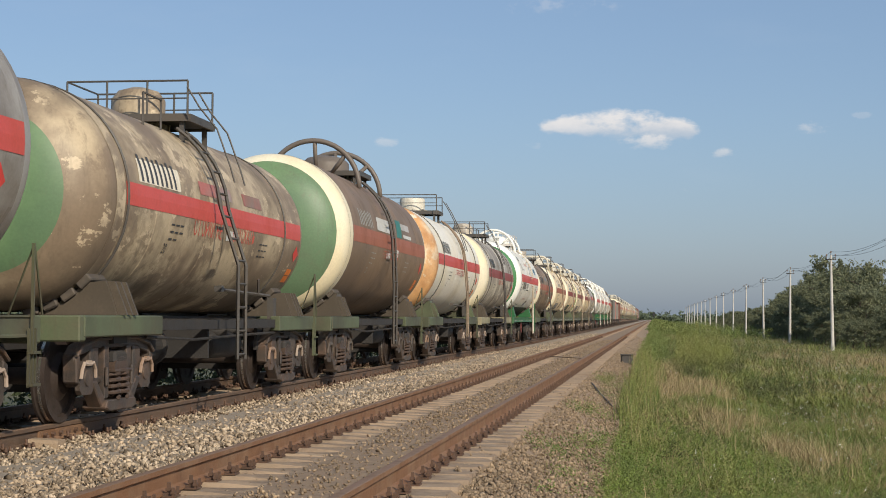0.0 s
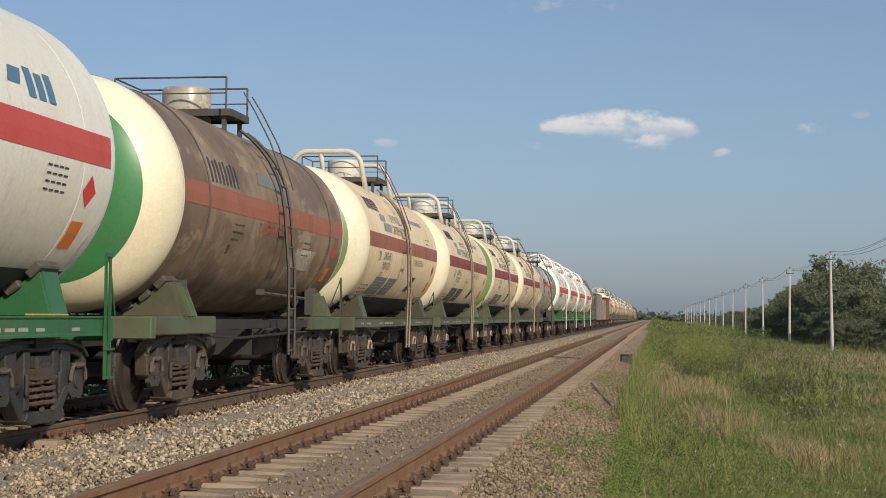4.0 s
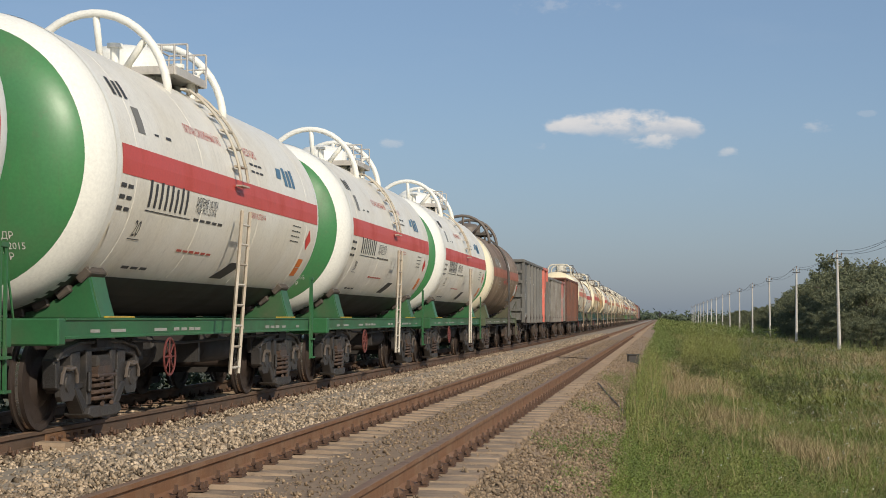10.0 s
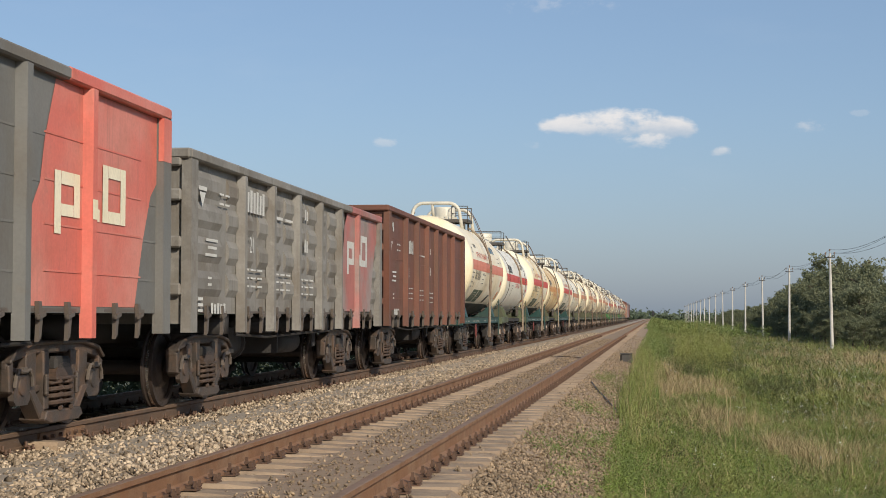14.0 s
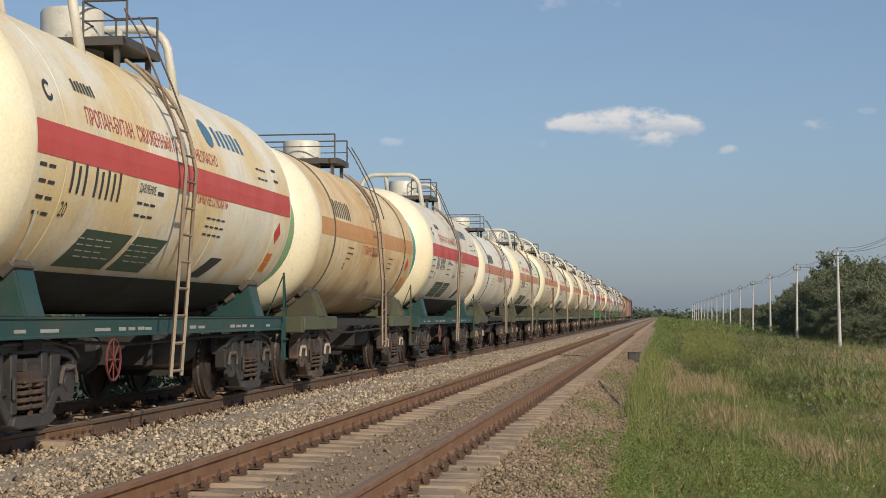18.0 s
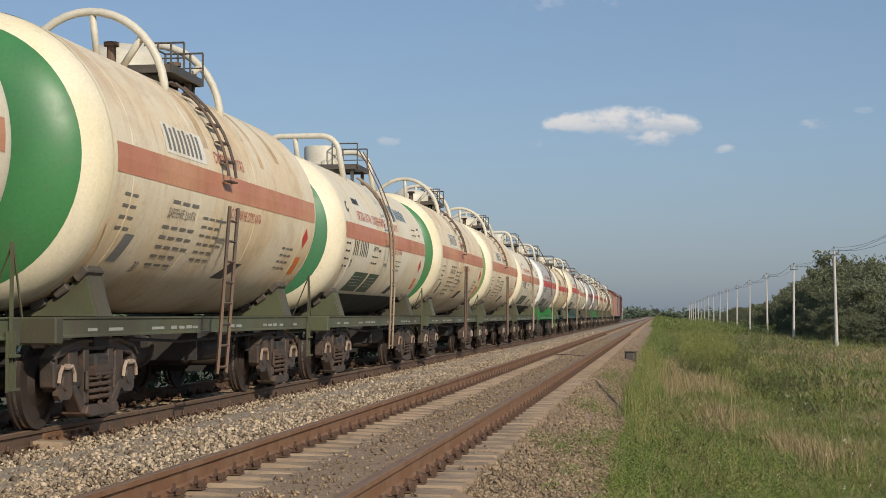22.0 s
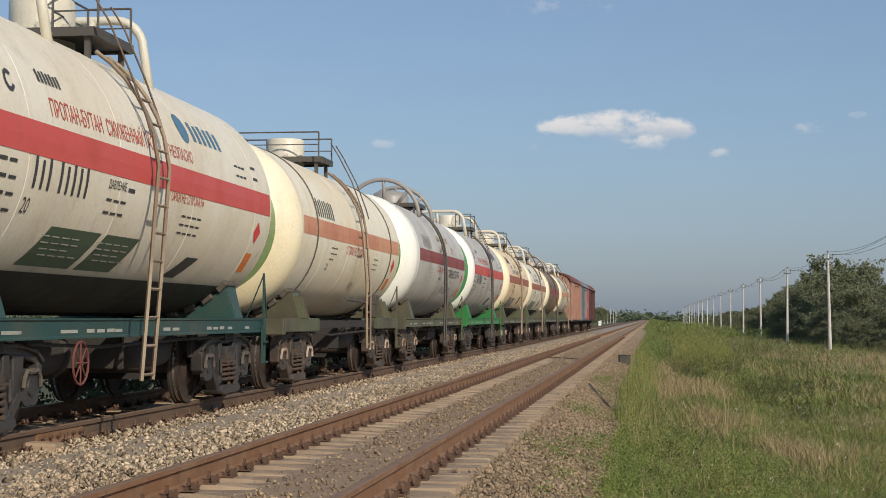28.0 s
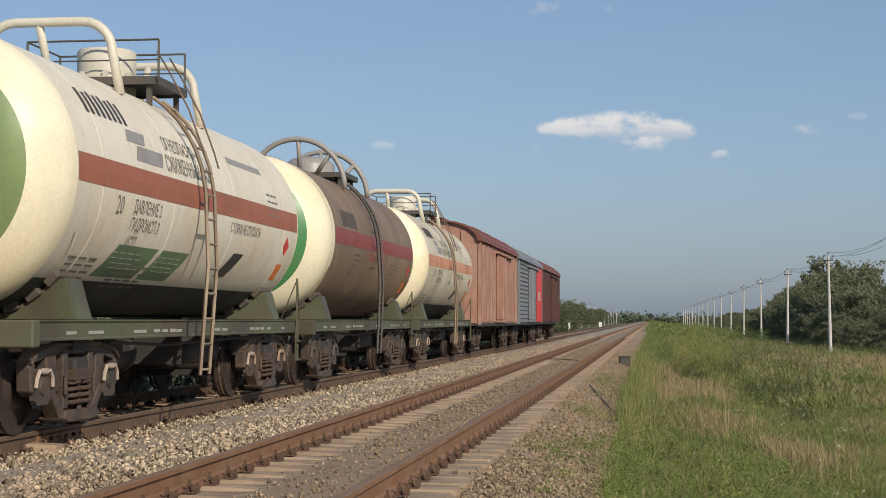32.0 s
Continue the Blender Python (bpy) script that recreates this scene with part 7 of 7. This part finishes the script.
def make_grass():
    def verge(y):
        """The ragged edge between the ballast and the growth."""
        y = np.asarray(y, float)
        return -0.47 + 0.06 * np.sin(y * 0.9) + 0.05 * np.sin(y * 2.3 + 1)

    def zone(y0, y1, power, keep):
        def pick(n):
            y = y0 + (y1 - y0) * RNG.random(n) ** power
            edge = verge(y)
            x = edge + RNG.random(n) * (y * 0.152 + 0.9 - edge)
            ok = RNG.random(n) < keep(x, y)
            tall = np.clip(1.0 + 1.0 * field_noise(x[ok], y[ok], 0.6, 4.0) + 0.9 * field_noise(x[ok], y[ok], 2.3, 6.0), 0.25, 2.0)
            return np.stack([x[ok], y[ok], tall], 1)
        return pick

    def green(x, y):
        return np.clip(0.72 - 1.4 * dryness(x, y), 0.06, 1.0)

    def dry(x, y):
        return np.clip(0.14 + 1.3 * dryness(x, y), 0.02, 1.0) * (x > -0.35)
    blades("meadow_grass", 170000, zone(12, 45, 1.5, green), 0.165, 0.0044, GRASS, "fresh green meadow grass", 1.0)
    blades("meadow_grass_far", 120000, zone(42, 260, 1.8, green), 0.24, 0.013, GRASS, "green meadow grass in the field", 0.9)
    blades("dry_grass", 110000, zone(12, 48, 1.4, dry), 0.29, 0.0036, GRASS_DRY, "dry straw-coloured grass stalks", 0.8)
    blades("dry_grass_far", 100000, zone(44, 260, 1.6, dry), 0.28, 0.010, GRASS_DRY, "dry grass in the field", 0.8)
    blades("meadow_grass_near", 14000, lambda n: np.stack([RNG.uniform(-0.7, 7, n), RNG.uniform(-14, 12, n), RNG.uniform(0.4, 1.4, n)], 1), 0.20, 0.008, GRASS, "fresh green meadow grass", 0.9)
    rng = random.Random(9)

    # tall weeds in clumps along the foot of the bank, lower towards the camera
    tall_strip, low_strip, far = [], [], []
    for k in range(150):
        cy = 21 + 42 * rng.random() ** 1.1
        cx = float(verge(cy)) + 0.03 + abs(rng.gauss(0, 0.22))
        tall = rng.choice((0.3, 0.42, 0.55, 0.7, 0.85)) * min(1.0, 0.45 + (cy - 20) / 14)
        for j in range(rng.randrange(4, 8)):
            tall_strip.append((cx + rng.gauss(0, 0.08), cy + rng.gauss(0, 0.3), tall * rng.uniform(0.6, 1.15), rng.uniform(0.04, 0.10)))
    for k in range(420):
        cy = 13 + 16 * rng.random() ** 1.2
        low_strip.append((float(verge(cy)) + abs(rng.gauss(0, 0.35)), cy, rng.uniform(0.10, 0.30), rng.uniform(0.05, 0.12)))
    for k in range(700):
        y = 55 + 190 * rng.random() ** 1.5
        far.append((-0.42 + abs(rng.gauss(0, 0.55)), y, rng.uniform(0.4, 0.95), rng.uniform(0.2, 0.4)))
    weed_plants("verge_weeds", tall_strip, 62, 0.020, TALL_WEED, "tall yellow-green weeds on the verge")
    weed_plants("low_verge_weeds", low_strip, 60, 0.016, LUSH, "low leafy weeds at the edge of the ballast")
    weed_plants("verge_weeds_far", far, 70, 0.045, WEED, "tall weeds along the verge far down the line")
    blades("verge_straw", 700, lambda n: np.array([(x + rng.gauss(0, 0.1), y + rng.gauss(0, 0.3), h * 2.2) for x, y, h, r in rng.choices(tall_strip, k=n)]), 0.45, 0.0040, GRASS_DRY, "dry stalks among the verge weeds", 0.25)
    blades("tall_verge_grass", 5000, lambda n: np.array([(x + rng.gauss(0, 0.06), y + rng.gauss(0, 0.2), h * 1.9) for x, y, h, r in rng.choices(tall_strip, k=n)]), 0.40, 0.0050, WEED, "upright tall grass on the verge", 0.22)

    # leafy herbs through the meadow, densest where it is lush
    herbs, darker, seeds = [], [], []
    while len(herbs) < 3600:
        y = 13 + 62 * rng.random() ** 1.6
        x = float(verge(y)) + rng.random() * (y * 0.152 + 1.0)
        d = float(dryness(np.array([x]), np.array([y]))[0])
        clump = noise.noise((x * 1.6, y * 0.9, 21.0))
        if rng.random() < 0.45 - 0.8 * d + 0.5 * clump:
            plant = (x, y, rng.uniform(0.10, 0.30) * (1 + clump), rng.uniform(0.06, 0.16))
            (herbs if noise.noise((x * 0.9, y * 0.6, 5.0)) < 0.12 else darker).append(plant)
            if rng.random() < 0.16:
                seeds.append((x + rng.gauss(0, 0.3), y + rng.gauss(0, 0.5), rng.uniform(0.25, 0.5), 0.05))
    weed_plants("broad_weeds", herbs, 52, 0.017, LUSH, "lush leafy weeds in the grass")
    weed_plants("yellowish_weeds", darker, 52, 0.017, WEED, "yellow-green leafy weeds in the grass")
    weed_plants("dry_weeds", seeds, 36, 0.012, GRASS_DRY, "parched seed heads in the grass")

    # knee-high clumps of several kinds, each a tuft of plants of its own height
    kinds = {"lush": [], "pale": [], "dark": [], "straw": []}
    for k in range(230):
        y = 15 + 62 * rng.random() ** 1.3
        x = 0.05 + rng.random() * (y * 0.15 + 0.5)
        d = float(dryness(np.array([x]), np.array([y]))[0])
        kind = "straw" if d > 0.35 else rng.choice(("lush", "lush", "pale", "dark"))
        wide, high = rng.uniform(0.10, 0.30) * (0.7 + y / 60), rng.uniform(0.20, 0.50)
        for j in range(rng.randrange(7, 15)):
            kinds[kind].append((x + rng.gauss(0, wide), y + rng.gauss(0, wide * 1.3), high * rng.uniform(0.5, 1.15), rng.uniform(0.05, 0.12)))
    for kind, mat, label in (("lush", LUSH, "knee-high clumps of lush weeds"), ("pale", TALL_WEED, "knee-high clumps of pale green weeds"), ("dark", SHRUB, "knee-high clumps of dark weeds"), ("straw", GRASS_DRY, "knee-high clumps of parched weeds")):
        weed_plants(kind + "_clumps", kinds[kind], 60, 0.020, mat, label)

    # thickets: bright tall weeds in the hollow, dark low shrubs before and beside them
    thicket, shrubs = [], []
    for k in range(230):
        x = 0.75 + 2.5 * rng.random()
        y = 57 + (x - 0.9) * 5.5 + rng.gauss(0, 2.6)
        thicket.append((x, y, rng.uniform(0.9, 2.0) * (1.12 - 0.2 * abs(x - 1.8)), rng.uniform(0.10, 0.20)))
    for cx, cy, wx, wy, high, count in ((1.15, 50, 0.35, 2.0, 0.55, 50), (2.9, 62, 0.5, 3.0, 0.9, 40), (0.5, 66, 0.4, 5.0, 0.8, 40), (2.7, 43.5, 0.35, 1.2, 0.60, 34), (3.4, 45, 0.40, 1.4, 0.75, 46), (4.0, 46.5, 0.35, 1.3, 0.60, 34), (3.25, 36, 0.28, 1.2, 0.45, 26), (5.6, 64, 0.9, 3.0, 0.65, 34),
                                        (4.9, 54, 0.7, 2.0, 0.5, 24), (7.5, 82, 1.4, 5.0, 0.8, 40), (4.5, 88, 1.2, 6.0, 0.9, 40), (9.0, 110, 2.0, 8.0, 0.9, 46), (2.2, 92, 1.0, 8.0, 1.0, 40), (6.0, 125, 2.0, 10.0, 1.1, 46)):
        for j in range(count):
            shrubs.append((cx + rng.gauss(0, wx), cy + rng.gauss(0, wy), high * rng.uniform(0.5, 1.15), rng.uniform(0.14, 0.28)))
    # every second thicket plant again, lower and darker, just before it
    weed_plants("thicket_undergrowth", [(x, y - 0.6, h * 0.45, r * 1.4) for x, y, h, r in thicket[::2]], 110, 0.030, SHRUB, "dark low leaves at the foot of the thicket")
    weed_plants("tall_weeds", thicket, 150, 0.032, TALL_WEED, "bright green tall weed thicket in the field")
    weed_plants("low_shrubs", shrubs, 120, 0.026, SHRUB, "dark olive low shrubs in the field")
    far_growth = []
    for k in range(420):
        y = 70 + 170 * rng.random() ** 1.3
        x = 0.2 + rng.random() * (y * 0.13)
        if noise.noise((x * 0.35, y * 0.12, 31.0)) > 0.0:
            far_growth.append((x, y, rng.uniform(0.4, 0.9), rng.uniform(0.2, 0.5)))
    horizon = [(rng.uniform(-0.6, 15.0) if k % 2 else abs(rng.gauss(0, 2.5)) - 0.4, 190 + 420 * rng.random() ** 1.3, rng.uniform(0.7, 1.7), rng.uniform(0.6, 1.4)) for k in range(650)]
    weed_plants("horizon_weeds", horizon, 80, 0.16, WEED, "rough growth at the far end of the field")
    weed_plants("far_weeds", far_growth, 90, 0.05, WEED, "leafy weed patches far out in the field")

    def plants(name, clumps, per, size, spread, mat, label):
        V, F = leaf_cloud(np.array(clumps), per, size, spread)
        raw(name, V, F, mat, None, label, "stuff")
    # single tall straw stalks
    stalks = [(1.2, 26.4, 2.0), (1.24, 26.5, 1.6), (2.27, 21.2, 1.9), (2.36, 21.0, 1.5), (2.15, 21.6, 1.3)]
    for k in range(130):
        y = 17 + 40 * rng.random() ** 1.2
        x = 0.2 + rng.random() * y * 0.14
        if float(dryness(np.array([x]), np.array([y]))[0]) > -0.1:
            stalks.append((x, y, rng.uniform(0.7, 1.3)))
    blades("straw_stalks", 3 * len(stalks), lambda n: np.array([(x + rng.gauss(0, 0.02), y + rng.gauss(0, 0.03), h) for x, y, h in stalks * 3]), 0.55, 0.0040, STRAW, "single tall dry stalks", 0.22)
    # brush beyond the train; the train's shadow is put into its leaf colour
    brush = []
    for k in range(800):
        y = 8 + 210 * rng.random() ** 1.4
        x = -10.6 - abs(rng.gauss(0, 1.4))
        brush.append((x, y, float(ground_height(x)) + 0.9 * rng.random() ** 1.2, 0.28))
    plants("lineside_brush", brush, 46, 0.08, 0.9, SHADED_BRUSH, "dense dark brush with the train's shade painted in")
    blooms = []
    for k in range(260):
        y = 28 + 45 * rng.random()
        x = min(y * 0.145, max(0.3, rng.gauss(y * 0.115, 0.9)))
        blooms.append((x, y, float(ground_height(x)) + rng.uniform(0.25, 0.6), 0.022))
    for k in range(150):
        y = 16 + 50 * rng.random() ** 1.2
        x = 0.2 + rng.random() * (y * 0.145)
        blooms.append((x, y, float(ground_height(x)) + rng.uniform(0.2, 0.55), 0.018))
    plants("wild_flowers", blooms, 5, 0.010, 0.9, FLOWER, "small white flower heads above the grass")
    tuft = []
    for tx, ty, amount in ((-1.12, 24.5, 26), (-0.98, 25.2, 16), (-1.05, 17.0, 20), (-1.25, 17.6, 14), (-0.72, 19.3, 24), (-0.85, 18.6, 16), (-0.7, 20.5, 12), (-1.2, 36, 30), (-1.0, 38, 24), (-0.9, 34.5, 16), (-0.8, 15.2, 14), (-0.9, 30, 10)):
        for j in range(amount):
            x, y = tx + rng.gauss(0, 0.13), ty + rng.gauss(0, 0.30)
            tuft.append((x, y, float(np.interp(x, [-1.47, -1.05, -0.75, -0.38], [-0.240, -0.36, -0.44, -0.54])) + rng.random() * 0.08, 0.05))
    for k in range(55):
        ty = 13 + 45 * rng.random() ** 1.3
        tx = -0.46 - abs(rng.gauss(0, 0.20))
        tz = float(np.interp(tx, [-1.47, -1.05, -0.75, -0.38], [-0.240, -0.36, -0.44, -0.54]))
        for j in range(rng.randrange(1, 5)):
            tuft.append((tx + rng.gauss(0, 0.06), ty + rng.gauss(0, 0.10), tz + rng.random() * 0.10, 0.05))
    plants("ballast_weeds", tuft, 22, 0.014, 1.1, WEED, "low weeds growing through the ballast")


def make_small():
    box_ = tagged(new("cable_box"), "dark steel cable box on a short stub", "cable box")
    bm = bmesh.new()
    box(bm, -0.19, 0.19, -0.14, 0.14, 0.12, 0.42, 0.02)
    part("case", bm, CABLE_BOX, box_)
    bm = bmesh.new()
    box(bm, -0.06, 0.06, -0.06, 0.06, -0.3, 0.12)
    part("stub", bm, paint("dark_metal"), box_)
    bm = bmesh.new()
    box(bm, -0.21, 0.21, -0.16, 0.16, 0.42, 0.45, 0.01)
    part("lid", bm, CABLE_BOX, box_)
    box_.matrix_basis = pose(-0.92, 53.0, -0.55, 0, 0, 8)
    rod = tagged(new("crossing_pipe"), "thin rusty pipe lying across the empty track", "pipe")
    bm = bmesh.new()
    tube(bm, [(-3.42, 51.7, -0.16), (-2.9, 50.6, -0.155), (-2.3, 49.4, -0.155), (-2.08, 49.0, -0.165)], 0.013, 6)
    part("pipe", bm, paint("rusty_metal"), rod)
    cable = tagged(new("dropped_cable"), "dark cable lying down the ballast slope", "cable")
    bm = bmesh.new()
    tube(bm, [(-1.30, 33.2, -0.25), (-1.12, 31.4, -0.32), (-0.95, 29.8, -0.37), (-0.78, 28.2, -0.41), (-0.62, 26.6, -0.47), (-0.52, 25.2, -0.50)], 0.015, 6)
    part("sheath", bm, paint("black_paint"), cable)
    joint = tagged(new("rail_joint"), "rusty bolted joint bar on the rail under the train", "rail joint")
    x = TRACK + 0.797
    bm = bmesh.new()
    prism(bm, [(x + 0.012, -0.048), (x + 0.042, -0.055), (x + 0.030, -0.13), (x + 0.060, -0.160), (x + 0.012, -0.150)], 15.05, 16.3, "y")
    part("joint_bar", bm, RAIL, joint)
    for y in (15.15, 15.36, 15.57, 15.78, 15.99, 16.2):
        bm = bmesh.new()
        lathe(bm, [(0.0, 0.022), (0.04, 0.022), (0.04, 0.0)], "x", 6, at=(x + 0.032, y, -0.095))
        part("bolt", bm, CLIP, joint)
    stub = tagged(new("sleeper_end"), "pale bared concrete sleeper end beside the rail", "sleeper")
    bm = bmesh.new()
    prism(bm, [(-0.15, -0.15), (0.15, -0.15), (0.13, 0.07), (0.10, 0.10), (-0.10, 0.10), (-0.13, 0.07)], -0.15, 0.15, "x")
    part("block", bm, CONCRETE, stub)
    stub.matrix_basis = pose(TRACK + 1.02, 14.75, -0.20, 0, 2, 3)
    sig = None
    for x, y in ((-10.6, 330.0), (-9.6, 290.0), (-12.5, 240.0)):
        m = pose(x, y, -0.9)
        if sig is None:
            sig = tagged(new("marker_post"), "small white trackside marker post", "marker post", "marker posts")
            bm = bmesh.new()
            box(bm, -0.14, 0.14, -0.10, 0.10, -0.2, 1.5, 0.03)
            part("post", bm, paint("ring_white"), sig)
            sig.matrix_basis = m
        else:
            copy_thing(sig, m)
    mast = tagged(new("signal_mast"), "dark railway signal mast far down the line", "signal")
    bm = bmesh.new()
    lathe(bm, [(0, 0.09), (2.9, 0.07), (2.9, 0.0)], "z", 8)
    part("mast", bm, paint("dark_metal"), mast)
    bm = bmesh.new()
    box(bm, -0.28, 0.28, -0.12, 0.12, 2.5, 3.5, 0.05)
    part("signal_head", bm, paint("black_paint"), mast)
    mast.matrix_basis = pose(-0.3, 420.0, -0.9)


make_poles()
make_trees()
make_grass()
make_small()


# ---- what moves ----
def motions():
    """The train runs past at an even speed, and its wheels roll."""
    times = (-4, -2, 0, 4, 8, 12, 16, 20, 24, 28, 32, 34, 36)
    for car, y in TRAIN:
        walk(car, [(t, pose(TRACK, y - SPEED * t, 0)) for t in times])
    turn = math.degrees(SPEED / FPS / 0.475)
    lead = WHEELSETS[0]
    walk(lead, [(k / FPS, pose(0, 0, 0, (k * turn) % 360, 0, 0)) for k in range(32 * FPS + 1)])
    for wheels in WHEELSETS[1:]:
        keys = wheels.animation_data_create()
        wheels.rotation_mode = "QUATERNION"
        keys.action = lead.animation_data.action
        keys.action_slot = lead.animation_data.action_slot


motions()
